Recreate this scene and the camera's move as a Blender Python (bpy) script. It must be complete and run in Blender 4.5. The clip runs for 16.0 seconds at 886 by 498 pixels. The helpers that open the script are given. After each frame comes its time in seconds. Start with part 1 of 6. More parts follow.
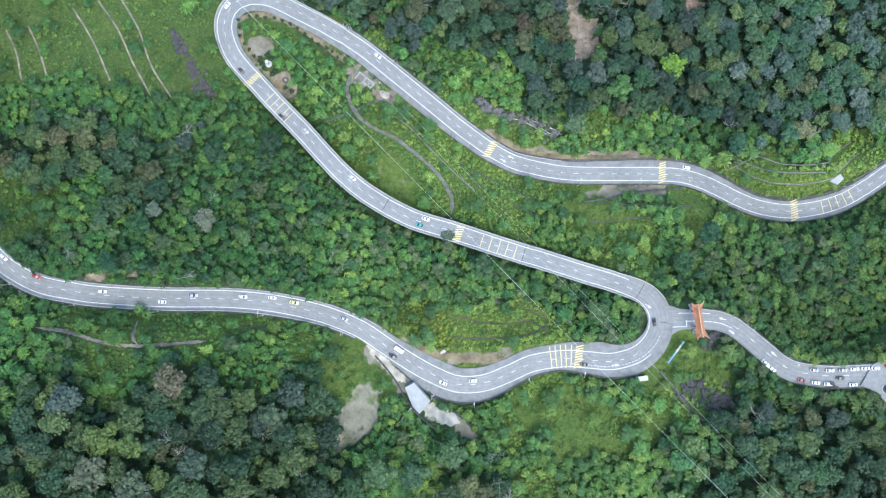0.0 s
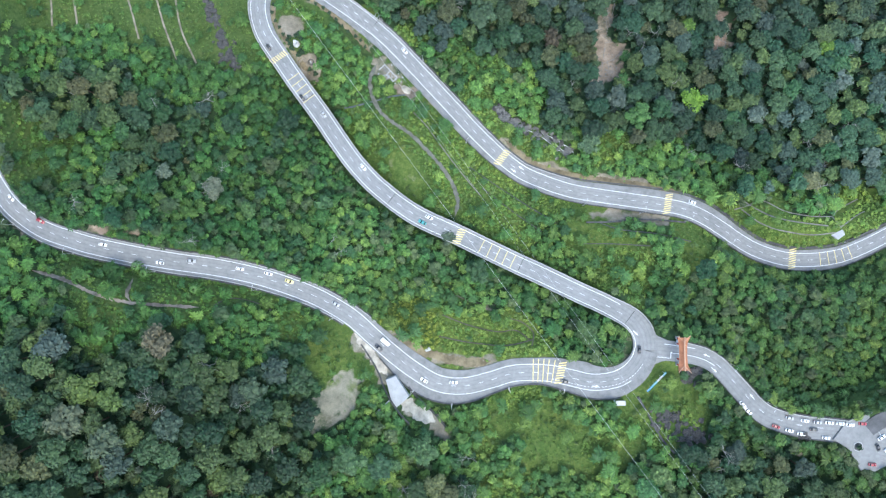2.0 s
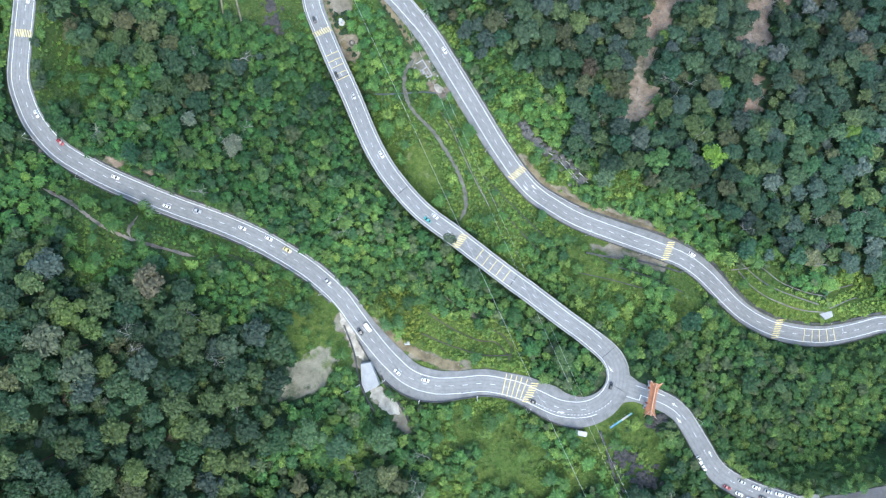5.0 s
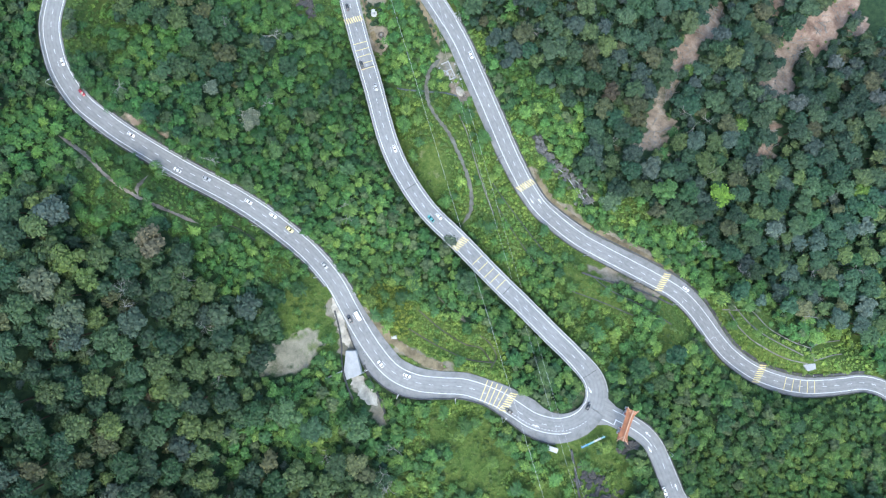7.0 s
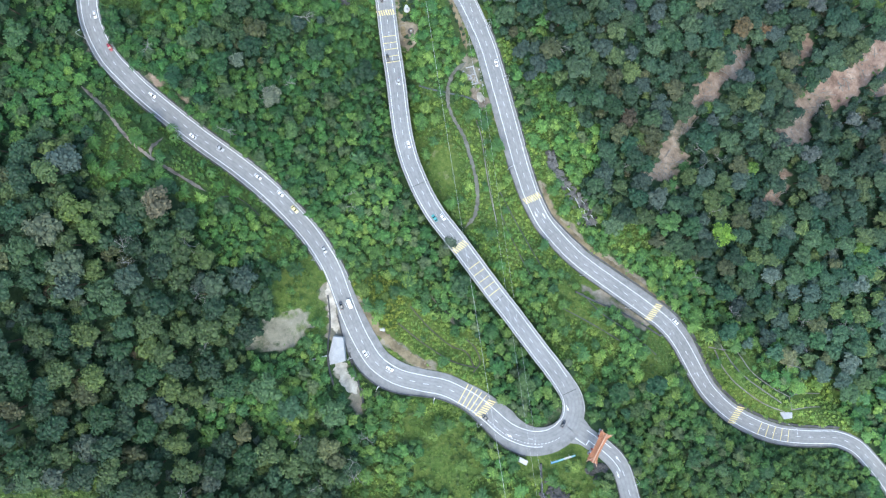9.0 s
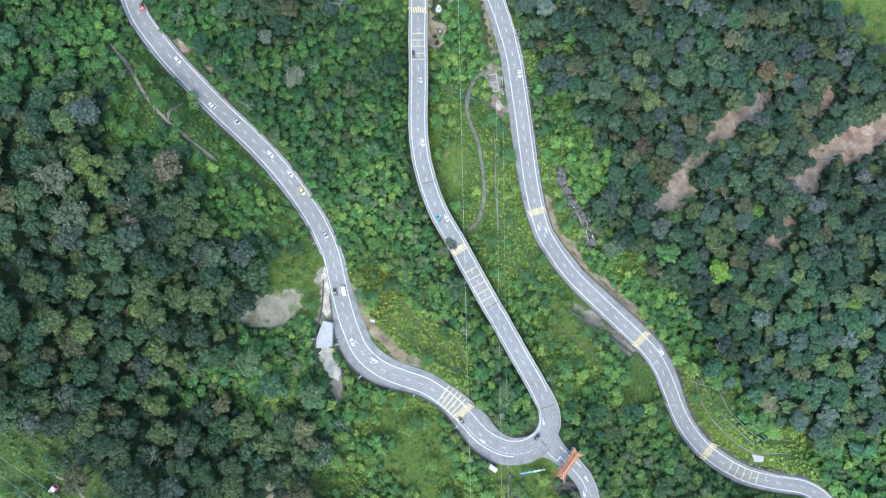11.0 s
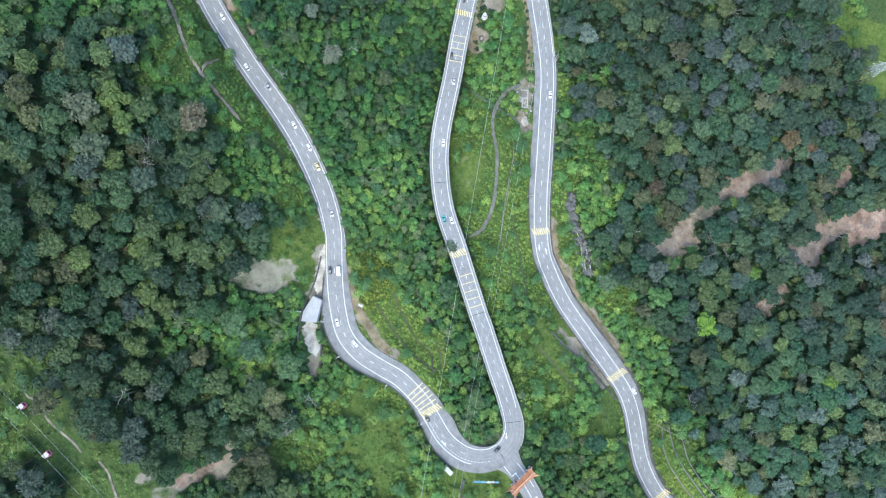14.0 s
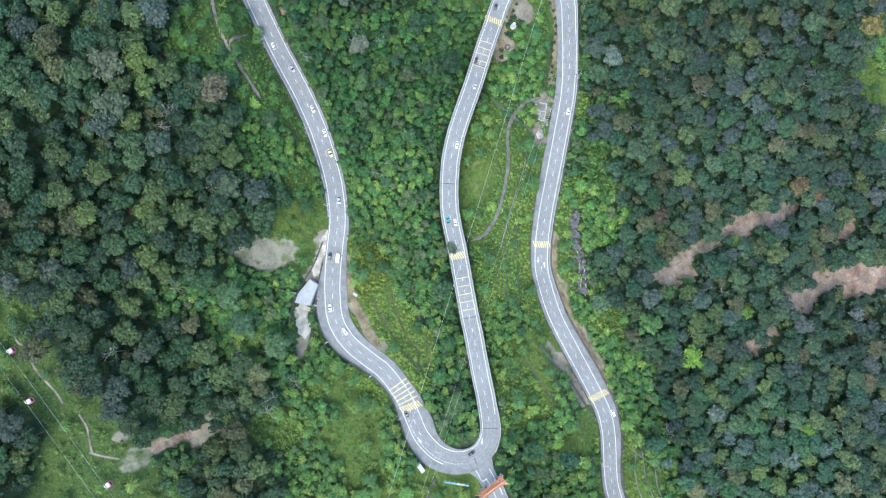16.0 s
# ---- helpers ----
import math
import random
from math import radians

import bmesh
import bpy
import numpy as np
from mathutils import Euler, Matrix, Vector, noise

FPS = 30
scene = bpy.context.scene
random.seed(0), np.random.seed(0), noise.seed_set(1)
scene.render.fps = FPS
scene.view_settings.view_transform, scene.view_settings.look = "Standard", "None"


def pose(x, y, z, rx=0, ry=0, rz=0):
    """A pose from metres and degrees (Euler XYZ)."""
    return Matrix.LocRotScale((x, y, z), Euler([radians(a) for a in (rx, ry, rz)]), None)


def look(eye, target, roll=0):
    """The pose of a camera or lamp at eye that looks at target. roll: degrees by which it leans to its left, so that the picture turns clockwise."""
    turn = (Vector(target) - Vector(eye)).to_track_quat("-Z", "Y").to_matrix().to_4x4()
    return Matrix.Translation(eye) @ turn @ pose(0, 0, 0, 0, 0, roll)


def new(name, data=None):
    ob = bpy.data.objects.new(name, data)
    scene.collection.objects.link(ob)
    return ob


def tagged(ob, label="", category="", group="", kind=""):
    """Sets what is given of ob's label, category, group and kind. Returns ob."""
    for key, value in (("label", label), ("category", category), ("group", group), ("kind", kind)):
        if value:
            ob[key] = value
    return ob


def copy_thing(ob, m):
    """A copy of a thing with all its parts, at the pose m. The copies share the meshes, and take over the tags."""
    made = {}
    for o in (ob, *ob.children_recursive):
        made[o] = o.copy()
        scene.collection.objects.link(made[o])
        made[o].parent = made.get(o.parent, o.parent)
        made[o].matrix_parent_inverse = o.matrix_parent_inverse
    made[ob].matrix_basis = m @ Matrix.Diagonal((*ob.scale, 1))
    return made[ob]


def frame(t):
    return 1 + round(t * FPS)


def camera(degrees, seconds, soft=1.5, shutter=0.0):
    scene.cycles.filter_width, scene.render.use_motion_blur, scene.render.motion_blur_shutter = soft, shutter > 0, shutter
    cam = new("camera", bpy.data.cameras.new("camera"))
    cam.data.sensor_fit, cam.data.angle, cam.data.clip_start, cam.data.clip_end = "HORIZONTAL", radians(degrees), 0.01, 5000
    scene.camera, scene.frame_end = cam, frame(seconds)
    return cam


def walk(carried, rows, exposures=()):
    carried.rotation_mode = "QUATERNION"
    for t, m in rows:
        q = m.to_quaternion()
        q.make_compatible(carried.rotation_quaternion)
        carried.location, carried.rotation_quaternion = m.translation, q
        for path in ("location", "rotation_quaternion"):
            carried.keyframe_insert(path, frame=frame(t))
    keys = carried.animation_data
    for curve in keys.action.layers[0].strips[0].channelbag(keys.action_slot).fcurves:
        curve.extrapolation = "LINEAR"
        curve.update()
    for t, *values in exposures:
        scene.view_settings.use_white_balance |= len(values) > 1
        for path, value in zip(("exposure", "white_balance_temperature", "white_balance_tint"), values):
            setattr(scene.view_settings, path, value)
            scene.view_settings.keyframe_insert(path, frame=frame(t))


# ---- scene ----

# ---------------------------------------------------------------- camera
cam = camera(72.0, 16.0, 1.25)
# seconds, x, y, z, turn about the vertical
ROWS = [
    (0.0, 0.00, 0.00, 285.00, 0.00), (0.5, 0.17, 0.04, 285.72, 1.93), (1.0, 0.33, 0.09, 286.48, 3.92),
    (1.5, 0.50, 0.16, 287.24, 5.90), (2.0, 0.65, 0.24, 287.99, 7.88), (2.5, 0.80, 0.33, 288.70, 9.78),
    (3.0, 0.95, 0.44, 289.47, 11.72), (3.5, 1.09, 0.56, 290.22, 13.70), (4.0, 1.23, 0.68, 290.98, 15.68),
    (6.5, 1.82, 1.43, 294.76, 25.56), (7.0, 1.92, 1.60, 295.51, 27.56), (7.5, 2.01, 1.77, 296.27, 29.53),
    (8.0, 2.09, 1.94, 297.01, 31.50), (8.5, 2.17, 2.11, 297.75, 33.48), (9.0, 2.23, 2.28, 298.48, 35.46),
    (11.5, 2.45, 3.09, 302.03, 45.03), (12.0, 2.47, 3.24, 302.75, 46.92), (12.5, 2.47, 3.38, 303.47, 48.82),
    (13.0, 2.47, 3.51, 304.18, 50.71), (13.5, 2.46, 3.63, 304.91, 52.55), (14.0, 2.44, 3.75, 305.62, 54.39),
    (14.5, 2.40, 3.85, 306.33, 56.22), (15.0, 2.36, 3.94, 307.05, 58.05), (15.5, 2.31, 4.01, 307.75, 59.88),
    (16.0, 2.24, 4.08, 308.45, 61.68),
]
walk(cam, [(t, pose(x, y, z, 0.447, 0.210, turn)) for t, x, y, z, turn in ROWS],
     [(0.0, 2.04, 6500, 3.0), (16.0, 2.04, 6500, 3.0)])

# ---------------------------------------------------------------- light: an overcast day
world = bpy.data.worlds.new("overcast_sky")
scene.world = world
world.use_nodes = True
wn = world.node_tree
sky = wn.nodes.new("ShaderNodeTexSky")
sky.sky_type, sky.sun_disc = "NISHITA", False
sky.sun_elevation, sky.sun_rotation = radians(62), radians(150)
sky.air_density, sky.dust_density, sky.ozone_density = 1.0, 1.5, 1.0
wn.links.new(sky.outputs[0], wn.nodes["Background"].inputs[0])
wn.nodes["Background"].inputs[1].default_value = 0.15
sun = new("sun", bpy.data.lights.new("sun", "SUN"))
sun.data.energy, sun.data.angle, sun.data.color = 0.65, radians(45), (1.0, 0.99, 0.96)
# from the south-south-east, high
sun.matrix_world = look((60, -110, 240), (0, 0, 0))


# ---------------------------------------------------------------- materials
def shader(name, rough=0.8, spec=0.25, metal=0.0):
    m = bpy.data.materials.new(name)
    m.use_nodes = True
    b = m.node_tree.nodes["Principled BSDF"]
    b.inputs["Roughness"].default_value = rough
    b.inputs["Specular IOR Level"].default_value = spec
    b.inputs["Metallic"].default_value = metal
    return m, m.node_tree, b


def noise_node(nt, scale, detail=4.0, rough=0.6, coord="Object"):
    tc = nt.nodes.new("ShaderNodeTexCoord")
    n = nt.nodes.new("ShaderNodeTexNoise")
    n.inputs["Scale"].default_value = scale
    n.inputs["Detail"].default_value = detail
    n.inputs["Roughness"].default_value = rough
    nt.links.new(tc.outputs[coord], n.inputs["Vector"])
    return n


def ramp(nt, src, stops):
    r = nt.nodes.new("ShaderNodeValToRGB")
    els = r.color_ramp.elements
    while len(els) < len(stops):
        els.new(0.5)
    for e, (p, c) in zip(els, stops):
        e.position, e.color = p, (*c, 1)
    nt.links.new(src, r.inputs[0])
    return r


def mix(nt, kind, fac, a, b):
    m = nt.nodes.new("ShaderNodeMix")
    m.data_type, m.blend_type = "RGBA", kind
    for sock, v in ((m.inputs[0], fac), (m.inputs[6], a), (m.inputs[7], b)):
        if isinstance(v, (int, float)):
            sock.default_value = v
        elif isinstance(v, tuple):
            sock.default_value = (*v, 1)
        else:
            nt.links.new(v, sock)
    return m.outputs[2]


def bump(nt, b, src, strength, dist):
    n = nt.nodes.new("ShaderNodeBump")
    n.inputs["Strength"].default_value, n.inputs["Distance"].default_value = strength, dist
    nt.links.new(src, n.inputs["Height"])
    nt.links.new(n.outputs[0], b.inputs["Normal"])


def plain(name, c, rough=0.7, spec=0.3, metal=0.0, vary=0.25, scale=1.5):
    """A surface of one colour with stains and grain at two scales."""
    m, nt, b = shader(name, rough, spec, metal)
    big, small = noise_node(nt, scale * 0.25, 3), noise_node(nt, scale * 4, 4)
    lo, hi = tuple(v * (1 - vary) for v in c), tuple(min(1, v * (1 + vary)) for v in c)
    r1 = ramp(nt, big.outputs[0], [(0.3, lo), (0.7, hi)])
    r2 = ramp(nt, small.outputs[0], [(0.3, (0.85,) * 3), (0.7, (1.1,) * 3)])
    nt.links.new(mix(nt, "MULTIPLY", 1.0, r1.outputs[0], r2.outputs[0]), b.inputs["Base Color"])
    bump(nt, b, small.outputs[0], 0.3, 0.02)
    return m


def leaf_material(name, fine, vary):
    """Leaves: the tint of the plant, with mottling and a little shift from plant to plant."""
    m, nt, b = shader(name, 0.6, 0.25)
    at = nt.nodes.new("ShaderNodeAttribute")
    at.attribute_name = "tint"
    geo = nt.nodes.new("ShaderNodeNewGeometry")
    isl = ramp(nt, geo.outputs["Random Per Island"], [(0.0, (1 - 0.9 * vary, 1 - 0.8 * vary, 1 - 0.9 * vary)), (0.6, (1.0, 1.0, 1.0)), (1.0, (1 + 1.2 * vary, 1 + 0.95 * vary, 1 + 0.65 * vary))])
    c = mix(nt, "MULTIPLY", 1.0, at.outputs["Color"], isl.outputs[0])
    n = noise_node(nt, 0.9, 3)
    r = ramp(nt, n.outputs[0], [(0.3, (0.75, 0.78, 0.75)), (0.7, (1.22, 1.2, 1.15))])
    c = mix(nt, "MULTIPLY", 1.0, c, r.outputs[0])
    info = nt.nodes.new("ShaderNodeObjectInfo")
    r3 = ramp(nt, info.outputs["Random"], [(0.0, (0.8, 0.84, 0.8)), (1.0, (1.25, 1.18, 1.1))])
    nt.links.new(mix(nt, "MULTIPLY", 1.0, c, r3.outputs[0]), b.inputs["Base Color"])
    cells = nt.nodes.new("ShaderNodeTexVoronoi")
    cells.inputs["Scale"].default_value = 1.25
    cells.inputs["Detail"].default_value = 1.0
    cells.inputs["Roughness"].default_value = 0.8
    nt.links.new(nt.nodes.new("ShaderNodeTexCoord").outputs["Object"], cells.inputs["Vector"])
    inv = nt.nodes.new("ShaderNodeMath")
    inv.operation = "SUBTRACT"
    inv.inputs[0].default_value = 1.0
    nt.links.new(cells.outputs["Distance"], inv.inputs[1])
    bump(nt, b, inv.outputs[0], fine, 0.55)
    return m


def asphalt_material():
    m, nt, b = shader("asphalt", 0.85, 0.25)
    big, mid, fine = noise_node(nt, 0.05, 4), noise_node(nt, 0.6, 4), noise_node(nt, 12, 2)
    r1 = ramp(nt, big.outputs[0], [(0.3, (0.178, 0.180, 0.178)), (0.7, (0.232, 0.234, 0.23))])
    r2 = ramp(nt, mid.outputs[0], [(0.35, (0.86,) * 3), (0.7, (1.08,) * 3)])
    r3 = ramp(nt, fine.outputs[0], [(0.3, (0.9,) * 3), (0.7, (1.08,) * 3)])
    c = mix(nt, "MULTIPLY", 1.0, r1.outputs[0], r2.outputs[0])
    across = nt.nodes.new("ShaderNodeAttribute")
    across.attribute_name = "across"
    wave = nt.nodes.new("ShaderNodeMath")
    wave.operation = "MULTIPLY_ADD"
    nt.links.new(across.outputs["Fac"], wave.inputs[0])
    wave.inputs[1].default_value = 3.59
    nt.links.new(big.outputs[0], wave.inputs[2])
    tracks = nt.nodes.new("ShaderNodeMath")
    tracks.operation = "COSINE"
    nt.links.new(wave.outputs[0], tracks.inputs[0])
    worn = ramp(nt, tracks.outputs[0], [(0.0, (1.0,) * 3), (1.0, (0.9,) * 3)])
    c = mix(nt, "MULTIPLY", 1.0, c, worn.outputs[0])
    nt.links.new(mix(nt, "MULTIPLY", 1.0, c, r3.outputs[0]), b.inputs["Base Color"])
    bump(nt, b, fine.outputs[0], 0.25, 0.01)
    return m


def ground_material():
    """Undergrowth, grass and soil; 'soil' tells how bare it is, 'stone' how grey the bare ground is, 'lush' how little
    canopy shade is painted in.
    """
    m, nt, b = shader("ground", 0.95, 0.1)
    soil = nt.nodes.new("ShaderNodeAttribute")
    soil.attribute_name = "soil"
    stone = nt.nodes.new("ShaderNodeAttribute")
    stone.attribute_name = "stone"
    lush = nt.nodes.new("ShaderNodeAttribute")
    lush.attribute_name = "lush"
    n1, n2, n3 = noise_node(nt, 0.07, 5), noise_node(nt, 0.6, 5), noise_node(nt, 3.0, 4)
    ragged = noise_node(nt, 0.2, 8, 0.68)
    # shade of the gaps between crowns, put into the ground colour
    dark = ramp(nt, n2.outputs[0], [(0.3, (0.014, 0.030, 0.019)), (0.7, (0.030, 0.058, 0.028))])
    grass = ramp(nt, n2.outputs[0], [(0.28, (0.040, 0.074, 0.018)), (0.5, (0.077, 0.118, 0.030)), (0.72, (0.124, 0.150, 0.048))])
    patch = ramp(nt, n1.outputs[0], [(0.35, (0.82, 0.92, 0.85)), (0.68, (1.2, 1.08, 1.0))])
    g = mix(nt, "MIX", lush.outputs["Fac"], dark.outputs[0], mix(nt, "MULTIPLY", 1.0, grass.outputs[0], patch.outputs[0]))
    drift = noise_node(nt, 0.16, 7, 0.7)
    earth = ramp(nt, drift.outputs[0], [(0.32, (0.10, 0.066, 0.052)), (0.5, (0.23, 0.158, 0.122)), (0.7, (0.40, 0.32, 0.26))])
    grit = ramp(nt, drift.outputs[0], [(0.3, (0.12, 0.118, 0.085)), (0.5, (0.18, 0.172, 0.132)), (0.72, (0.27, 0.255, 0.20))])
    bare = mix(nt, "MIX", stone.outputs["Fac"], earth.outputs[0], grit.outputs[0])
    add = nt.nodes.new("ShaderNodeMath")
    add.operation = "MULTIPLY_ADD"
    nt.links.new(ragged.outputs[0], add.inputs[0])
    add.inputs[1].default_value = 1.0
    sub = nt.nodes.new("ShaderNodeMath")
    sub.operation = "SUBTRACT"
    nt.links.new(soil.outputs["Fac"], sub.inputs[0])
    sub.inputs[1].default_value = 0.6
    nt.links.new(sub.outputs[0], add.inputs[2])
    edge = ramp(nt, add.outputs[0], [(0.38, (0, 0, 0)), (0.62, (1, 1, 1))])
    c = mix(nt, "MIX", edge.outputs[0], g, bare)
    fine = ramp(nt, n3.outputs[0], [(0.3, (0.8,) * 3), (0.7, (1.15,) * 3)])
    nt.links.new(mix(nt, "MULTIPLY", 1.0, c, fine.outputs[0]), b.inputs["Base Color"])
    bump(nt, b, n3.outputs[0], 0.6, 0.15)
    return m


ASPHALT = asphalt_material()
GROUND = ground_material()
LEAF = leaf_material("leaves", 0.25, 0.42)
YOUNG_LEAF = leaf_material("large leaves", 0.12, 0.36)
BARK = plain("bark", (0.10, 0.075, 0.055), 0.9, 0.1, vary=0.3)
WHITE_LINE = plain("white_road_paint", (0.62, 0.63, 0.64), 0.6, 0.3, vary=0.15, scale=3)
DARK_ASPHALT = plain("dark_asphalt", (0.085, 0.086, 0.088), 0.9, 0.2, vary=0.3, scale=0.8)
SHOULDER = plain("worn_shoulder_asphalt", (0.175, 0.176, 0.174), 0.9, 0.2, vary=0.22, scale=1.2)
YELLOW_LINE = plain("yellow_road_paint", (0.56, 0.46, 0.2), 0.6, 0.3, vary=0.2, scale=3)
CONCRETE = plain("concrete", (0.33, 0.33, 0.32), 0.85, 0.2, vary=0.2)
PALE_CONCRETE = plain("pale_concrete", (0.30, 0.305, 0.31), 0.8, 0.2, vary=0.12)
DARK_CONCRETE = plain("stained_concrete", (0.075, 0.075, 0.075), 0.9, 0.15, vary=0.35)


# ---------------------------------------------------------------- helpers for geometry
def mesh_ob(name, verts, faces, mat, smooth=False):
    me = bpy.data.meshes.new(name)
    me.from_pydata([tuple(v) for v in verts], [], [tuple(f) for f in faces])
    if mat:
        me.materials.append(mat)
    if smooth:
        me.shade_smooth()
    return new(name, me)


def part(name, bm, material, parent, label=""):
    me = bpy.data.meshes.new(name)
    bm.to_mesh(me)
    bm.free()
    me.materials.append(material)
    ob = new(name, me)
    ob.parent = parent
    if label:
        ob["label"] = label
    return ob


def spline(ctrl, step=1.5):
    """A smooth curve through control points, sampled about every step metres: places and arc lengths."""
    p = np.array(ctrl, float)
    p = np.vstack([2 * p[0] - p[1], p, 2 * p[-1] - p[-2]])
    out = []
    for i in range(1, len(p) - 2):
        a, b, c, d = p[i - 1:i + 3]
        n = max(2, int(np.linalg.norm(c - b) / 0.5))
        for u in np.arange(n) / n:
            out.append(0.5 * (2 * b + (c - a) * u + (2 * a - 5 * b + 4 * c - d) * u * u + (3 * b - a - 3 * c + d) * u ** 3))
    out.append(p[-2])
    out = np.array(out)
    for _ in range(6):
        out[1:-1] = 0.5 * out[1:-1] + 0.25 * (out[:-2] + out[2:])
    s = np.concatenate([[0], np.cumsum(np.linalg.norm(np.diff(out, axis=0), axis=1))])
    k = max(2, int(s[-1] / step) + 1)
    t = np.linspace(0, s[-1], k)
    return np.stack([np.interp(t, s, out[:, i]) for i in range(3)], 1), t


def lefts(p):
    """Unit vectors to the left of the way, level."""
    d = np.gradient(p[:, :2], axis=0)
    d /= np.linalg.norm(d, axis=1)[:, None] + 1e-9
    return np.stack([-d[:, 1], d[:, 0], np.zeros(len(p))], 1)


def strip(bm, a, b, z0=0.0):
    """A flat band between two lines of places."""
    va = [bm.verts.new((x, y, z + z0)) for x, y, z in a]
    vb = [bm.verts.new((x, y, z + z0)) for x, y, z in b]
    for i in range(len(va) - 1):
        bm.faces.new((vb[i], vb[i + 1], va[i + 1], va[i]))
    return va, vb


def slab(bm, a, b, top, depth):
    """A thick band between two lines: its upper face top above them, depth thick."""
    rings = []
    for p, q in zip(a, b):
        rings.append([bm.verts.new((p[0], p[1], p[2] + top)), bm.verts.new((q[0], q[1], q[2] + top)),
                      bm.verts.new((q[0], q[1], q[2] + top - depth)), bm.verts.new((p[0], p[1], p[2] + top - depth))])
    for r, n in zip(rings, rings[1:]):
        for k in range(4):
            bm.faces.new((r[k], r[(k + 1) % 4], n[(k + 1) % 4], n[k]))
    bm.faces.new(rings[0][::-1])
    bm.faces.new(rings[-1])


def box(bm, x0, x1, y0, y1, z0, z1, m=None):
    v = [bm.verts.new((x, y, z)) for z in (z0, z1) for x, y in ((x0, y0), (x1, y0), (x1, y1), (x0, y1))]
    for f in ((3, 2, 1, 0), (4, 5, 6, 7), (0, 1, 5, 4), (1, 2, 6, 5), (2, 3, 7, 6), (3, 0, 4, 7)):
        bm.faces.new([v[i] for i in f])
    if m is not None:
        for q in v:
            q.co = m @ q.co
    return v


# ---------------------------------------------------------------- the plan of the roads
APPROACH = [(-229.1, 93.2, 16), (-224.8, 75.6, 16), (-221.1, 60.6, 16), (-217.4, 45.6, 16), (-214.0, 32.0, 16), (-212.2, 25.0, 16)]
LOWER = [(-212.2, 25.0, 16), (-207.8, 11.1, 16.3), (-199.8, 0.5, 16.7), (-191.5, -6.8, 17), (-178.5, -13.4, 17.3), (-164.3, -16.3, 18), (-150.8, -18.1, 17.7), (-123.7, -19.6, 17.3),
         (-98.4, -19.8, 17), (-79.1, -21.3, 16.8), (-60.5, -24.8, 16.5), (-48.8, -28.3, 16.2), (-36.9, -33.5, 16), (-26.2, -40.8, 15.2), (-16.3, -47.5, 14.5), (-5.8, -53.5, 13.8),
         (5.5, -58, 13), (17.3, -57.6, 12.6), (28.7, -53.4, 12.2), (39.2, -48.9, 11.9), (53.6, -46.9, 11.5), (63.8, -47.5, 11.2), (74.8, -48.3, 10.8), (84.8, -45.8, 10.5),
         (91.1, -41.3, 10.2), (94.7, -35.8, 9.8), (95.8, -30.7, 9.5)]
VIADUCT = [(95.8, -30.7, 9.5), (95.2, -26.2, 9.1), (92.5, -21.4, 8.8), (87.5, -17.3, 8.4), (76.1, -12.7, 8), (66.1, -9.7, 7.4), (55.4, -6.3, 6.8), (43.9, -2.6, 6.1), (35.7, -0.2, 5.5),
           (21.3, 4.4, 5), (3.1, 10.4, 4), (-7.3, 13.4, 3.5), (-15.7, 16.3, 3), (-24.4, 20.5, 2.5), (-31.5, 24.7, 2), (-38.5, 29.3, 1.2), (-47.5, 36.8, 0.5), (-55.9, 45.4, -0.2),
           (-67.2, 57.8, -1), (-81, 72, -2.5), (-90.5, 82.3, -4)]
HAIRPIN = [(-90.5, 82.3, -4), (-99.6, 92.5, -4.5), (-104.1, 101.3, -5), (-105.7, 109.1, -5.5), (-104.5, 115.2, -6), (-100.9, 120.3, -6.5), (-94.6, 123.2, -7), (-87.6, 123.4, -7.4),
           (-80.6, 121.4, -7.8), (-70.9, 116.6, -8.2), (-60.1, 111.3, -8.6), (-49.5, 105.4, -9)]
UPPER = [(-49.5, 105.4, -9), (-40, 99.2, -9.5), (-31, 92.2, -10), (-15.9, 80.1, -10.5), (-2.7, 69.4, -11), (6.1, 62.3, -11.5), (14.9, 55.8, -12), (22.6, 50.6, -12.4), (33.2, 45, -12.8),
         (43.9, 42.1, -13.2), (54.6, 40.1, -13.7), (65.2, 39.3, -14.1), (86.6, 39.2, -14.5), (103.3, 39.1, -14.6), (115.2, 38.4, -14.6), (125.5, 35.6, -14.7), (135.2, 31.2, -14.8),
         (144, 26.8, -14.9), (154.3, 22.9, -14.9), (168, 20.9, -15), (181.8, 22.3, -15), (194.3, 25.9, -15.1), (204.7, 31.5, -15.2), (212.4, 36.6, -15.2), (220.5, 41.8, -15.3),
         (230.8, 44.1, -15.4), (240.9, 42.4, -15.4), (251.7, 39.5, -15.4), (266.3, 33.2, -15.5), (290, 20, -16)]
TEMPLE = [(96.3, -30.7, 8.5), (103.6, -29.9, 9.5), (111.2, -29.7, 9.8), (117.5, -29.8, 10), (123.6, -30.6, 10.5), (128.9, -32.8, 11), (133.7, -36.3, 11.5), (138.5, -40.5, 12),
          (143.2, -44.7, 12.5), (147.6, -48.6, 13), (153.5, -52, 13.4), (160.4, -53.6, 13.8), (169, -54.5, 14.1), (178.7, -54.3, 14.5), (189, -54.1, 14.9), (198, -54.1, 15.2),
          (204.4, -54.7, 15.6), (214.8, -55.3, 16)]
BRANCH = [(196, -53.5, 15.3), (202, -47.1, 16.1), (208.5, -43.7, 16.8), (214.7, -39.6, 17.4), (223.1, -33.9, 18), (250, -20, 19)]
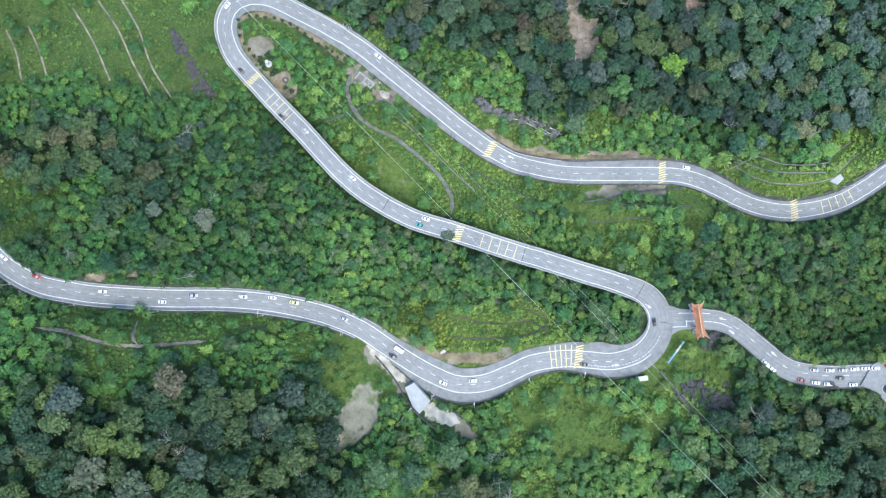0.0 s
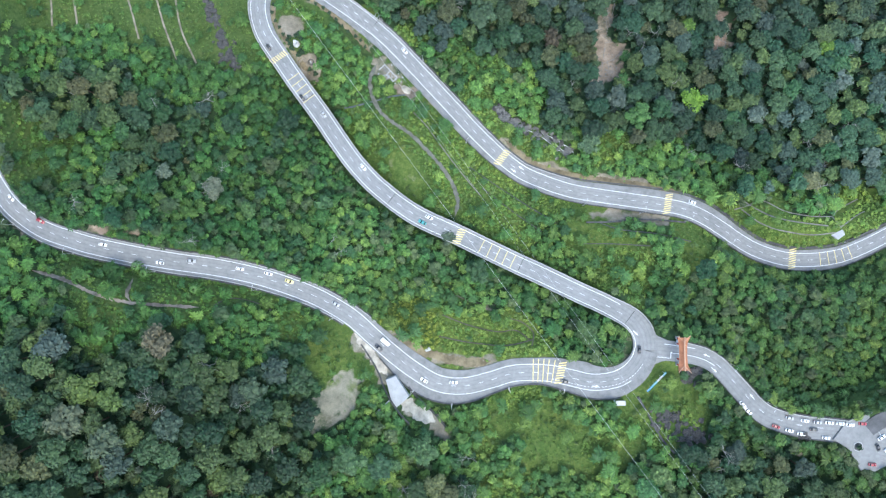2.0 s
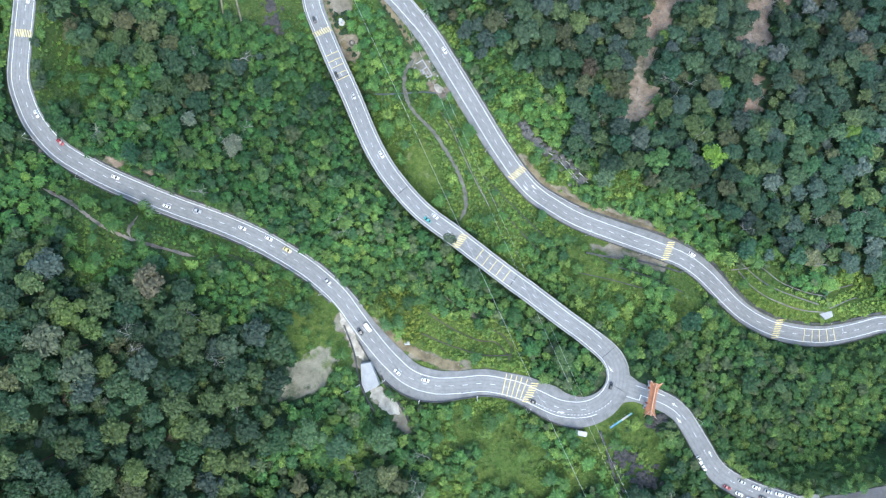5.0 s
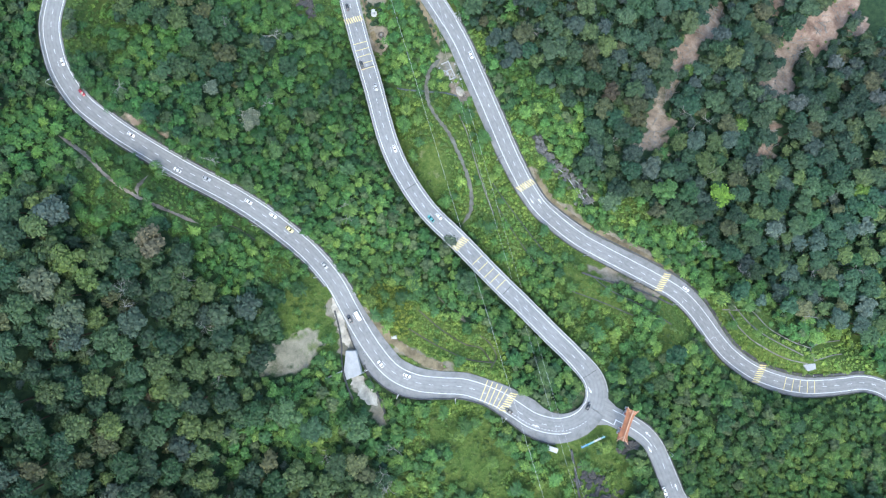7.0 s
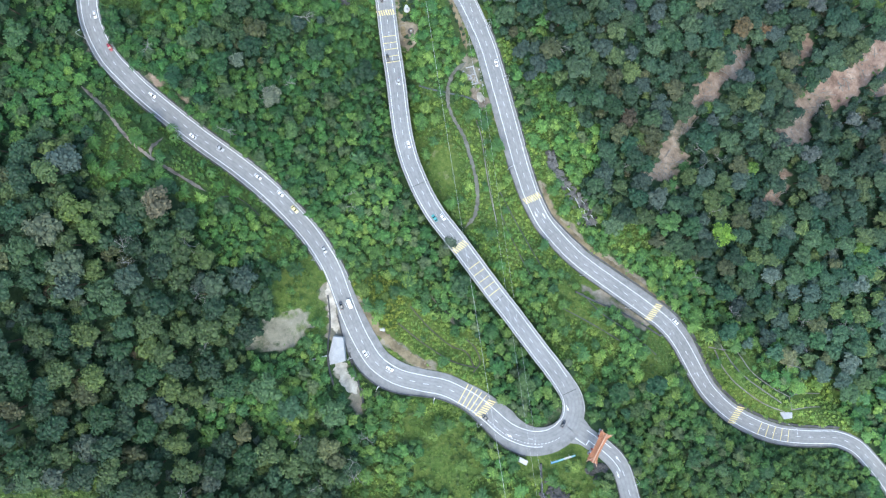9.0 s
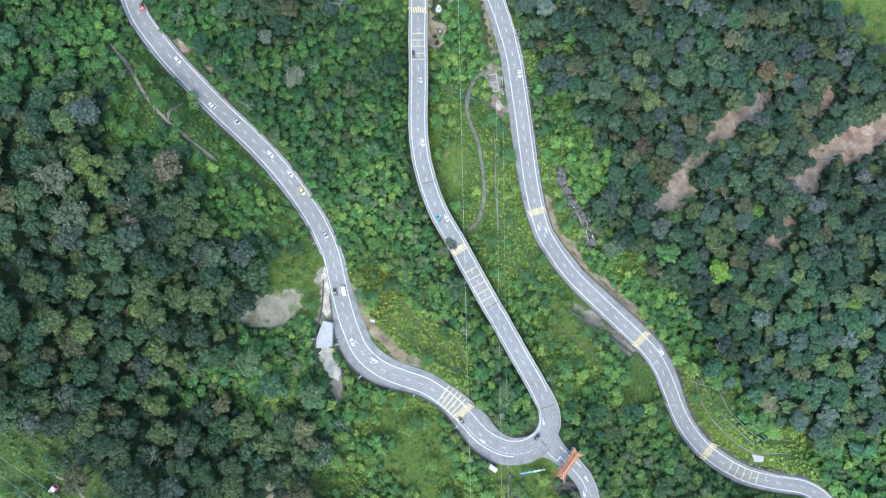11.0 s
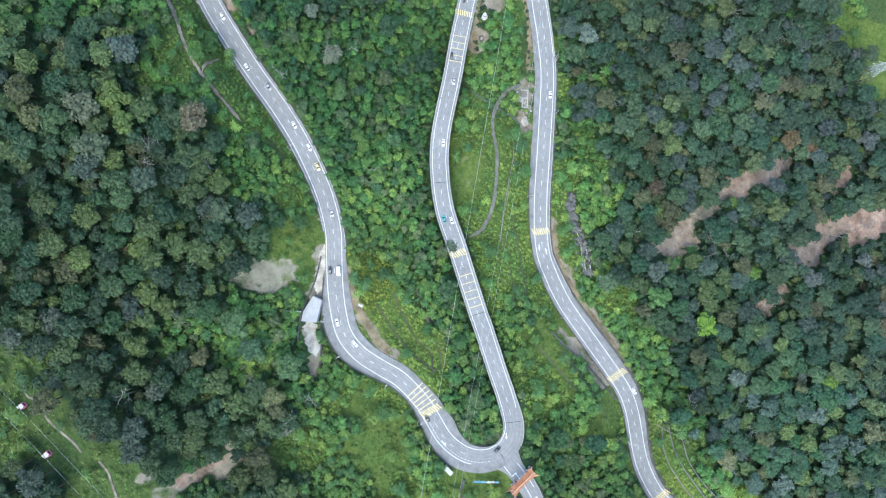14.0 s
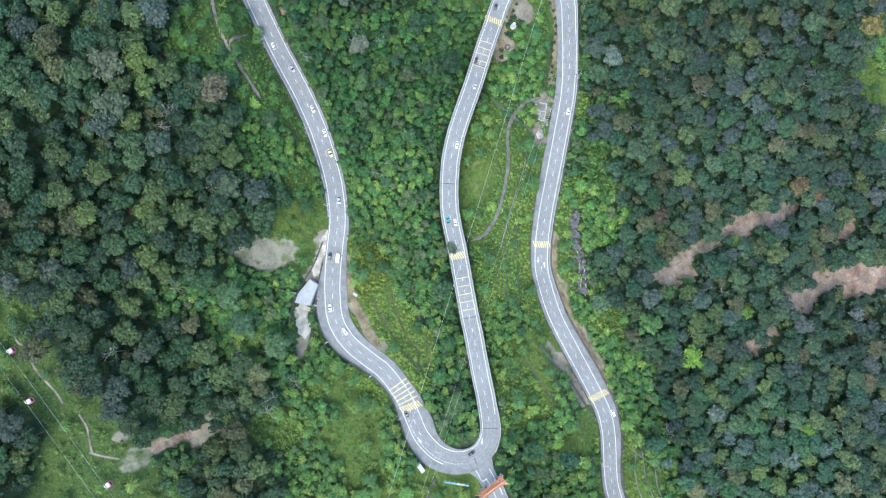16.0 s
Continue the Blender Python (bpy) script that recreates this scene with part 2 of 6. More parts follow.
# paved width to the left and to the right of the middle, by the share of the way
WIDTHS = {
    "APPROACH": [(0, 4.6, 4.8), (1, 4.6, 4.8)],
    "LOWER": [(0, 4.6, 4.8), (0.45, 4.6, 5.0), (0.56, 4.8, 4.2), (0.62, 6.0, 4.3), (0.65, 6.8, 6.2), (0.68, 7.2, 8.0), (0.73, 7.2, 7.8), (0.78, 6.6, 5.8), (0.84, 6.6, 5.0), (0.90, 8.6, 6.6), (0.94, 6.0, 8.2), (1, 4.3, 7.0)],
    "VIADUCT": [(0, 4.3, 7.0), (0.05, 4.3, 6.0), (0.12, 4.6, 4.8), (1, 4.7, 4.7)],
    "HAIRPIN": [(0, 4.7, 4.7), (0.2, 4.6, 5.4), (0.4, 4.8, 6.4), (0.6, 4.8, 6.4), (0.8, 4.4, 6.0), (1, 4.2, 6.4)],
    "UPPER": [(0, 4.2, 6.4), (0.15, 4.6, 6.4), (0.27, 4.4, 5.2), (0.34, 5.6, 5.0), (0.45, 6.8, 4.8), (0.52, 6.4, 4.6), (0.6, 4.8, 4.8), (0.7, 5.0, 5.2), (0.8, 4.2, 4.6), (1, 4.2, 4.6)],
    "TEMPLE": [(0, 9.0, 9.5), (0.04, 7.0, 6.5), (0.08, 4.8, 4.4), (0.3, 4.0, 4.0), (0.6, 4.6, 4.6), (0.8, 5.0, 5.0), (0.9, 7.5, 8.0), (1, 8.5, 13.0)],
    "BRANCH": [(0, 3.5, 3.5), (1, 3.0, 3.0)],
}
LINES = {"LOWER": 3.65, "APPROACH": 3.65, "VIADUCT": 3.35, "HAIRPIN": 3.5, "UPPER": 3.25}
ROADS = {}
for key, ctrl in (("LOWER", LOWER), ("VIADUCT", VIADUCT), ("HAIRPIN", HAIRPIN), ("UPPER", UPPER), ("TEMPLE", TEMPLE), ("BRANCH", BRANCH), ("APPROACH", APPROACH)):
    places, s = spline(ctrl)
    u = s / s[-1]
    w = np.array(WIDTHS[key])
    ROADS[key] = dict(p=places, s=s, n=lefts(places), l=np.interp(u, w[:, 0], w[:, 1]), r=np.interp(u, w[:, 0], w[:, 2]))

# all road samples: place, half width, how far the ground lies below
samples = []
for key, r in ROADS.items():
    drop = np.full(len(r["p"]), 0.45)
    if key == "VIADUCT":
        u = r["s"] / r["s"][-1]
        drop += 6.5 * np.clip((u - 0.10) / 0.06, 0, 1) * np.clip((1.0 - u) / 0.06, 0, 1)
    mid = r["p"] + r["n"] * ((r["l"] - r["r"]) / 2)[:, None]
    samples.append(np.column_stack([mid, (r["l"] + r["r"]) / 2, drop]))
samples = np.vstack(samples)

# ---------------------------------------------------------------- the lie of the land
ANCHORS = np.array([
    (-154, -59, 44), (-113, -53, 38), (-136, -77, 48), (-173, -95, 48), (-89, -81, 36), (-57, -73, 24), (-36, -61, 20), (-128, -37, 16), (-171, -32, 18), (-17, -87, 18), (42, -97, 16),
    (79, -78, 12), (118, -64, 11), (128, -100, 14), (178, -88, 14), (160, -29, 2), (138, -6, -6), (192, -8, -6), (-24, 51, -7), (30, 29, -6), (57, 8, -4), (-23, -13, 6), (-75, 8, 5),
    (-102, 39, 1), (-180, 39, 4), (42, -29, 6), (-185, 105, -4)])
FAR = np.array([(-132, 105, -5), (60, 76, -18), (116, 96, -30), (62, 126, -30), (197, 104, -36), (3, 115, -18), (-60, 190, -22), (120, 230, -46), (-180, 230, -16), (260, 180, -46), (290, 0, -14),
                (270, -130, 12), (120, -220, 24), (-40, -180, 40), (-160, -190, 52), (-270, -60, 44), (-270, 80, 10)])
ANCHORS = np.vstack([ANCHORS, FAR])
rng = np.random.default_rng(7)


def fbm(x, y, scale, octaves=4, seed=0):
    """Smooth value noise on arrays, about -1 to 1."""
    r = np.random.default_rng(seed)
    out, amp, tot = np.zeros_like(x), 1.0, 0.0
    for o in range(octaves):
        g = r.random((128, 128)) * 2 - 1
        fx, fy = x / scale + 31.7 * o, y / scale + 17.3 * o
        ix, iy = np.floor(fx).astype(int), np.floor(fy).astype(int)
        ux, uy = fx - ix, fy - iy
        ux, uy = ux * ux * (3 - 2 * ux), uy * uy * (3 - 2 * uy)
        a, b = g[ix % 128, iy % 128], g[(ix + 1) % 128, iy % 128]
        c, d = g[ix % 128, (iy + 1) % 128], g[(ix + 1) % 128, (iy + 1) % 128]
        out += amp * ((a * (1 - ux) + b * ux) * (1 - uy) + (c * (1 - ux) + d * ux) * uy)
        tot, amp, scale = tot + amp, amp * 0.5, scale * 0.5
    return out / tot


def road_distance(x, y):
    """Distance from the paved edge of the nearest road, the road's height there and the drop below it."""
    d, z, drop = np.empty(len(x)), np.empty(len(x)), np.empty(len(x))
    for i in range(0, len(x), 4000):
        q = np.hypot(x[i:i + 4000, None] - samples[:, 0], y[i:i + 4000, None] - samples[:, 1]) - samples[:, 3]
        k = q.argmin(1)
        d[i:i + 4000], z[i:i + 4000], drop[i:i + 4000] = q[np.arange(len(k)), k], samples[k, 2], samples[k, 4]
    return d, z, drop


def height(x, y, with_road=False):
    x, y = np.asarray(x, float), np.asarray(y, float)
    w = np.exp(-((x[:, None] - ANCHORS[:, 0]) ** 2 + (y[:, None] - ANCHORS[:, 1]) ** 2) / (2 * 30.0 ** 2)) + 1e-7 / (1 + ((x[:, None] - ANCHORS[:, 0]) ** 2 + (y[:, None] - ANCHORS[:, 1]) ** 2) / 1e4) ** 2
    base = (w * ANCHORS[:, 2]).sum(1) / w.sum(1)
    base += fbm(x, y, 24, 4, 3) * 2.0
    far = np.clip((np.hypot(x, y) - 330) / 500, 0, 1)
    base += far * fbm(x, y, 420, 4, 9) * 110
    d, z, drop = road_distance(x, y)
    t = np.clip((d - 1.0) / np.where(drop > 1, 16.0, 11.0), 0, 1)
    t = t * t * (3 - 2 * t)
    out = (z - drop) * (1 - t) + base * t
    return (out, d) if with_road else out


# ---------------------------------------------------------------- what grows where
FOREST_WEST = [(-250, -120), (-240, 160), (-187, 41), (-172, -117), (-167, 54), (-163, -72), (-156, -57), (-152, -89), (-144, 41), (-137, 25), (-132, -76), (-125, -122), (-120, -90), (-115, -136), (-111, -57), (-100, -68), (-100, 200), (-97, -145), (-88, -91), (-79, -158), (-78, -70), (-75, -135), (-67, -87), (-63, -57), (-61, 119), (-56, -107), (-56, -71), (-54, 139), (-48, -139), (-45, -95), (-44, -153), (-38, 119), (-36, 123), (-32, 139), (-30, 207), (-24, -129), (-23, -153), (-20, -199), (-19, 110), (-19, 255), (-15, -196), (-10, -149), (-8, 122), (-7, -127), (-3, -142), (1, 189), (7, 244), (9, 148)]
FOREST_MIDDLE = [(12, -119), (15, 111), (16, 163), (18, 217), (19, -99), (39, -137), (40, 116), (44, 240), (45, 95), (47, 80), (47, 124), (50, -120), (54, 225), (57, 206), (59, 154), (62, 119), (69, 231), (70, 81), (70, 190), (83, 111), (88, 84), (88, 116), (90, 221), (100, 89), (106, 141), (113, 118), (120, -150), (124, -92), (124, 83), (127, -70), (138, 188), (139, -84), (148, 86), (148, 112), (151, -99), (154, 92), (156, 171), (157, 75), (158, 70), (164, -77), (173, 119), (175, -94), (178, 84), (185, 114), (191, 145), (195, 85), (209, 94), (220, -120)]
FOREST_EAST = [(220, 166)]
MID_WEST = [(-224, -14), (-193, -55), (-186, -70), (-182, 0), (-179, -59), (-176, -58), (-159, 7), (-140, 5), (-121, 2), (-115, 10), (-115, 57), (-108, 39), (-97, 0), (-88, 31), (-78, -5), (-74, 13), (-61, -50), (-58, -8), (-55, -48), (-55, 125), (-48, 111), (-43, 5), (-40, -111), (-35, -84), (-27, -83), (-27, 120), (-24, 95), (-10, -85), (-10, 87), (-2, -85), (8, -76), (15, -91), (23, -86), (24, -18), (27, -148), (41, -83), (42, -21), (55, -18), (67, -26), (79, -35), (103, -87), (113, -13), (115, -80), (122, 0), (123, 63), (126, -38), (134, -13), (136, -50)]
MID_MIDDLE = [(140, -38), (141, 54), (153, 59), (154, -63), (161, 2), (168, 50), (169, 63), (171, -59), (173, -13), (180, 50), (183, -62), (189, 8), (240, -60), (250, 0), (250, 70)]
YOUNG_WEST = [(-192, 68), (-174, -35), (-173, 74), (-163, 20), (-161, -40), (-148, 71), (-129, 66), (-123, -44), (-95, 66), (-90, 61), (-83, -38), (-74, -41), (-72, -51), (-69, 80), (-61, 72), (-61, 91), (-58, -37), (-51, 95), (-45, 72), (-35, -8), (-27, -25), (-22, -13), (-21, -66), (-17, -78), (-17, -20), (-13, -71), (-12, -97), (-11, 95), (6, -73), (11, -23), (12, 89), (16, -68), (20, 83), (22, 281), (23, 87), (24, 79), (28, -94), (28, 76), (37, 82), (43, -85), (46, 21), (56, -3), (58, 60), (65, -102), (66, -61), (72, -91), (78, -95), (81, -63)]
YOUNG_MIDDLE = [(81, 55), (93, 27), (96, 53), (97, 21), (101, 54), (109, 8), (110, 60), (122, 53), (128, 60), (136, 8), (159, -34), (163, -43), (178, -45), (187, -32), (204, 23), (205, 5)]
SHRUB_WEST = [(-197, 28), (-186, 15), (-156, -31), (-153, -31), (-145, -42), (-143, -34), (-133, -38), (-132, -52), (-116, -29), (-114, -26), (-97, -29), (-96, -30), (-94, 94), (-84, -27), (-83, 105), (-73, 71), (-61, -39), (-51, 109), (-45, 54), (-40, 56), (-39, -196), (-34, 45), (-29, 100), (-24, 54), (-24, 71), (-17, -32), (-13, 40), (-12, -24), (-10, -31), (-10, 63), (-7, 27), (-2, -36), (3, 29), (6, 78), (9, 69), (11, 40), (20, 55), (22, 29), (28, -80), (30, 13), (31, 51), (35, -101), (39, 30), (42, -103), (42, -97), (43, -100), (73, 11), (79, 59)]
SHRUB_MIDDLE = [(80, -77), (91, 11), (99, -61), (104, -68), (117, -61), (131, 48), (133, 50)]
GRASS_WEST = [(-198, 94), (-176, 94), (-163, 110), (-150, 91), (-139, 102), (-128, 86), (-121, 108), (-117, 85), (-63, -178), (-54, -187), (-50, -41), (-48, -47), (-46, -180), (-44, -42), (-39, -52), (-38, -43), (-35, 35), (-34, -47), (-32, -177), (-31, -184), (-27, -59), (-26, 43), (-24, 32), (-18, -177), (-18, 28), (-9, -186), (-9, -169), (-4, 290), (-1, -183), (5, -168), (25, -174), (28, 268), (36, -73), (38, 268), (47, -72), (52, 266), (53, -81), (54, -68), (61, -71), (61, 279), (68, 16), (69, -73), (70, 258), (72, 27), (74, -83), (81, 19), (86, 252), (92, -79)]
GRASS_MIDDLE = [(97, -56), (99, 266), (105, -44), (110, -49), (118, 16), (123, -51), (163, 52), (178, 50)]
TEA = [(1, 49), (8, -32), (9, 55), (18, -34), (25, 41), (29, -36), (37, -32), (41, -58), (45, 33), (50, 44), (149, 38), (156, 30), (161, 35), (178, 38), (198, 44)]
MID_BRIDGE = [(-65, 43), (-56, 32), (-46, 25), (-37, 19), (-24, 12), (-10, 6), (4, 3), (21, -5), (36, -10), (53, -16), (72, -22), (-73, 51), (-81, 60), (-67, 54), (-58, 35), (-50, 26), (-39, 16)]
FOREST_RIDGE = [(89, 250), (108, 237), (78, 243), (135, 215), (62, 244), (55, 255), (110, 211), (158, 193)]
COVER = np.array([(x, y, k) for k, pts in enumerate((FOREST_RIDGE + FOREST_WEST + FOREST_MIDDLE + FOREST_EAST, MID_WEST + MID_MIDDLE + MID_BRIDGE, YOUNG_WEST + YOUNG_MIDDLE, SHRUB_WEST + SHRUB_MIDDLE, GRASS_WEST + GRASS_MIDDLE, TEA)) for x, y in pts], float)
# bare ground: half width, how bare, how stony, and its line
BARE = [
    (7.6, 0.82, 0.45, [(69.2, 101.1), (69.0, 116.5)]),
    (4.5, 0.66, 0.5, [(69.0, 116.5), (66.5, 130.0), (64.2, 143.3)]),
    (7.2, 0.8, 0.25, [(64.2, 143.3), (67.1, 158.6), (66.5, 178.9)]),
    (5, 0.62, 0.2, [(66.5, 178.9), (74, 192)]),
    (9.2, 0.92, 0.3, [(119.6, 164.8), (121.5, 184.8), (124.7, 201.6)]),
    (10.5, 0.95, 0.05, [(126.8, 208.2), (133, 222), (136, 238)]),
    (3.4, 1, 0, [(146.0, 215.9), (148.9, 223.3)]),
    (5.5, 0.66, 0.1, [(128.2, 125.7), (125.7, 142.6)]),
    (5, 0.62, 0.3, [(171.6, 153.2), (179.7, 148.9)]),
    (4.4, 0.8, 0.1, [(101.1, 213.6), (97.2, 222.3)]),
    (2.5, 0.75, 0.1, [(112, 198), (106, 205), (100, 208)]),
    (7, 0.72, 1, [(-35.1, -59.0), (-38.0, -69.5)]),
    (6.4, 0.66, 0.9, [(-43.0, -78.9), (-38.0, -69.5)]),
    (4, 1, 0.75, [(-91.2, 100.2), (-86.1, 98.6)]),
    (3, 1, 0.7, [(-77.9, 83.7), (-74.6, 78.3)]),
    (3.6, 0.72, 0.8, [(-43.5, 86.5), (-31.8, 79.5)]),
    (3.2, 0.9, 0.45, [(-32.5, 77.4), (-25.7, 76.6)]),
    (2.2, 0.85, 0.7, [(22.1, 59.9), (29.5, 54.5), (39.3, 50.1), (55.9, 47.7), (75.4, 47.5), (94.8, 47.8), (113.0, 45.9)]),
    (2.4, 0.8, 0.8, [(-18.3, -39.3), (-7.0, -43.4), (3.0, -46.0), (18.2, -47.0), (27.8, -45.1)]),
    (3.0, 0.8, 0.7, [(67.1, 28.9), (79.6, 31.5), (97.7, 32.6), (106.5, 32.9)]),
    (4.2, 1, 0.9, [(18.5, -129.8), (21.8, -135.3), (25.2, -140.5)]),
    (2.6, 0.7, 0.15, [(27.5, -125.0), (22.6, -134.2), (19.6, -149.0), (16.6, -157.0)]),
    (3, 0.7, 0.1, [(16.8, -146.1), (21.1, -138.3)]),
    (4, 0.62, 1, [(19.3, -166.3), (19.1, -160.7)]),
    (2.2, 0.85, 0.9, [(5.0, -164.1), (5.8, -161.8)]),
    (2.5, 0.6, 0.4, [(-191.7, -13.8), (-186.7, -17.5)]),
    (2.5, 0.8, 0.3, [(-155.7, -10.1), (-144.8, -9.3), (-136.3, -8.6)]),
    (1.6, 0.8, 0.7, [(168.6, -60.2), (171.8, -63.9), (174.4, -69.9)]),
    (3, 0.7, 0.7, [(127.5, -99.6), (129.2, -100.1)]),
    (5, 0.42, 0.6, [(-26.3, 40.1), (-18.2, 33.2)]),
    (2.5, 0.6, 0.3, [(189.7, 66.6), (193.9, 63.8)]),
    (2.8, 0.85, 0.9, [(-5.7, -70.1), (3.0, -73.8), (6.8, -75.7)]),
    (3.4, 1, 0.95, [(-32, -42.5), (-22.5, -51.8), (-17.4, -57.4)]),
    (1.6, 0.9, 0.8, [(8.0, -77.8), (13.0, -80.3)]),
    (2.0, 0.6, 0.6, [(8.2, -18.2), (16.0, -20.7), (26.3, -22.0)]),
    (1.5, 0.7, 0.8, [(-98.3, 112.2), (-91.5, 114.9), (-80.7, 113.8), (-70.1, 108.5), (-58.0, 100.6), (-49.4, 93.6)]),
    (1.6, 0.75, 0.8, [(-98.5, 108.2), (-96.4, 100.0), (-90.9, 93.2), (-84.7, 86.4), (-75.5, 76.7)]),
]



def cover(x, y):
    wx, wy = x + fbm(x, y, 9, 3, 21) * 7, y + fbm(x, y, 9, 3, 22) * 7
    k = np.empty(len(x), int)
    for i in range(0, len(x), 20000):
        k[i:i + 20000] = COVER[((wx[i:i + 20000, None] - COVER[:, 0]) ** 2 + (wy[i:i + 20000, None] - COVER[:, 1]) ** 2).argmin(1), 2]
    return k


def line_distance(x, y, pts):
    d = np.full(len(x), 1e9)
    for (ax, ay), (bx, by) in zip(pts, pts[1:]):
        t = np.clip(((x - ax) * (bx - ax) + (y - ay) * (by - ay)) / ((bx - ax) ** 2 + (by - ay) ** 2 + 1e-9), 0, 1)
        d = np.minimum(d, np.hypot(x - ax - t * (bx - ax), y - ay - t * (by - ay)))
    return d


def bareness(x, y):
    soil, stone = np.zeros(len(x)), np.zeros(len(x))
    wob = fbm(x, y, 9, 4, 5) * 4.5 + fbm(x, y, 2.6, 2, 6) * 1.5
    for w, a, b, pts in BARE:
        d = line_distance(x, y, pts) + wob * min(1.8, w / 3.5)
        m = a * np.clip((w + 0.8 - d) / 1.6, 0, 1)
        stone = np.where(m > soil, b, stone)
        soil = np.maximum(soil, m)
    return soil, stone


def build_ground():
    inner = np.arange(-290, 291, 2.5)
    outer = 290 + np.cumsum(4 * 1.22 ** np.arange(1, 25))
    ax = np.concatenate([-outer[::-1], inner, outer])
    gx, gy = np.meshgrid(ax, ax, indexing="ij")
    x, y = gx.ravel(), gy.ravel()
    z, d = height(x, y, True)
    n = len(ax)
    i = np.arange(n * n).reshape(n, n)
    quads = np.stack([i[:-1, :-1], i[1:, :-1], i[1:, 1:], i[:-1, 1:]], -1).reshape(-1, 4)
    me = bpy.data.meshes.new("ground")
    me.vertices.add(n * n)
    me.vertices.foreach_set("co", np.column_stack([x, y, z]).astype(np.float32).ravel())
    me.loops.add(quads.size)
    me.loops.foreach_set("vertex_index", quads.ravel().astype(np.int32))
    me.polygons.add(len(quads))
    me.polygons.foreach_set("loop_start", np.arange(0, quads.size, 4, dtype=np.int32))
    me.update(calc_edges=True)
    soil, stone = bareness(x, y)
    verge = np.clip((1.6 - d) / 1.2, 0, 1) * 0.55
    soil, stone = np.maximum(soil, verge), np.where(verge > soil, 0.6, stone)
    k = cover(x, y)
    # low under trees, so that the painted canopy shade shows there
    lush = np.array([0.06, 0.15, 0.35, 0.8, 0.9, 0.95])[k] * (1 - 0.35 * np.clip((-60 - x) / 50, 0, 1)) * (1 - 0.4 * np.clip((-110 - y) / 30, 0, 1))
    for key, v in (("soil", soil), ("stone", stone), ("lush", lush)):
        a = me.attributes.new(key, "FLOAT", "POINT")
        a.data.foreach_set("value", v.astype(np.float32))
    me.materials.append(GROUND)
    me.shade_smooth()
    tagged(new("ground", me), "steep green hillside with undergrowth, grass and patches of bare earth", "ground", "", "structure")


build_ground()


# ---------------------------------------------------------------- roads
def offset(r, by, sel=slice(None), up=0.0):
    """The line at that distance to the left of a road's middle."""
    q = r["p"][sel] + r["n"][sel] * (by[sel, None] if isinstance(by, np.ndarray) else by)
    return q + np.array([0, 0, up])


def build_roads():
    obs = {}
    for i, (key, name, label) in enumerate((("LOWER", "road_1", "grey asphalt mountain road with white edge lines"),
                                            ("VIADUCT", "road_2", "grey asphalt deck of a two-lane road viaduct"),
                                            ("HAIRPIN", "road_3", "grey asphalt hairpin bend"),
                                            ("UPPER", "road_4", "grey asphalt two-lane road winding along the slope"),
                                            ("TEMPLE", "road_5", "narrow grey asphalt side road below the gate"),
                                            ("BRANCH", "road_6", "dark asphalt lane beside the car park"),
                                            ("APPROACH", "road_7", "grey asphalt road running up along the wooded slope"))):
        r = ROADS[key]
        bm = bmesh.new()
        low = {"TEMPLE": -0.03, "BRANCH": -0.06}.get(key, 0.0)
        slab(bm, offset(r, r["l"]), offset(r, -r["r"]), low, 1.1 if key == "VIADUCT" else 0.7)
        bmesh.ops.recalc_face_normals(bm, faces=bm.faces)
        me = bpy.data.meshes.new(name)
        bm.to_mesh(me)
        bm.free()
        me.materials.append(DARK_ASPHALT if key == "BRANCH" else ASPHALT)
        span = me.attributes.new("across", "FLOAT", "POINT")
        span.data.foreach_set("value", np.stack([r["l"], -r["r"], -r["r"], r["l"]], 1).ravel().astype(np.float32))
        obs[key] = tagged(new(name, me), label, "road", "", "structure")
    return obs


ROAD_OBS = build_roads()


def near(r, x, y):
    """The arc length on a road nearest to a place."""
    i = int(np.hypot(r["p"][:, 0] - x, r["p"][:, 1] - y).argmin())
    i = min(max(i, 1), len(r["p"]) - 2)
    d = r["p"][i + 1] - r["p"][i - 1]
    d /= np.linalg.norm(d)
    return float(r["s"][i] + (x - r["p"][i][0]) * d[0] + (y - r["p"][i][1]) * d[1])


def along(r, s):
    """Pose on a road's middle at arc length s, x along the way, z up."""
    f = lambda t: Vector([float(np.interp(t, r["s"], r["p"][:, k])) for k in range(3)])
    d = (f(s + 1) - f(s - 1)).normalized()
    side = Vector((-d.y, d.x, 0)).normalized()
    m = Matrix((d, side, d.cross(side))).transposed().to_4x4()
    m.translation = f(s)
    return m


def shared(name, me, parent, m, label=""):
    ob = new(name, me)
    ob.parent = parent
    ob.matrix_basis = m
    if label:
        ob["label"] = label
    return ob


def quick_mesh(name, bm, mat):
    me = bpy.data.meshes.new(name)
    bm.to_mesh(me)
    bm.free()
    me.materials.append(mat)
    return me


def line_band(key, by, width, mat, name, i0=0, i1=None, up=0.016, label=""):
    r = ROADS[key]
    sel = slice(i0, i1)
    by = by if isinstance(by, np.ndarray) else np.full(len(r["p"]), by)
    bm = bmesh.new()
    strip(bm, offset(r, by + width / 2, sel), offset(r, by - width / 2, sel), up)
    return part(name, bm, mat, ROAD_OBS[key], label)


bm = bmesh.new()
box(bm, -1.25, 1.25, -0.075, 0.075, 0.008, 0.02)
DASH = quick_mesh("lane_dash", bm, WHITE_LINE)


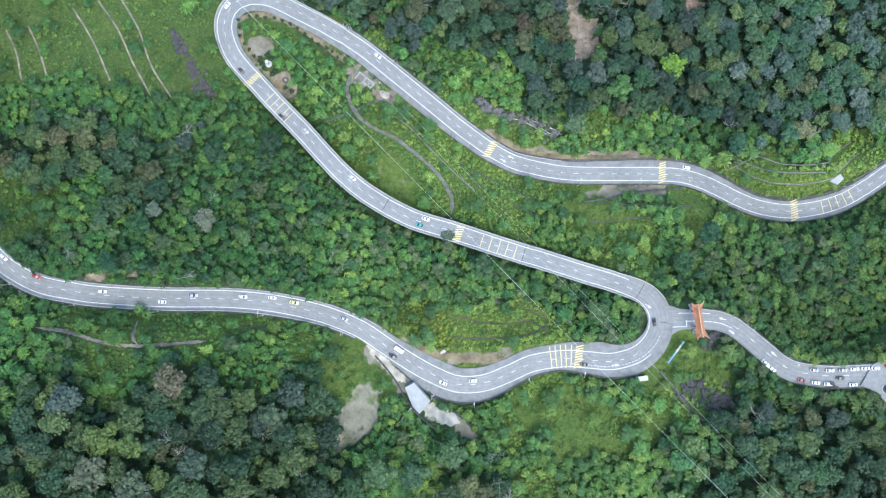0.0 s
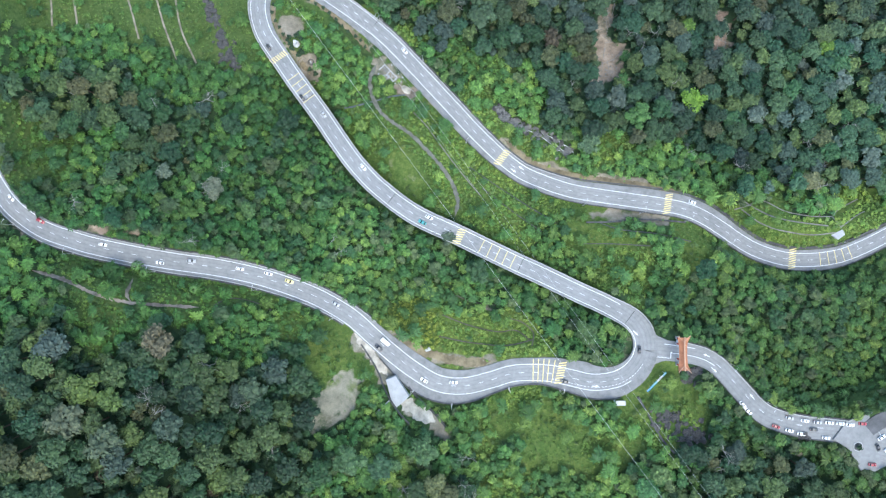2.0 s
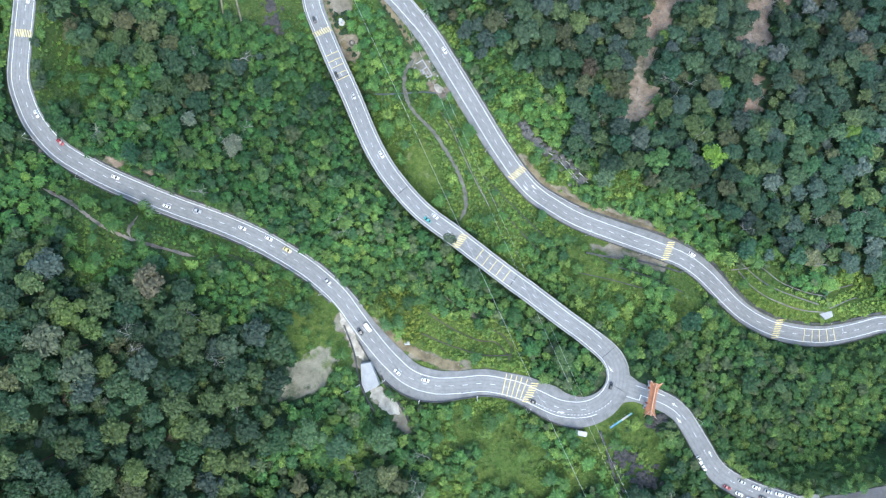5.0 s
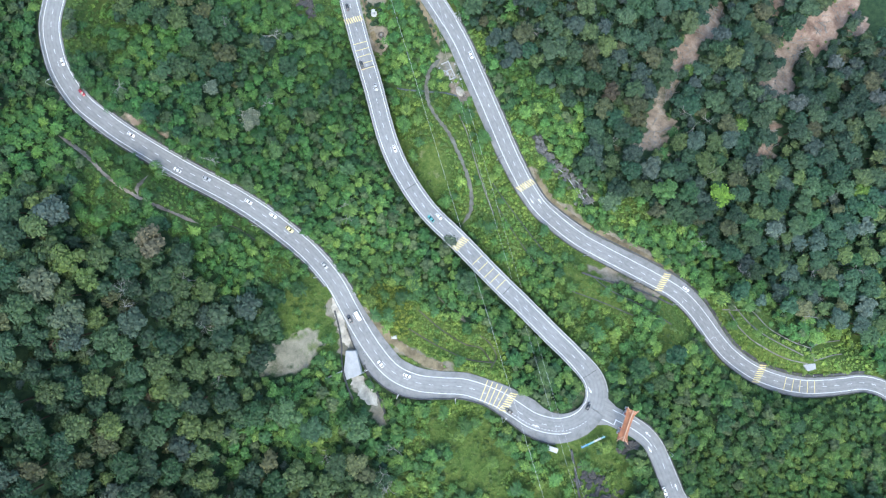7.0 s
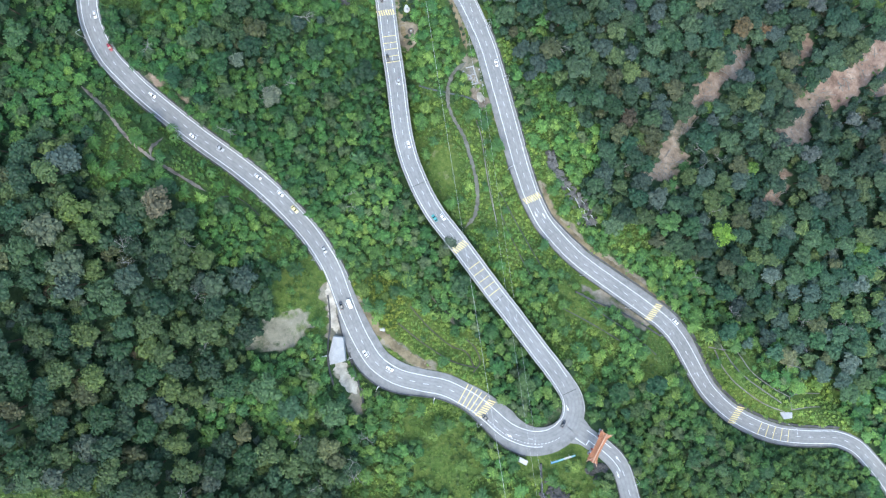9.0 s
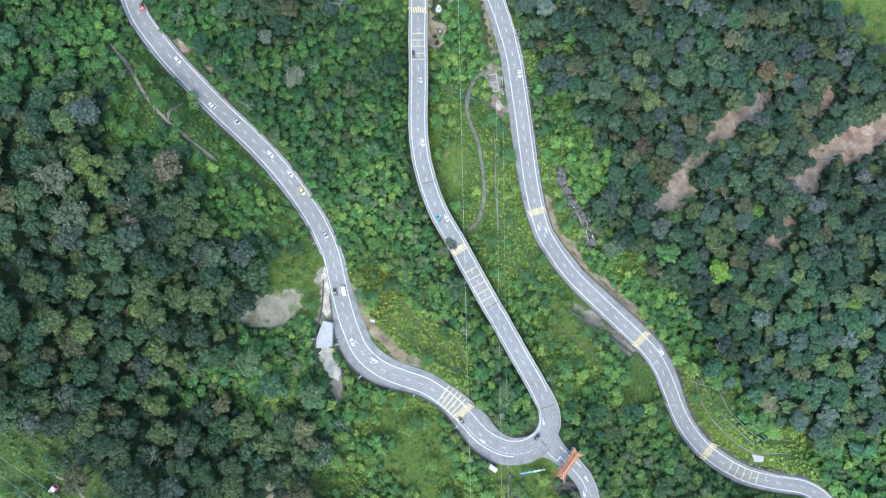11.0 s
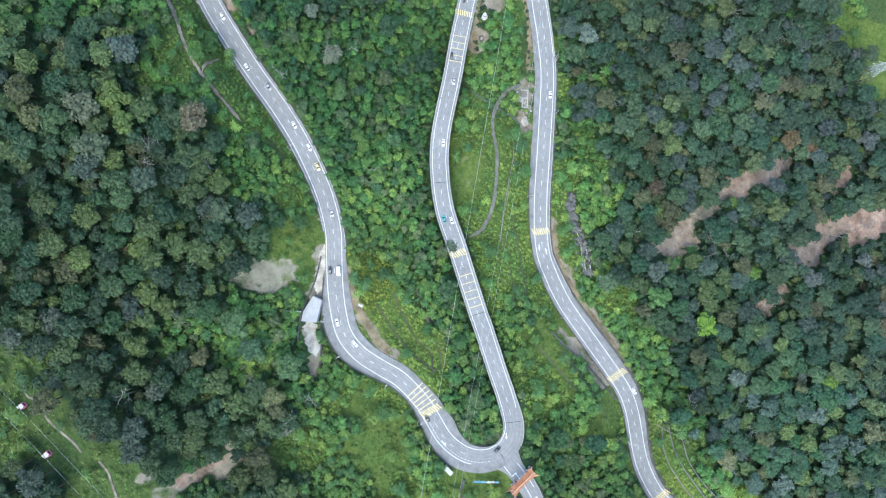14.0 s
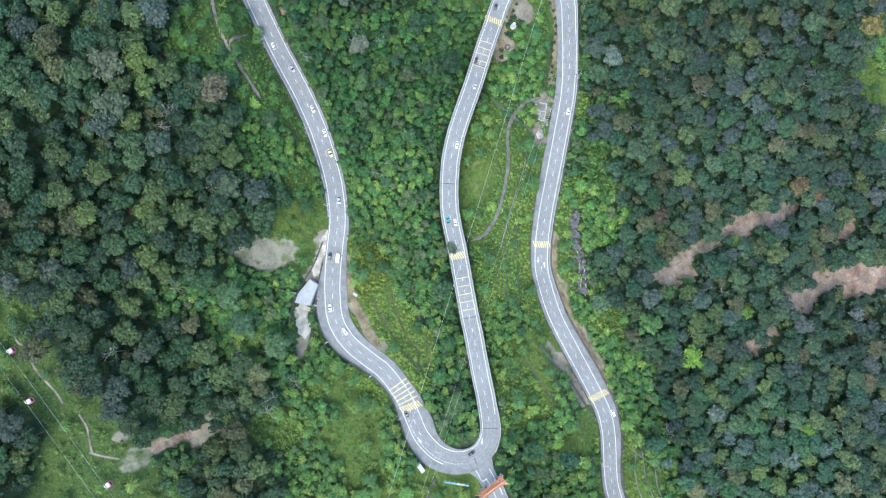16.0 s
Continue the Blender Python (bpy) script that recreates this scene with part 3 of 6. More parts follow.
def build_markings():
    for key, half in LINES.items():
        n = len(ROADS[key]["p"])
        cut0 = int(0.10 * n) if key == "VIADUCT" else 0
        cut1 = int(0.965 * n) if key == "LOWER" else n
        line_band(key, half, 0.24, WHITE_LINE, "edge_line", 0, None)
        line_band(key, -half, 0.24, WHITE_LINE, "edge_line", cut0, cut1)
        r = ROADS[key]
        step = 6.3
        for s in np.arange(2, r["s"][-1] - 2, step):
            if (key == "LOWER" and s > 0.955 * r["s"][-1]) or (key == "VIADUCT" and s < 15):
                continue
            shared("lane_dash", DASH, ROAD_OBS[key], along(r, s))
        # worn shoulders outside the edge lines
        for side, w in ((1, r["l"]), (-1, r["r"])):
            if key == "VIADUCT":
                continue
            bm = bmesh.new()
            a, b = offset(r, side * np.full(n, half + 0.45)), offset(r, side * (w - 0.05))
            strip(bm, *((b, a) if side > 0 else (a, b)), 0.009)
            part("shoulder", bm, SHOULDER, ROAD_OBS[key], "darker worn shoulder")
    # short dashes that lead round the junction
    r = ROADS["LOWER"]
    n = len(r["p"])
    bm = bmesh.new()
    box(bm, -0.45, 0.45, -0.09, 0.09, 0.008, 0.02)
    me = quick_mesh("guide_dash", bm, WHITE_LINE)
    for i in range(int(0.86 * n), int(0.985 * n)):
        shared("guide_dash", me, ROAD_OBS["LOWER"], along(r, r["s"][i]) @ pose(0, -2.3, 0))
    # lines of the side road
    r = ROADS["TEMPLE"]
    n = len(r["p"])
    line_band("TEMPLE", 3.0, 0.25, WHITE_LINE, "edge_line", 6, 16)
    line_band("TEMPLE", -0.6, 0.22, WHITE_LINE, "edge_line", 8, int(0.28 * n))
    line_band("TEMPLE", -3.1, 0.25, WHITE_LINE, "edge_line", 4, 9)
    for i in range(int(0.28 * n), int(0.8 * n), 6):
        shared("lane_dash", DASH, ROAD_OBS["TEMPLE"], along(r, r["s"][i]) @ pose(0, 0.5, -0.02))
    bm = bmesh.new()
    box(bm, -0.2, 0.2, -3.2, -0.3, -0.02, -0.008)
    shared("stop_line", quick_mesh("stop_line", bm, WHITE_LINE), ROAD_OBS["TEMPLE"], along(r, 12.5))
    # arrows
    bm = bmesh.new()
    v = [bm.verts.new((x, y, 0.018)) for x, y in ((-1.5, -0.16), (0.3, -0.16), (0.3, -0.55), (1.7, 0), (0.3, 0.55), (0.3, 0.16), (-1.5, 0.16))]
    bm.faces.new(v)
    arrow = quick_mesh("lane_arrow", bm, WHITE_LINE)
    for key, x, y, side, turn in (("TEMPLE", 124, -31, 1.6, 180), ("TEMPLE", 129, -34, -2.2, 0), ("VIADUCT", 94, -22, 2.0, 200), ("UPPER", 31, 45, 1.6, 180), ("UPPER", 29, 47, -1.6, 0),
                                  ("TEMPLE", 145, -46, 2.2, 180), ("LOWER", 76, -48, -1.8, 0)):
        r = ROADS[key]
        shared("lane_arrow", arrow, ROAD_OBS[key], along(r, near(r, x, y)) @ pose(0, side, 0, 0, 0, turn))


build_markings()


def yellow_work():
    def bar(key, x, y, left, right, wide=0.3):
        r = ROADS[key]
        bm = bmesh.new()
        box(bm, -wide / 2, wide / 2, -right, left, 0.014, 0.028)
        shared("rumble_bar", quick_mesh("rumble_bar", bm, YELLOW_LINE), ROAD_OBS[key], along(r, near(r, x, y)))

    def chevron(key, x, y, left, right, gap=None, half=1.7):
        r = ROADS[key]
        m = along(r, near(r, x, y))
        k = -right
        while k < left - 0.6:
            if gap is None or not gap[0] < k < gap[1]:
                bm = bmesh.new()
                w = [bm.verts.new(q) for q in ((-half, k, 0.02), (half, k + 1.2, 0.02), (half, k + 1.75, 0.02), (-half, k + 0.55, 0.02))]
                bm.faces.new(w)
                shared("hatch_stripe", quick_mesh("hatch_stripe", bm, YELLOW_LINE), ROAD_OBS[key], m)
            k += 1.15
    for x in (47.3, 49.6, 51.9, 54.1, 56.4):
        bar("LOWER", x, -46.9, 6.2, 4.2, 0.38)
    for x, y in ((16.9, 6.1), (20.8, 4.8), (24.7, 3.5), (28.3, 2.4), (32.2, 1.1)):
        bar("VIADUCT", x, y, 3.5, 3.5)
    for x, y in ((-82.4, 74.5), (-80.3, 71.8), (-78.1, 69.4), (-75.7, 66.7), (-73.6, 64.6)):
        bar("VIADUCT", x, y, 3.5, 3.5)
    for x, y in ((185.4, 22.0), (189.3, 23.2), (192.9, 24.3), (196.5, 25.9), (199.8, 27.6)):
        bar("UPPER", x, y, 3.4, 3.4)
    chevron("LOWER", 59.7, -47, 6.0, 4.4)
    chevron("APPROACH", -213.8, 31, 4.0, 4.0)
    chevron("VIADUCT", 6.3, 10, 3.9, 3.9)
    chevron("HAIRPIN", -90.4, 82.3, 4.6, 4.6, half=2.5)
    chevron("UPPER", 21.9, 50.9, 4.4, 4.8)
    chevron("UPPER", 106.6, 39.3, 6.0, 4.6)
    chevron("UPPER", 171.5, 20.6, 4.8, 5.0)
    # expansion joints of the viaduct
    r = ROADS["VIADUCT"]
    for x, y in ((-27.9, 22.4), (36.0, 0.0), (-74, 65), (88, -17.5)):
        bm = bmesh.new()
        box(bm, -0.14, 0.14, -4.3, 4.3, 0.006, 0.012)
        shared("expansion_joint", quick_mesh("expansion_joint", bm, DARK_CONCRETE), ROAD_OBS["VIADUCT"], along(r, near(r, x, y)))


yellow_work()


def edge_wall(key, side, i0, i1, name, mat, out, thick, high, deep=0.9, label=""):
    """A wall or kerb along the paved edge: out is how far beyond the edge its near face stands."""
    r = ROADS[key]
    sel = slice(i0, i1)
    w = r["l"] if side > 0 else r["r"]
    bm = bmesh.new()
    a, b = offset(r, side * (w + out), sel), offset(r, side * (w + out + thick), sel)
    slab(bm, a, b, high, high + deep)
    bmesh.ops.recalc_face_normals(bm, faces=bm.faces)
    return part(name, bm, mat, ROAD_OBS[key], label)


def road_edges():
    for key in ("VIADUCT", "HAIRPIN"):
        n = len(ROADS[key]["p"])
        edge_wall(key, 1, 4 if key == "VIADUCT" else 0, None, "parapet", CONCRETE, -0.30, 0.30, 0.85, 1.9, "pale concrete parapet")
        if key == "VIADUCT":
            edge_wall(key, -1, 5, None, "parapet", CONCRETE, -0.30, 0.30, 0.85, 1.9, "pale concrete parapet")
    n = len(ROADS["LOWER"]["p"])
    u = lambda f: int(f * n)
    edge_wall("APPROACH", -1, 0, None, "kerb_wall", CONCRETE, 0.02, 0.35, 0.75, 2.2, "grey concrete kerb wall")
    edge_wall("LOWER", -1, 0, u(0.57), "kerb_wall", CONCRETE, 0.02, 0.35, 0.75, 2.2, "grey concrete kerb wall")
    edge_wall("LOWER", -1, 0, u(0.57), "drain", DARK_CONCRETE, 0.40, 0.9, -0.15, 1.6, "dark stained roadside drain")
    edge_wall("LOWER", -1, u(0.63), u(0.945), "kerb_wall", DARK_CONCRETE, 0.02, 0.45, 0.6, 2.0, "dark stained kerb wall")
    edge_wall("LOWER", 1, u(0.20), u(0.60), "kerb_wall", CONCRETE, 0.02, 0.25, 0.35, 1.2)
    edge_wall("LOWER", 1, u(0.20), u(0.60), "drain", DARK_CONCRETE, 0.28, 0.7, -0.1, 1.2, "dark stained roadside drain")
    n = len(ROADS["UPPER"]["p"])
    u = lambda f: int(f * n)
    edge_wall("UPPER", 1, 0, u(0.34), "kerb_wall", CONCRETE, 0.02, 0.25, 0.45, 1.4)
    edge_wall("UPPER", 1, 0, u(0.80), "drain", DARK_CONCRETE, 0.30, 0.9, -0.1, 1.2, "dark stained roadside drain")
    edge_wall("UPPER", 1, u(0.52), u(0.80), "kerb_wall", DARK_CONCRETE, 1.22, 0.45, 0.55, 1.8, "dark stained kerb wall")
    edge_wall("UPPER", -1, u(0.18), u(0.95), "kerb_wall", DARK_CONCRETE, 0.02, 0.4, 0.35, 1.8, "dark stained kerb wall")
    n = len(ROADS["TEMPLE"]["p"])
    edge_wall("TEMPLE", 1, 12, int(0.80 * n), "kerb_wall", CONCRETE, 0.02, 0.3, 0.6, 1.6)
    edge_wall("TEMPLE", 1, 12, int(0.80 * n), "drain", DARK_CONCRETE, 0.34, 0.6, -0.1, 1.2, "dark stained roadside drain")
    edge_wall("TEMPLE", -1, 22, int(0.78 * n), "kerb_wall", DARK_CONCRETE, 0.02, 0.35, 0.4, 1.6, "dark stained kerb wall")
    # piers below the viaduct
    r = ROADS["VIADUCT"]
    n = len(r["p"])
    for i in range(int(0.16 * n), int(0.95 * n), 14):
        m = along(r, r["s"][i])
        ang = math.atan2(m[1][0], m[0][0])
        zt = r["p"][i][2] - 1.1
        zb = float(height(np.array([r["p"][i][0]]), np.array([r["p"][i][1]]))[0]) - 1.0
        bm = bmesh.new()
        box(bm, -0.6, 0.6, -3.6, 3.6, zt - 0.9, zt - 0.004)
        for yy in (-2.2, 2.2):
            g = bmesh.ops.create_cone(bm, cap_ends=True, segments=12, radius1=0.65, radius2=0.65, depth=zt - 0.9 - zb)
            bmesh.ops.translate(bm, verts=g["verts"], vec=(0, yy, (zt - 0.9 + zb) / 2))
        me = quick_mesh("pier", bm, CONCRETE)
        shared("pier", me, ROAD_OBS["VIADUCT"], pose(r["p"][i][0], r["p"][i][1], 0, 0, 0, math.degrees(ang)))


road_edges()


# ---------------------------------------------------------------- plants
def dome():
    """A small open dome of fifteen triangles: the top, a ring of five and a wider ring of five below."""
    v = [(0, 0, 1)]
    for z, q, t0 in ((0.55, 0.83, 0.0), (-0.35, 1.0, 0.63)):
        v += [(q * math.cos(t0 + 1.2566 * j), q * math.sin(t0 + 1.2566 * j), z) for j in range(5)]
    f = [(0, 1 + j, 1 + (j + 1) % 5) for j in range(5)]
    for j in range(5):
        k = (j + 1) % 5
        f += [(1 + j, 6 + j, 1 + k), (1 + k, 6 + j, 6 + k)]
    return np.array(v, float), np.array(f)


DOME_V, DOME_F = dome()
# the hidden core of a bough: a blunt cone of six triangles
CORE_V = np.array([(0, 0, 0.95)] + [(0.98 * math.cos(1.0472 * j), 0.98 * math.sin(1.0472 * j), -0.1) for j in range(6)])
CORE_F = np.array([(0, 1 + j, 1 + (j + 1) % 6) for j in range(6)])


def leaf_cards(r, at, facing, size):
    """Small folded leaf sprays, two triangles each, at the given places, turned to the given sides."""
    n = len(at)
    facing = facing / (np.linalg.norm(facing, axis=1)[:, None] + 1e-9)
    along = np.cross(facing, r.normal(0, 1, (n, 3)))
    along /= np.linalg.norm(along, axis=1)[:, None] + 1e-9
    side = np.cross(facing, along)
    s = size * r.uniform(0.6, 1.4, (n, 1))
    w = r.uniform(0.4, 0.7, (n, 1))
    quads = np.stack([at - along * s * 0.75, at + side * s * w + along * s * r.uniform(-.3, .3, (n, 1)) - facing * s * 0.12,
                      at + along * s * 0.85 - facing * s * 0.2, at - side * s * w + along * s * r.uniform(-.3, .3, (n, 1)) - facing * s * 0.12], 1)
    base = np.arange(n)[:, None] * 4
    faces = np.concatenate([base + np.array([0, 1, 2]), base + np.array([0, 2, 3])])
    return quads.reshape(-1, 3), faces


def crown(r, lobes, leaves, size, tall, spread=0.62):
    """A crown about 1 in radius: a few rounded boughs of leaves grown together, each closely set with small sprays."""
    V, F, n = [], [], 0
    ax, ay, tw = r.uniform(0.82, 1.1), r.uniform(0.82, 1.1), r.uniform(0, 6.28)
    C, W = [], []
    for i in range(lobes):
        q, a = math.sqrt((i + 0.2) / lobes) * spread * r.uniform(0.85, 1.12), tw + 2.39996 * i + r.uniform(-0.35, 0.35)
        C.append((q * ax * math.cos(a), q * ay * math.sin(a), tall * (0.55 * math.sqrt(1 - q * q) - 0.2) + r.uniform(-0.12, 0.12)))
        W.append((1.05 - 0.35 * q) * r.uniform(0.8, 1.15) * 0.95 / math.sqrt(lobes) + 0.06)
    C, W = np.array(C), np.array(W)
    for c, w in zip(C, W):
        d = CORE_V * w * 0.92 * (0.85 + 0.25 * r.random((len(CORE_V), 1))) + c
        V.append(d)
        F.append(CORE_F + n)
        n += len(d)
    k = r.choice(lobes, leaves * 3, p=W ** 2 / (W ** 2).sum())
    d = r.normal(0, 1, (len(k), 3))
    d[:, 2] = np.abs(d[:, 2]) * 1.1 - 0.15
    d /= np.linalg.norm(d, axis=1)[:, None]
    at = C[k] + d * (W[k] * r.uniform(0.86, 1.14, len(k)))[:, None]
    inside = (np.linalg.norm(at[:, None] - C[None], axis=2) < 0.86 * W[None]).any(1)
    at, d = at[~inside][:leaves], d[~inside][:leaves]
    v, f = leaf_cards(r, at, d * 0.7 + np.array([0, 0, 0.45]) + r.normal(0, 0.3, d.shape), size)
    return np.vstack(V + [v]), np.vstack(F + [f + n])


def star_crown(r, rosettes, blades, tall, hub=0.55, reach=(0.34, 0.5)):
    """A young tree's crown: rosettes of long leaves on a low dome, each leaf two folded halves."""
    hv, hf = (DOME_V, DOME_F) if rosettes > 3 else (CORE_V, CORE_F)
    V, F = [hv * np.array([hub, hub, hub * tall]) * (0.8 + 0.3 * r.random((len(hv), 1)))], [hf]
    n, tw = len(hv), r.uniform(0, 6.28)
    for i in range(rosettes):
        q, a = (math.sqrt((i + 0.15) / rosettes) * 0.72 * r.uniform(0.85, 1.15), tw + 2.39996 * i) if rosettes > 1 else (0.0, 0.0)
        c = np.array([q * math.cos(a), q * math.sin(a), tall * (0.75 * math.sqrt(max(0.0, 1 - q * q)) - 0.1) + r.uniform(-0.1, 0.12)])
        up = np.array([0.75 * q * math.cos(a), 0.75 * q * math.sin(a), 1.0]) + r.normal(0, 0.12, 3)
        up /= np.linalg.norm(up)
        ex = np.cross(up, (0.3, 0.9, 0.1))
        ex /= np.linalg.norm(ex)
        ey = np.cross(up, ex)
        size = r.uniform(*reach) if rosettes > 1 else 1.0
        t0 = r.uniform(0, 6.28)
        for j in range(blades):
            t = t0 + 6.283 * (j + r.uniform(-0.3, 0.3)) / blades
            d = ex * math.cos(t) + ey * math.sin(t)
            sd = np.cross(up, d)
            ln = size * r.uniform(0.75, 1.2)
            w, fall = ln * r.uniform(0.11, 0.18), r.uniform(0.1, 0.42)
            mid = c + d * 0.55 * ln - up * 0.05 * ln
            V.append(np.array([c + up * 0.06, mid + sd * w - up * 0.08 * ln, c + d * ln - up * fall * ln, mid - sd * w - up * 0.08 * ln]))
            F.append(np.array([[n, n + 2, n + 1], [n, n + 3, n + 2]]))
            n += 4
    return np.vstack(V), np.vstack(F)


def trunk_mesh(r, h, w, limbs=3):
    """A tapered, slightly bent trunk with three limbs, from the ground at 0 up to h."""
    V, F = [], []

    def tube(a, b, ra, rb, k=5 if limbs else 3):
        base = len(V)
        for p, q in ((a, ra), (b, rb)):
            for j in range(k):
                t = 6.283 * j / k
                V.append((p[0] + q * math.cos(t), p[1] + q * math.sin(t), p[2]))
        for j in range(k):
            F.append((base + j, base + (j + 1) % k, base + k + (j + 1) % k))
            F.append((base + j, base + k + (j + 1) % k, base + k + j))
    bend = r.normal(0, 0.05 * h, 2)
    mid, top = (bend[0], bend[1], h * 0.55), (bend[0] * 0.6, bend[1] * 0.6, h)
    tube((0, 0, -0.8), mid, w, w * 0.65)
    tube(mid, top, w * 0.65, w * 0.25)
    for j in range(limbs):
        a = 2.1 * j + r.uniform(0, 1)
        tube(mid, (mid[0] + 0.28 * h * math.cos(a), mid[1] + 0.28 * h * math.sin(a), h * 0.85), w * 0.4, w * 0.12, 4)
    return np.array(V), np.array(F)


KINDS = []
kr = np.random.default_rng(11)
for k in range(14):   # tall forest trees
    KINDS.append(("forest", *crown(kr, int(kr.integers(5, 9)), 105, 0.16, kr.uniform(0.9, 1.4))))
for k in range(8):    # the largest crowns
    KINDS.append(("giant", *crown(kr, int(kr.integers(10, 15)), 280, 0.10, kr.uniform(0.8, 1.15), 0.68)))
for k in range(10):   # middling trees
    KINDS.append(("mid", *crown(kr, int(kr.integers(3, 6)), 56, 0.2, kr.uniform(0.9, 1.3), 0.55)))
for n in (2, 3, 3, 4, 4, 5, 6, 7, 3, 4, 5, 4):    # young, large-leaved trees
    KINDS.append(("young", *star_crown(kr, n, 9 if n > 3 else 12, kr.uniform(0.65, 1.0), 0.36, (0.48, 0.7) if n > 3 else (0.6, 0.85))))
for k in range(8):    # shrubs
    KINDS.append(("shrub", *star_crown(kr, int(kr.integers(2, 4)), 6, 0.7, 0.5, (0.45, 0.7))))
for k in range(5):    # tufts
    KINDS.append(("tuft", *star_crown(kr, 1, 6, 0.6, 0.3)))
SETS = {n: [i for i, k in enumerate(KINDS) if k[0] == n] for n in ("forest", "giant", "mid", "young", "shrub", "tuft")}
# cool dark greens first, then olive and yellow-green, then brownish and pale greyish crowns
FOREST_TINTS = np.array([(.024, .052, .026), (.030, .062, .030), (.042, .066, .046), (.020, .054, .026), (.042, .076, .032), (.056, .086, .030), (.038, .058, .044), (.026, .064, .024),
                         (.062, .070, .030), (.074, .074, .034), (.070, .100, .030), (.080, .062, .036), (.070, .090, .066)])
COOL_ODDS = np.array([.15, .17, .09, .11, .15, .10, .04, .08, .04, .01, .045, .005, .01])
WARM_ODDS = np.array([.12, .14, .03, .10, .18, .16, .02, .10, .065, .012, .06, .003, .01])
MID_TINTS = np.array([(.030, .084, .026), (.038, .098, .028), (.052, .108, .030), (.026, .068, .028), (.066, .118, .030), (.052, .080, .038)])
YOUNG_TINTS = np.array([(.044, .102, .028), (.056, .118, .030), (.074, .136, .032), (.036, .088, .030), (.094, .148, .034)])
SHRUB_TINTS = np.array([(.072, .132, .030), (.086, .146, .032), (.106, .158, .034), (.060, .120, .030), (.078, .124, .038)])


def in_view(x, y):
    """The stretch of hillside worth planting: three overlapping oblongs."""
    keep = np.zeros(len(x), bool)
    for a in (0, 20, 41, 62):
        c, s = math.cos(radians(a)), math.sin(radians(a))
        keep |= (np.abs(x * c + y * s) < 258) & (np.abs(y * c - x * s) < 149)
    return keep


def scatter():
    """Where each plant stands: kind, place, size, turn and tint, from tall to low."""
    r = np.random.default_rng(5)
    cell, grid, out = 4.0, {}, []

    def free(x, y, rad, squeeze):
        ci, cj = int(x // cell), int(y // cell)
        for i in range(ci - 2, ci + 3):
            for j in range(cj - 2, cj + 3):
                for px, py, pr in grid.get((i, j), ()):
                    if (px - x) ** 2 + (py - y) ** 2 < (squeeze * (pr + rad)) ** 2:
                        return False
        return True
    for name, tries, lo, hi, squeeze, clear, odds in (
            ("forest", 36000, 1.9, 6.8, 0.50, 0.5, (1.0, 0.04, 0.0, 0.0, 0.0, 0.0)),
            ("mid", 80000, 1.6, 3.8, 0.46, 0.5, (1.0, 0.30, 0.07, 0.0, 0.0, 0.0)),
            ("young", 200000, 1.5, 4.6, 0.44, 0.45, (0.4, 1.0, 1.0, 0.05, 0.015, 0.02)),
            ("shrub", 330000, 0.75, 2.1, 0.46, 0.5, (0.03, 0.15, 0.4, 1.0, 0.06, 0.6)),
            ("tuft", 330000, 0.35, 0.9, 0.5, 0.6, (0.0, 0.06, 0.1, 0.4, 0.75, 1.0))):
        x, y = r.uniform(-288, 288, tries), r.uniform(-288, 288, tries)
        keep = in_view(x, y)
        x, y = x[keep], y[keep]
        kind = cover(x, y)
        weedy = r.random(len(x)) < (0.006 if name in ("shrub", "tuft") else 0.0)
        chance = r.random(len(x)) < np.array(odds)[kind]
        keep = chance | weedy
        x, y, kind, weedy, chance = x[keep], y[keep], kind[keep], weedy[keep], chance[keep]
        z, d = height(x, y, True)
        soil, _ = bareness(x, y)
        fo = fbm(x, y, 30, 3, 33)
        rad = lo + (hi - lo) * r.random(len(x)) ** (1.1 if name != "forest" else 1.8)
        if name in ("forest", "mid"):
            rad = rad * np.where((y < -40) & (x < 10), 1.12, 1.0)
        if name == "young":
            rad = rad * np.where(kind == 2, 0.8, 1.0)
        ok = (chance & (soil < 0.35) | weedy & (soil < 0.98)) & (d > rad * clear + 0.7) & ~PATH_NEAR(x, y, rad)
        order = np.argsort(-rad) if name in ("forest",) else np.arange(len(x))
        for i in order:
            if ok[i] and free(x[i], y[i], rad[i], squeeze):
                grid.setdefault((int(x[i] // cell), int(y[i] // cell)), []).append((x[i], y[i], rad[i]))
                out.append((name, x[i], y[i], z[i], rad[i], kind[i], fo[i]))
    return out


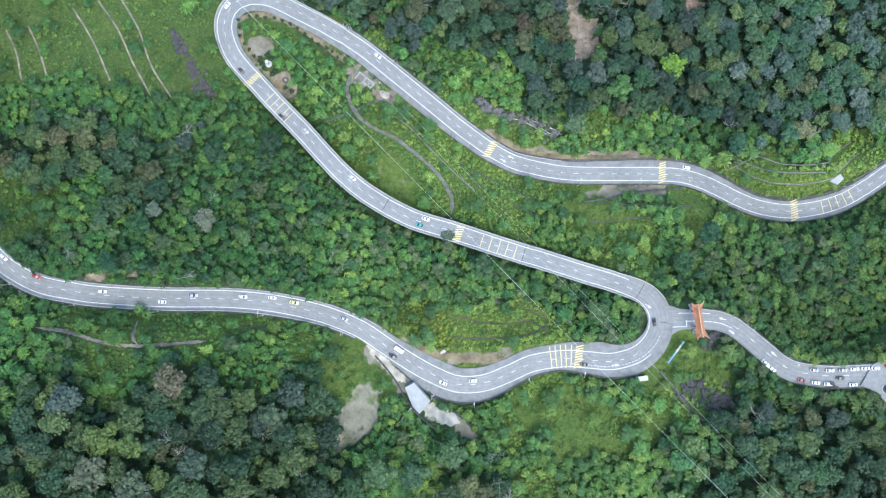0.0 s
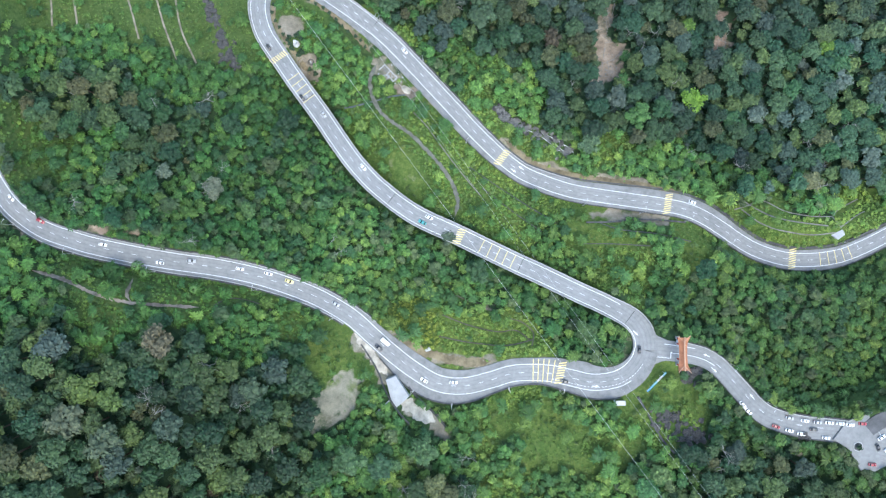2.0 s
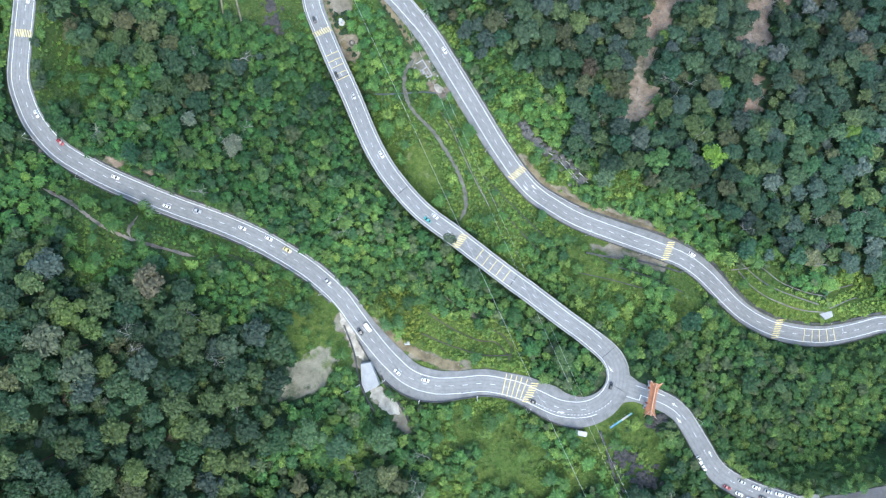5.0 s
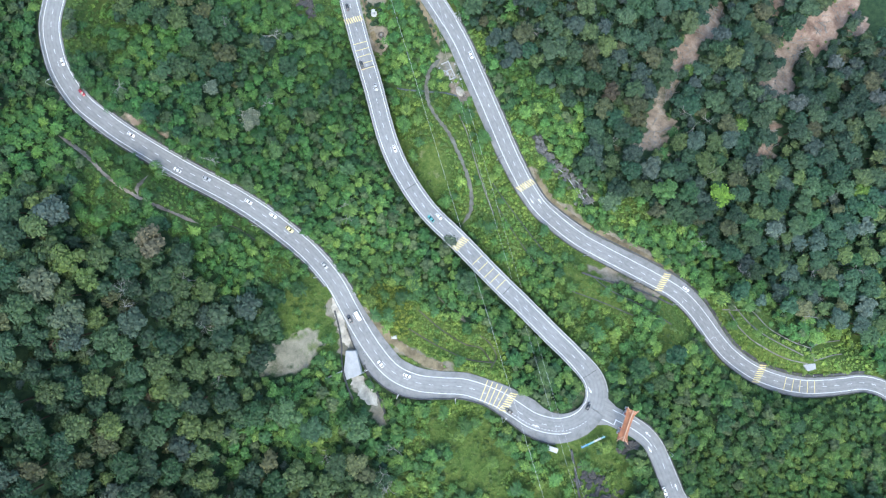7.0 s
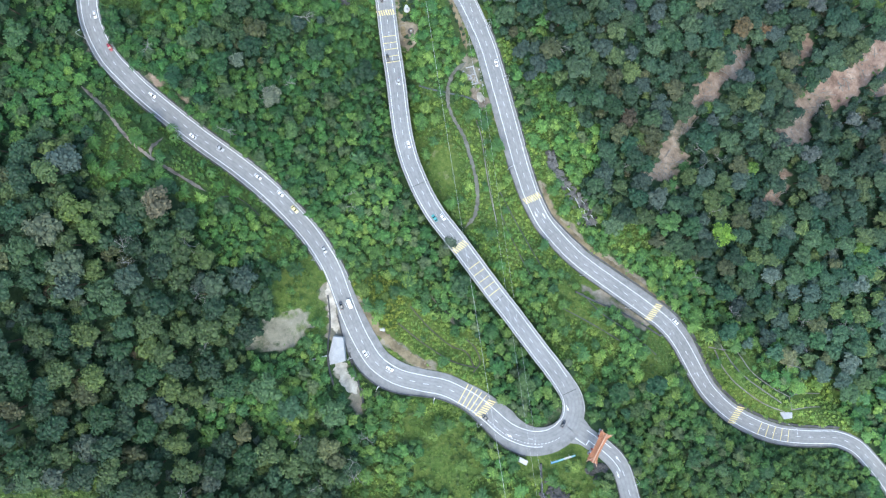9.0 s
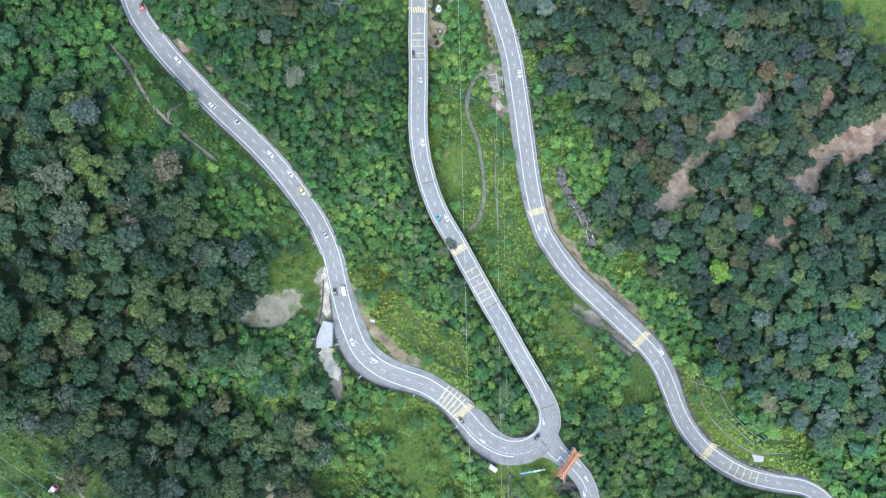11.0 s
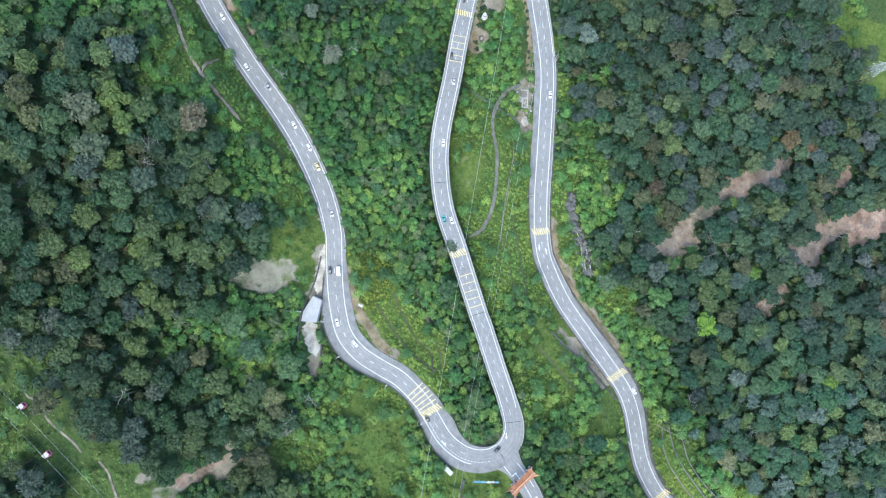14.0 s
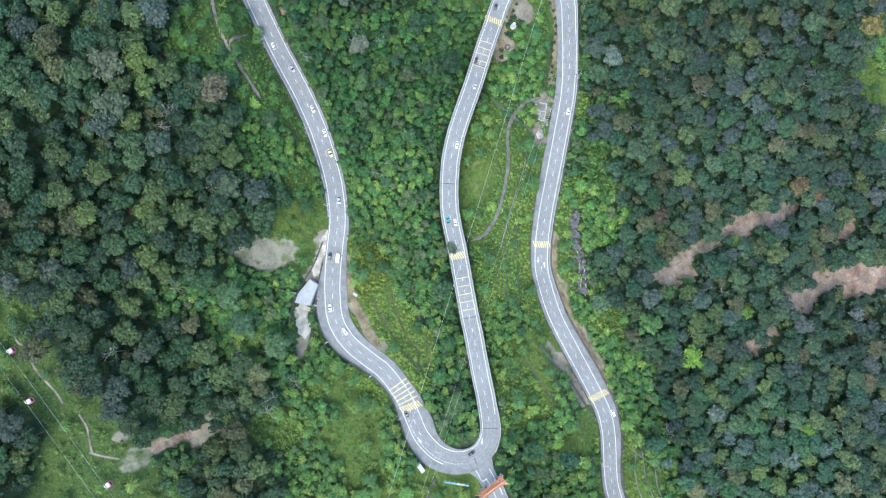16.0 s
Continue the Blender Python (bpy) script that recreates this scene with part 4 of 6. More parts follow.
PATH = [(-45.3, 87.8), (-46.9, 81.7), (-46.3, 74.7), (-41.9, 66.2), (-36.1, 61.2), (-23.8, 55.1), (-15.6, 48.9), (-7.5, 42), (-0.5, 34), (3.2, 25.9), (2.7, 18.3)]
CLEARINGS = [(1.0, PATH)]
CLEARINGS += [(1.0, [(-208.8, 106.6), (-203.3, 95.6), (-199.9, 82.1)]), (1.0, [(-198.6, 108.5), (-192.2, 95.5), (-187.8, 80.0)]), (1.0, [(-177.9, 117.4), (-167.1, 100.8), (-158.4, 81.8)]),
              (1.0, [(-165.3, 120.6), (-155.8, 106.8), (-148.5, 90.7), (-139.1, 74.6)]), (1.0, [(-153.7, 120.6), (-146.0, 106.8), (-140.5, 90.7), (-129.7, 74.0)]),
              (2.2, [(-129.9, 106.1), (-123.1, 92.6), (-116.4, 81.8), (-110.2, 72.9)]), (2.6, [(15.9, 75.6), (22.9, 69.7), (32.8, 66.5), (44.1, 63.1), (55.6, 58.5)]),
              (3.6, [(-17, -57), (-10, -67)]), (0.6, [(-29.4, -43.1), (-22.7, -52.5), (-14.7, -67.2), (-3.2, -78.5)]), (3.2, [(-8, -70), (2, -73)]), (0.7, [(96.2, -52.1), (103.0, -60.9), (108.6, -68.8), (115.2, -74.5)]),
              (3.6, [(107.7, -58.9), (112.7, -60.7)]), (4.2, [(118.5, -64.7), (122.8, -66.2)]), (2.6, [(120.0, -36.1), (121.6, -39.6)]), (1.4, [(99.3, -48.8), (106.6, -39.1)]), (2.5, [(87, -55.7), (89, -55.7)]),
              (0.7, [(139.5, 41.5), (153, 47.9), (163.3, 43.7), (176.7, 43.2), (188.4, 44.8), (208.8, 57.5)]), (0.7, [(142.7, 46.7), (153.9, 40.8), (165, 39.1), (184.4, 39.4)]),
              (0.7, [(142.5, 42.1), (150.8, 36.8), (160.5, 34.1), (175.8, 33.8), (189.1, 36.8)]), (2.2, [(188, 36), (193, 36.5)]), (0.7, [(191.7, 40), (208.8, 50.7)]),
              (3.4, [(-83.9, 90.2), (-88, 97.3)]), (2.8, [(-76.5, 83.2), (-77, 82)]), (9.0, [(197, -56), (203, -60)]), (5.0, [(192, -52), (204, -48)]),
              (1.0, [(-100, 112), (-94.0, 114.7), (-78.5, 113.0), (-64.4, 103.5), (-48.9, 92.6)]), (2.6, [(110.1, -21.7), (112.3, -36.7)])]
for x, y, rad in ((113.7, 94.1, 7.4), (-108.5, -50.6, 8.5), (-148.4, -57.1, 8.5), (-133, -72, 8), (-123, -75, 6.8), (62.7, 63.1, 6.6), (182.2, 133.5, 6), (106, 130.9, 5.6), (2.7, 258.8, 7.5), (73.6, 202.5, 6),
                  (61.4, 193.1, 7), (-120.3, -90.7, 9), (-135.5, -84.3, 9), (-69.8, -65.9, 7), (85.5, 80.5, 7.5), (2.1, 117.6, 8.5)):
    CLEARINGS.append((rad * 0.45, [(x, y), (x + 0.1, y)]))
CLEARINGS += [(0.5, [(-24, 66), (-16.5, 60.2), (-7.8, 50.8), (3.6, 39.3), (14, 30)]), (0.2, [(-63.5, 62.6), (-55, 64), (-44.5, 68.1), (-36, 72.3), (-26.5, 75)]),
              (0.35, [(5.8, 43.8), (19, 37.3), (37, 28.7), (52, 22)]), (0.35, [(14, 34), (29.5, 25), (45, 17)]), (2.2, [(-97.5, 110), (-97, 102), (-91, 93), (-84, 87), (-76, 79)]), (2.0, [(-96, 112.5), (-82, 113), (-64.4, 102.6), (-49, 92)])]
TRAILS = [
    [(-64.0, -178.1), (-57.1, -179.7), (-52.4, -180.6), (-47.9, -176.5), (-41.1, -179.2), (-31.9, -177.2), (-24.8, -175.3), (-19.3, -175.0)],
    [(-12.2, -171.3), (-6.0, -171.1), (0.2, -173.2), (5.7, -175.1)],
    [(5.0, -175.9), (9.3, -172.4), (14.0, -167.9)],
]
CLEARINGS += [(0.7, pts) for pts in TRAILS]
CLEARINGS += [(row[0] * 0.3, row[3]) for row in BARE[:12] if row[0] > 3]
CLEARINGS += [(row[0] * 0.6, row[3]) for row in BARE if row[3][0][1] < -115]
CLEARINGS += [(0.45, pts) for pts in ([(3.1, -27.7), (15.9, -30.8), (29.9, -32.1), (37.6, -30.3), (45.2, -33.9)], [(8.2, -18.1), (15.9, -20.2), (27.5, -20.2)], [(3.1, -37.4), (18.4, -38.4), (33.7, -37.4), (46, -33.3)],
                                      [(33.9, -25.3), (40.3, -26.3), (46.1, -30.3), (45.5, -35.9)], [(-171.1, -31.2), (-161.1, -32.5), (-149.2, -34.6)], [(-94.7, -35.6), (-91.8, -32.6), (-86.8, -31.8), (-79.3, -32.6), (-71.8, -35)],
                                      [(70, 26), (83, 23.5), (101, 24), (117, 22.3)], [(65, 14), (80, 16), (98, 17.5)])]
HILL_TRAILS = [[(-173.7, -31.1), (-166.7, -31.8), (-159.0, -32.8), (-146.2, -36.1), (-139.2, -37.6), (-132.4, -38.3), (-126.7, -38.3), (-116.5, -37.8), (-100.5, -36.8)],
               [(-133.5, -29.2), (-131.7, -33.2), (-130.2, -36.2), (-127.7, -38.2)]]
CLEARINGS += [(1.1, pts) for pts in HILL_TRAILS]



def PATH_NEAR(x, y, rad):
    near = np.zeros(len(x), bool)
    for w, pts in CLEARINGS:
        near |= line_distance(x, y, pts) < w + rad * 0.4
    return near


def soup(name, groups, mats, label, category):
    """One mesh of many plants. groups: vertices, triangles, tint a vertex, material."""
    nv = 0
    VV, FF, TT, MM = [], [], [], []
    for v, f, t, m in groups:
        VV.append(v), FF.append(f + nv), TT.append(t), MM.append(np.full(len(f), m, np.int32))
        nv += len(v)
    v, f, t, m = np.vstack(VV).astype(np.float32), np.vstack(FF).astype(np.int32), np.vstack(TT).astype(np.float32), np.concatenate(MM)
    me = bpy.data.meshes.new(name)
    me.vertices.add(len(v))
    me.vertices.foreach_set("co", v.ravel())
    me.loops.add(f.size)
    me.loops.foreach_set("vertex_index", f.ravel())
    me.polygons.add(len(f))
    me.polygons.foreach_set("loop_start", np.arange(0, f.size, 3, dtype=np.int32))
    for mat in mats:
        me.materials.append(mat)
    me.polygons.foreach_set("material_index", m)
    me.polygons.foreach_set("use_smooth", np.full(len(f), name == "forest"))
    me.update(calc_edges=True)
    a = me.attributes.new("tint", "FLOAT_COLOR", "POINT")
    a.data.foreach_set("color", np.column_stack([t, np.ones(len(t))]).astype(np.float32).ravel())
    return tagged(new(name, me), label, category, "", "stuff")


def tint_of(r, name, kind, fo, x, y):
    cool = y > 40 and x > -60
    # haze painted into the cool crowns: more blue, stronger beyond y = 110
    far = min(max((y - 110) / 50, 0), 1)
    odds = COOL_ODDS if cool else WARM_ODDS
    # eastern haze also put into the tint: cool crowns lighten past x = 140
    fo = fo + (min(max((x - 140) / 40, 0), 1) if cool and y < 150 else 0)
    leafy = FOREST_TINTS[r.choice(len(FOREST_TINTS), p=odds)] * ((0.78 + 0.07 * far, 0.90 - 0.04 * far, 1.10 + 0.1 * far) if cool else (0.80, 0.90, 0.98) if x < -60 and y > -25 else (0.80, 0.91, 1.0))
    if name == "forest":
        c = leafy * (1.0 if kind == 0 else 1.25)
    elif name == "mid":
        c = leafy * 0.95 if kind == 0 else MID_TINTS[r.choice(len(MID_TINTS))]
    elif name == "young":
        c = MID_TINTS[r.choice(6)] if kind < 2 else YOUNG_TINTS[r.choice((0, 0, 1, 1, 1, 2, 3, 3, 4))]
    elif kind == 5:
        return SHRUB_TINTS[r.choice((0, 1, 2, 2, 2, 4))] * (1.2 + 0.3 * fo) * r.uniform(0.9, 1.2)
    elif kind == 4:
        return SHRUB_TINTS[r.choice((0, 1, 3, 4))] * (0.95 + 0.3 * fo) * r.uniform(0.7, 1.1)
    else:
        c = YOUNG_TINTS[r.choice(5)] if kind < 3 else SHRUB_TINTS[r.choice(5)]
    if kind == 3 and name != "young" and math.hypot(x + 9, y + 29) < 17:
        c = np.array((.135, .172, .030))
    south = 1 - 0.26 * min(max((-105 - y) / 30, 0), 1)
    east = 1 - 0.25 * min(max((x - 120) / 25, 0), 1) * (y < 25 and kind in (1, 2))
    w = min(max((-30 - x) / 50, 0), 1) * (kind > 0)
    west = 1 - np.array((0.36, 0.25, 0.28)) * w
    return c * (1 + 0.35 * fo) * r.uniform(0.78, 1.18) * (0.88, 1.12, 1.12, 1.15, 1.0, 1.1)[kind] * west * south * east


TALL = {"giant": 1.2, "forest": 1.25, "mid": 1.1, "young": 0.9, "shrub": 0.55, "tuft": 0.35}


TREE_WORDS = {"forest": ("broadleaf_tree", "tall broadleaf tree with a rounded dark green crown", "hillside trees"),
              "mid": ("broadleaf_tree", "middle-sized leafy green tree on the slope", "hillside trees"),
              "young": ("young_tree", "young tree with large bright green leaf sprays", "young trees")}


def tinted_mesh(name, V, F, tint, mat, lift=0.0, soft=True):
    me = bpy.data.meshes.new(name)
    me.from_pydata((V + np.array([0, 0, lift])).tolist(), [], F.tolist())
    a = me.attributes.new("tint", "FLOAT_COLOR", "POINT")
    me.polygons.foreach_set("use_smooth", np.full(len(me.polygons), soft))
    a.data.foreach_set("color", np.tile(np.array([*tint, 1.0], np.float32), len(V)))
    me.materials.append(mat)
    return me


def lone_tree(kind, x, y, z, rad, tint, r, label=""):
    pool = SETS["giant" if rad > 5.2 and kind != "young" else kind]
    k = pool[r.integers(len(pool))]
    _, V, F = KINDS[k]
    word, text, group = TREE_WORDS[kind]
    base = tagged(new(word), label or text, "tree", group)
    base.matrix_basis = pose(x, y, z, 0, 0, r.uniform(0, 360)) @ Matrix.Diagonal((rad, rad, rad, 1))
    TV, TF = trunk_mesh(r, TALL[kind] + 0.1, 0.055)
    t = mesh_ob("trunk", TV, TF, BARK)
    t.parent = base
    c = new("crown", tinted_mesh("crown", V, F, tint, YOUNG_LEAF if kind == "young" else LEAF, TALL[kind], kind != "young"))
    c.parent = base
    return base


def build_plants():
    r = np.random.default_rng(3)
    plants = scatter()
    # the larger trees of the middle stretch stand as things of their own
    pick = sorted((p for p in plants if p[0] in ("forest", "mid", "young") and abs(p[1]) < 150 and abs(p[2]) < 80), key=lambda p: -p[4])
    single = pick[:90] + [p for p in pick if p[0] == "mid" and p not in pick[:90]][:90] + [p for p in pick if p[0] == "young"][:100]
    chosen = set(single)
    for p in single:
        lone_tree(p[0], p[1], p[2], p[3], p[4], tint_of(r, p[0], p[5], p[6], p[1], p[2]), r)
    by = {}
    for name, x, y, z, rad, kind, fo in plants:
        if (name, x, y, z, rad, kind, fo) in chosen:
            continue
        kinds = SETS["giant" if name in ("forest", "mid") and rad > 5.9 else name]
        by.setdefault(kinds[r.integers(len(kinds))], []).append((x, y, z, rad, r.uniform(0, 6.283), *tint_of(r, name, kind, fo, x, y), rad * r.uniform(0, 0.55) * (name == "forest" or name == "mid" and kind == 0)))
    groups = {"forest": [], "low": []}
    stems = trunk_mesh(np.random.default_rng(2), 1.0, 0.05, 0)
    for k, rows in sorted(by.items()):
        name, V, F = KINDS[k]
        a = np.array(rows)
        n = len(a)
        c, s = np.cos(a[:, 4]), np.sin(a[:, 4])
        sc = a[:, 3, None]
        lift = a[:, 3] * TALL[name] + a[:, 8]
        X = (V[None, :, 0] * c[:, None] - V[None, :, 1] * s[:, None]) * sc + a[:, 0, None]
        Y = (V[None, :, 0] * s[:, None] + V[None, :, 1] * c[:, None]) * sc + a[:, 1, None]
        Zs = V[None, :, 2] * sc + (a[:, 2] + lift)[:, None]
        verts = np.stack([X, Y, Zs], -1).reshape(-1, 3)
        faces = (F[None] + (np.arange(n) * len(V))[:, None, None]).reshape(-1, 3)
        tint = np.repeat(a[:, 5:8], len(V), 0)
        g = groups["forest" if name in ("forest", "giant", "mid") else "low"]
        g.append((verts, faces, tint, 0))
        if name in ("forest", "giant", "mid", "young"):
            TV, TF = stems
            hh = (lift + a[:, 3] * 0.1)
            P = np.stack([TV[None, :, 0] * hh[:, None] + a[:, 0, None], TV[None, :, 1] * hh[:, None] + a[:, 1, None], TV[None, :, 2] * hh[:, None] + a[:, 2, None]], -1).reshape(-1, 3)
            g.append((P, (TF[None] + (np.arange(n) * len(TV))[:, None, None]).reshape(-1, 3), np.full((n * len(TV), 3), 0.05), 1))
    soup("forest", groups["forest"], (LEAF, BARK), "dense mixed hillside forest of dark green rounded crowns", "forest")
    soup("undergrowth", groups["low"], (YOUNG_LEAF, BARK), "bright green young trees, shrubs and tufts between the roads", "shrubs")


build_plants()

# ---------------------------------------------------------------- single trees that stand out
def ground_z(x, y):
    return float(height(np.array([float(x)]), np.array([float(y)]))[0])


def special_trees():
    r = np.random.default_rng(41)
    for kind, x, y, rad, tint, label in (
            ("forest", 113.7, 94.1, 7.4, (.10, .19, .03), "bright yellow-green tree crown above the dark forest"),
            ("forest", -108.5, -50.6, 8.5, (.085, .080, .055), "large tree with a brownish crown"),
            ("forest", -148.4, -57.1, 8.5, (.045, .070, .065), "large tree with a blue-grey crown"),
            ("forest", -133, -72, 8.0, (.085, .125, .035), "large tree with a yellow-green crown"),
            ("forest", -123, -75, 6.8, (.070, .115, .035), "large tree with a yellow-green crown"),
            ("mid", 62.7, 63.1, 6.6, (.080, .130, .075), "tree covered with pale grey-green creepers"),
            ("forest", 182.2, 133.5, 6.0, (.08, .15, .03), "bright yellow-green tree in the forest"),
            ("forest", 106.0, 130.9, 5.6, (.08, .15, .03), "bright yellow-green tree in the forest"),
            ("forest", 2.7, 258.8, 7.5, (.12, .105, .04), "tree with an ochre crown"),
            ("forest", 73.6, 202.5, 6.0, (.13, .085, .05), "tree with a rust-brown crown"),
            ("forest", 61.4, 193.1, 7.0, (.12, .09, .05), "tree with a rust-brown crown"),
            ("forest", -120.3, -90.7, 9.0, (.060, .085, .055), "large tree with a grey-green crown"),
            ("forest", -135.5, -84.3, 9.0, (.072, .090, .060), "large tree with a grey-green crown"),
            ("forest", -69.8, -65.9, 7.0, (.050, .080, .050), "large tree with a grey-green crown"),
            ("forest", 85.5, 80.5, 7.5, (.045, .105, .035), "large rounded green tree"),
            ("forest", 2.1, 117.6, 8.5, (.050, .085, .050), "large tree with a grey-green crown"),
            ("mid", 1.3, 7.6, 4.6, (.050, .075, .055), "grey-green tree leaning over the viaduct's edge"),
            ("mid", -201, 19, 3.6, (.036, .062, .034), "dark feathery tree at the edge of the road"),
            ("mid", -196, 11, 3.8, (.036, .062, .034), "dark feathery tree at the edge of the road"),
            ("mid", -205, 29, 3.2, (.036, .062, .034), "dark feathery tree at the edge of the road"),
            ("mid", -208, 44, 2.8, (.036, .062, .034), "dark feathery tree at the edge of the road"),
            ("mid", -198, 15, 3.0, (.036, .062, .034), "dark feathery tree at the edge of the road"),
            ("forest", -106, 15, 6.0, (.085, .105, .080), "pale grey tree crown")):
        lone_tree(kind, x, y, ground_z(x, y), rad, tint, r, label)


special_trees()
DEAD_WOOD = plain("dead_wood", (0.20, 0.195, 0.18), 0.9, 0.1, vary=0.2)


def stick(bm, a, b, ra, rb, k=5):
    a, b = Vector(a), Vector(b)
    q = (b - a).to_track_quat("Z", "Y").to_matrix()
    rings = [[bm.verts.new(p + q @ Vector((w * math.cos(6.2832 * j / k), w * math.sin(6.2832 * j / k), 0))) for j in range(k)] for p, w in ((a, ra), (b, rb))]
    for j in range(k):
        bm.faces.new((rings[0][j], rings[0][(j + 1) % k], rings[1][(j + 1) % k], rings[1][j]))
    bm.faces.new(rings[0][::-1])
    bm.faces.new(rings[1])


def dead_tree(seed):
    r = random.Random(seed)
    base = tagged(new("dead_tree"), "leafless tree with bare pale grey branches", "tree", "dead trees")
    bm = bmesh.new()
    lean = (r.uniform(-1.2, 1.2), r.uniform(-1.2, 1.2))
    stick(bm, (0, 0, -1), (lean[0], lean[1], 9), 0.26, 0.12)
    part("trunk", bm, DEAD_WOOD, base)
    for i in range(r.choice((4, 5, 6))):
        a = r.uniform(0, 6.283)
        bm = bmesh.new()
        f = r.uniform(0.5, 0.95)
        p0 = (lean[0] * f, lean[1] * f, 9 * f)
        ln = r.uniform(1.2, 2.8)
        p1 = (p0[0] + ln * math.cos(a), p0[1] + ln * math.sin(a), p0[2] + r.uniform(0.6, 2.2))
        stick(bm, p0, p1, 0.11, 0.06)
        for j in range(r.choice((2, 3, 4))):
            b = a + r.uniform(-1.1, 1.1)
            l2 = r.uniform(0.7, 1.9)
            p2 = (p1[0] + l2 * math.cos(b), p1[1] + l2 * math.sin(b), p1[2] + r.uniform(-0.3, 1.0))
            stick(bm, p1, p2, 0.055, 0.025, 4)
            c = b + r.uniform(-0.9, 0.9)
            stick(bm, p2, (p2[0] + 0.8 * math.cos(c), p2[1] + 0.8 * math.sin(c), p2[2] + 0.3), 0.025, 0.015, 4)
        part("branch", bm, DEAD_WOOD, base)
    return base


BARE_CROWNS = [(39, 90), (51, 91), (77, 123), (141, 64), (176, 83), (200, 101), (-140, 51), (-116, 56), (-111, 16), (-73, -73), (-107, -69), (132, -76), (154, -81), (22, -97), (179, 58), (102, 101), (-109, 14), (-28, 138), (-21, 148), (1, 155), (-12, 199), (13, 212), (-9, 161), (-12, 119), (24, 191), (61, 222), (50, 101), (85, 116), (122, 188), (195, 93), (-108, -72), (-103, -77), (-31, -133), (-24, -119), (16, -114), (-3, -102), (26, -102), (-108, -9), (189, 128), (-28, -144), (-46, -5)]


def dead_trees():
    kinds = []
    for i, (x, y, s) in enumerate(((-177, 49, 1), (-107, 16, 1.1), (-70, -73, 1.1), (204, 103, 1), (187, 71, .9), (145, 65, .9), (134, -69, 1.2), (137, -73, 1), (12, 220, 1.1), (3, 204, 1.1), (27, -102, 1.3),
                                   (21, -86, 1), (91, 126, 1), (-161, 1, 1), (-104, 25, 1), (116, 68, .9), (-50, 0, .8), (-18, 140, 1), (-87, -58, 1.1), (-95, -56, 1), (120, 100, 1), (150, 90, .9), (-60, -90, 1), (180, 95, 1), *((x, y, 0.8 + 0.06 * (k % 8)) for k, (x, y) in enumerate(BARE_CROWNS)))):
        m = pose(x, y, ground_z(x, y) + (1.2 if i < 24 else 2.4), 0, 0, 47 * i)
        if i < 5:
            kinds.append(dead_tree(i + 3))
            kinds[-1].matrix_basis = m
        else:
            c = copy_thing(kinds[i % 5], m)
            c.scale = (s, s, s)


dead_trees()
FROND = plain("palm_leaf", (.075, .15, .04), 0.5, 0.3, vary=0.25)


def tree_fern():
    base = tagged(new("palm"), "low palm with arching feathery green fronds", "palm", "palms")
    bm = bmesh.new()
    stick(bm, (0, 0, -0.6), (0.1, 0, 3.2), 0.2, 0.14)
    part("trunk", bm, BARK, base)
    for i in range(11):
        bm = bmesh.new()
        spine = [bm.verts.new((0.35 * j, 0, 3.2 + 0.55 * j - 0.11 * j * j)) for j in range(9)]
        for j in range(1, 8):
            ln = 0.85 * math.sin(math.pi * (j + 0.6) / 9.5)
            for sg in (-1, 1):
                tip = bm.verts.new((spine[j].co.x + 0.42, sg * ln, spine[j].co.z - 0.25))
                bm.faces.new((spine[j], spine[j + 1], tip))
        ob = part("frond", bm, FROND, base)
        ob.rotation_euler[2] = 6.283 * i / 11
    return base


def palms():
    first = None
    for i, (x, y, s) in enumerate(((-133, -24, 1.1), (-129, -26.5, 1), (-10, -79, 1), (-14, -82, 1.2), (-19, -84, 1), (-9, -86, .9), (1, -88, 1.1), (-129, 30, 1.3), (-133, 33, 1.2), (-126, 34, 1.1), (191, -39, 1), (-105, -30, 1))):
        m = pose(x, y, ground_z(x, y) + 1.5, 0, 0, 31 * i)
        if first is None:
            first = tree_fern()
            first.matrix_basis = m
        else:
            c = copy_thing(first, m)
            c.scale = (s, s, s)


palms()


# ---------------------------------------------------------------- walls, drains, paths and rocks on the slope
def draped(name, pts, width, high, mat, label, category, kind="structure", deep=0.8, step=1.2, parent=None, flat=None):
    """A band laid over the ground, high above it, deep below its own top."""
    p, _ = spline([(x, y, 0) for x, y in pts], step)
    p[:, 2] = height(p[:, 0], p[:, 1]) if flat is None else flat
    n = lefts(p)
    bm = bmesh.new()
    slab(bm, p + n * width / 2, p - n * width / 2, high, deep + high)
    bmesh.ops.recalc_face_normals(bm, faces=bm.faces)
    if parent is not None:
        return part(name, bm, mat, parent)
    return tagged(new(name, quick_mesh(name, bm, mat)), label, category, "", kind)


CHANNEL = plain("wet_channel", (0.05, 0.06, 0.066), 0.35, 0.5, vary=0.4)
PATH_MAT = plain("worn_path", (0.13, 0.13, 0.112), 0.95, 0.1, vary=0.3)
OLD_CONCRETE = plain("old_concrete", (0.15, 0.145, 0.13), 0.9, 0.15, vary=0.35)
WEATHERED = plain("weathered_drain", (0.085, 0.078, 0.064), 0.95, 0.1, vary=0.4)
PALE_PATH = plain("pale_earth_channel", (0.18, 0.16, 0.125), 0.95, 0.1, vary=0.5, scale=0.8)
for pts in TRAILS:
    draped("dirt_trail", pts, 1.0, 0.15, PALE_PATH, "pale trodden dirt trail through scrub below a cableway", "path")


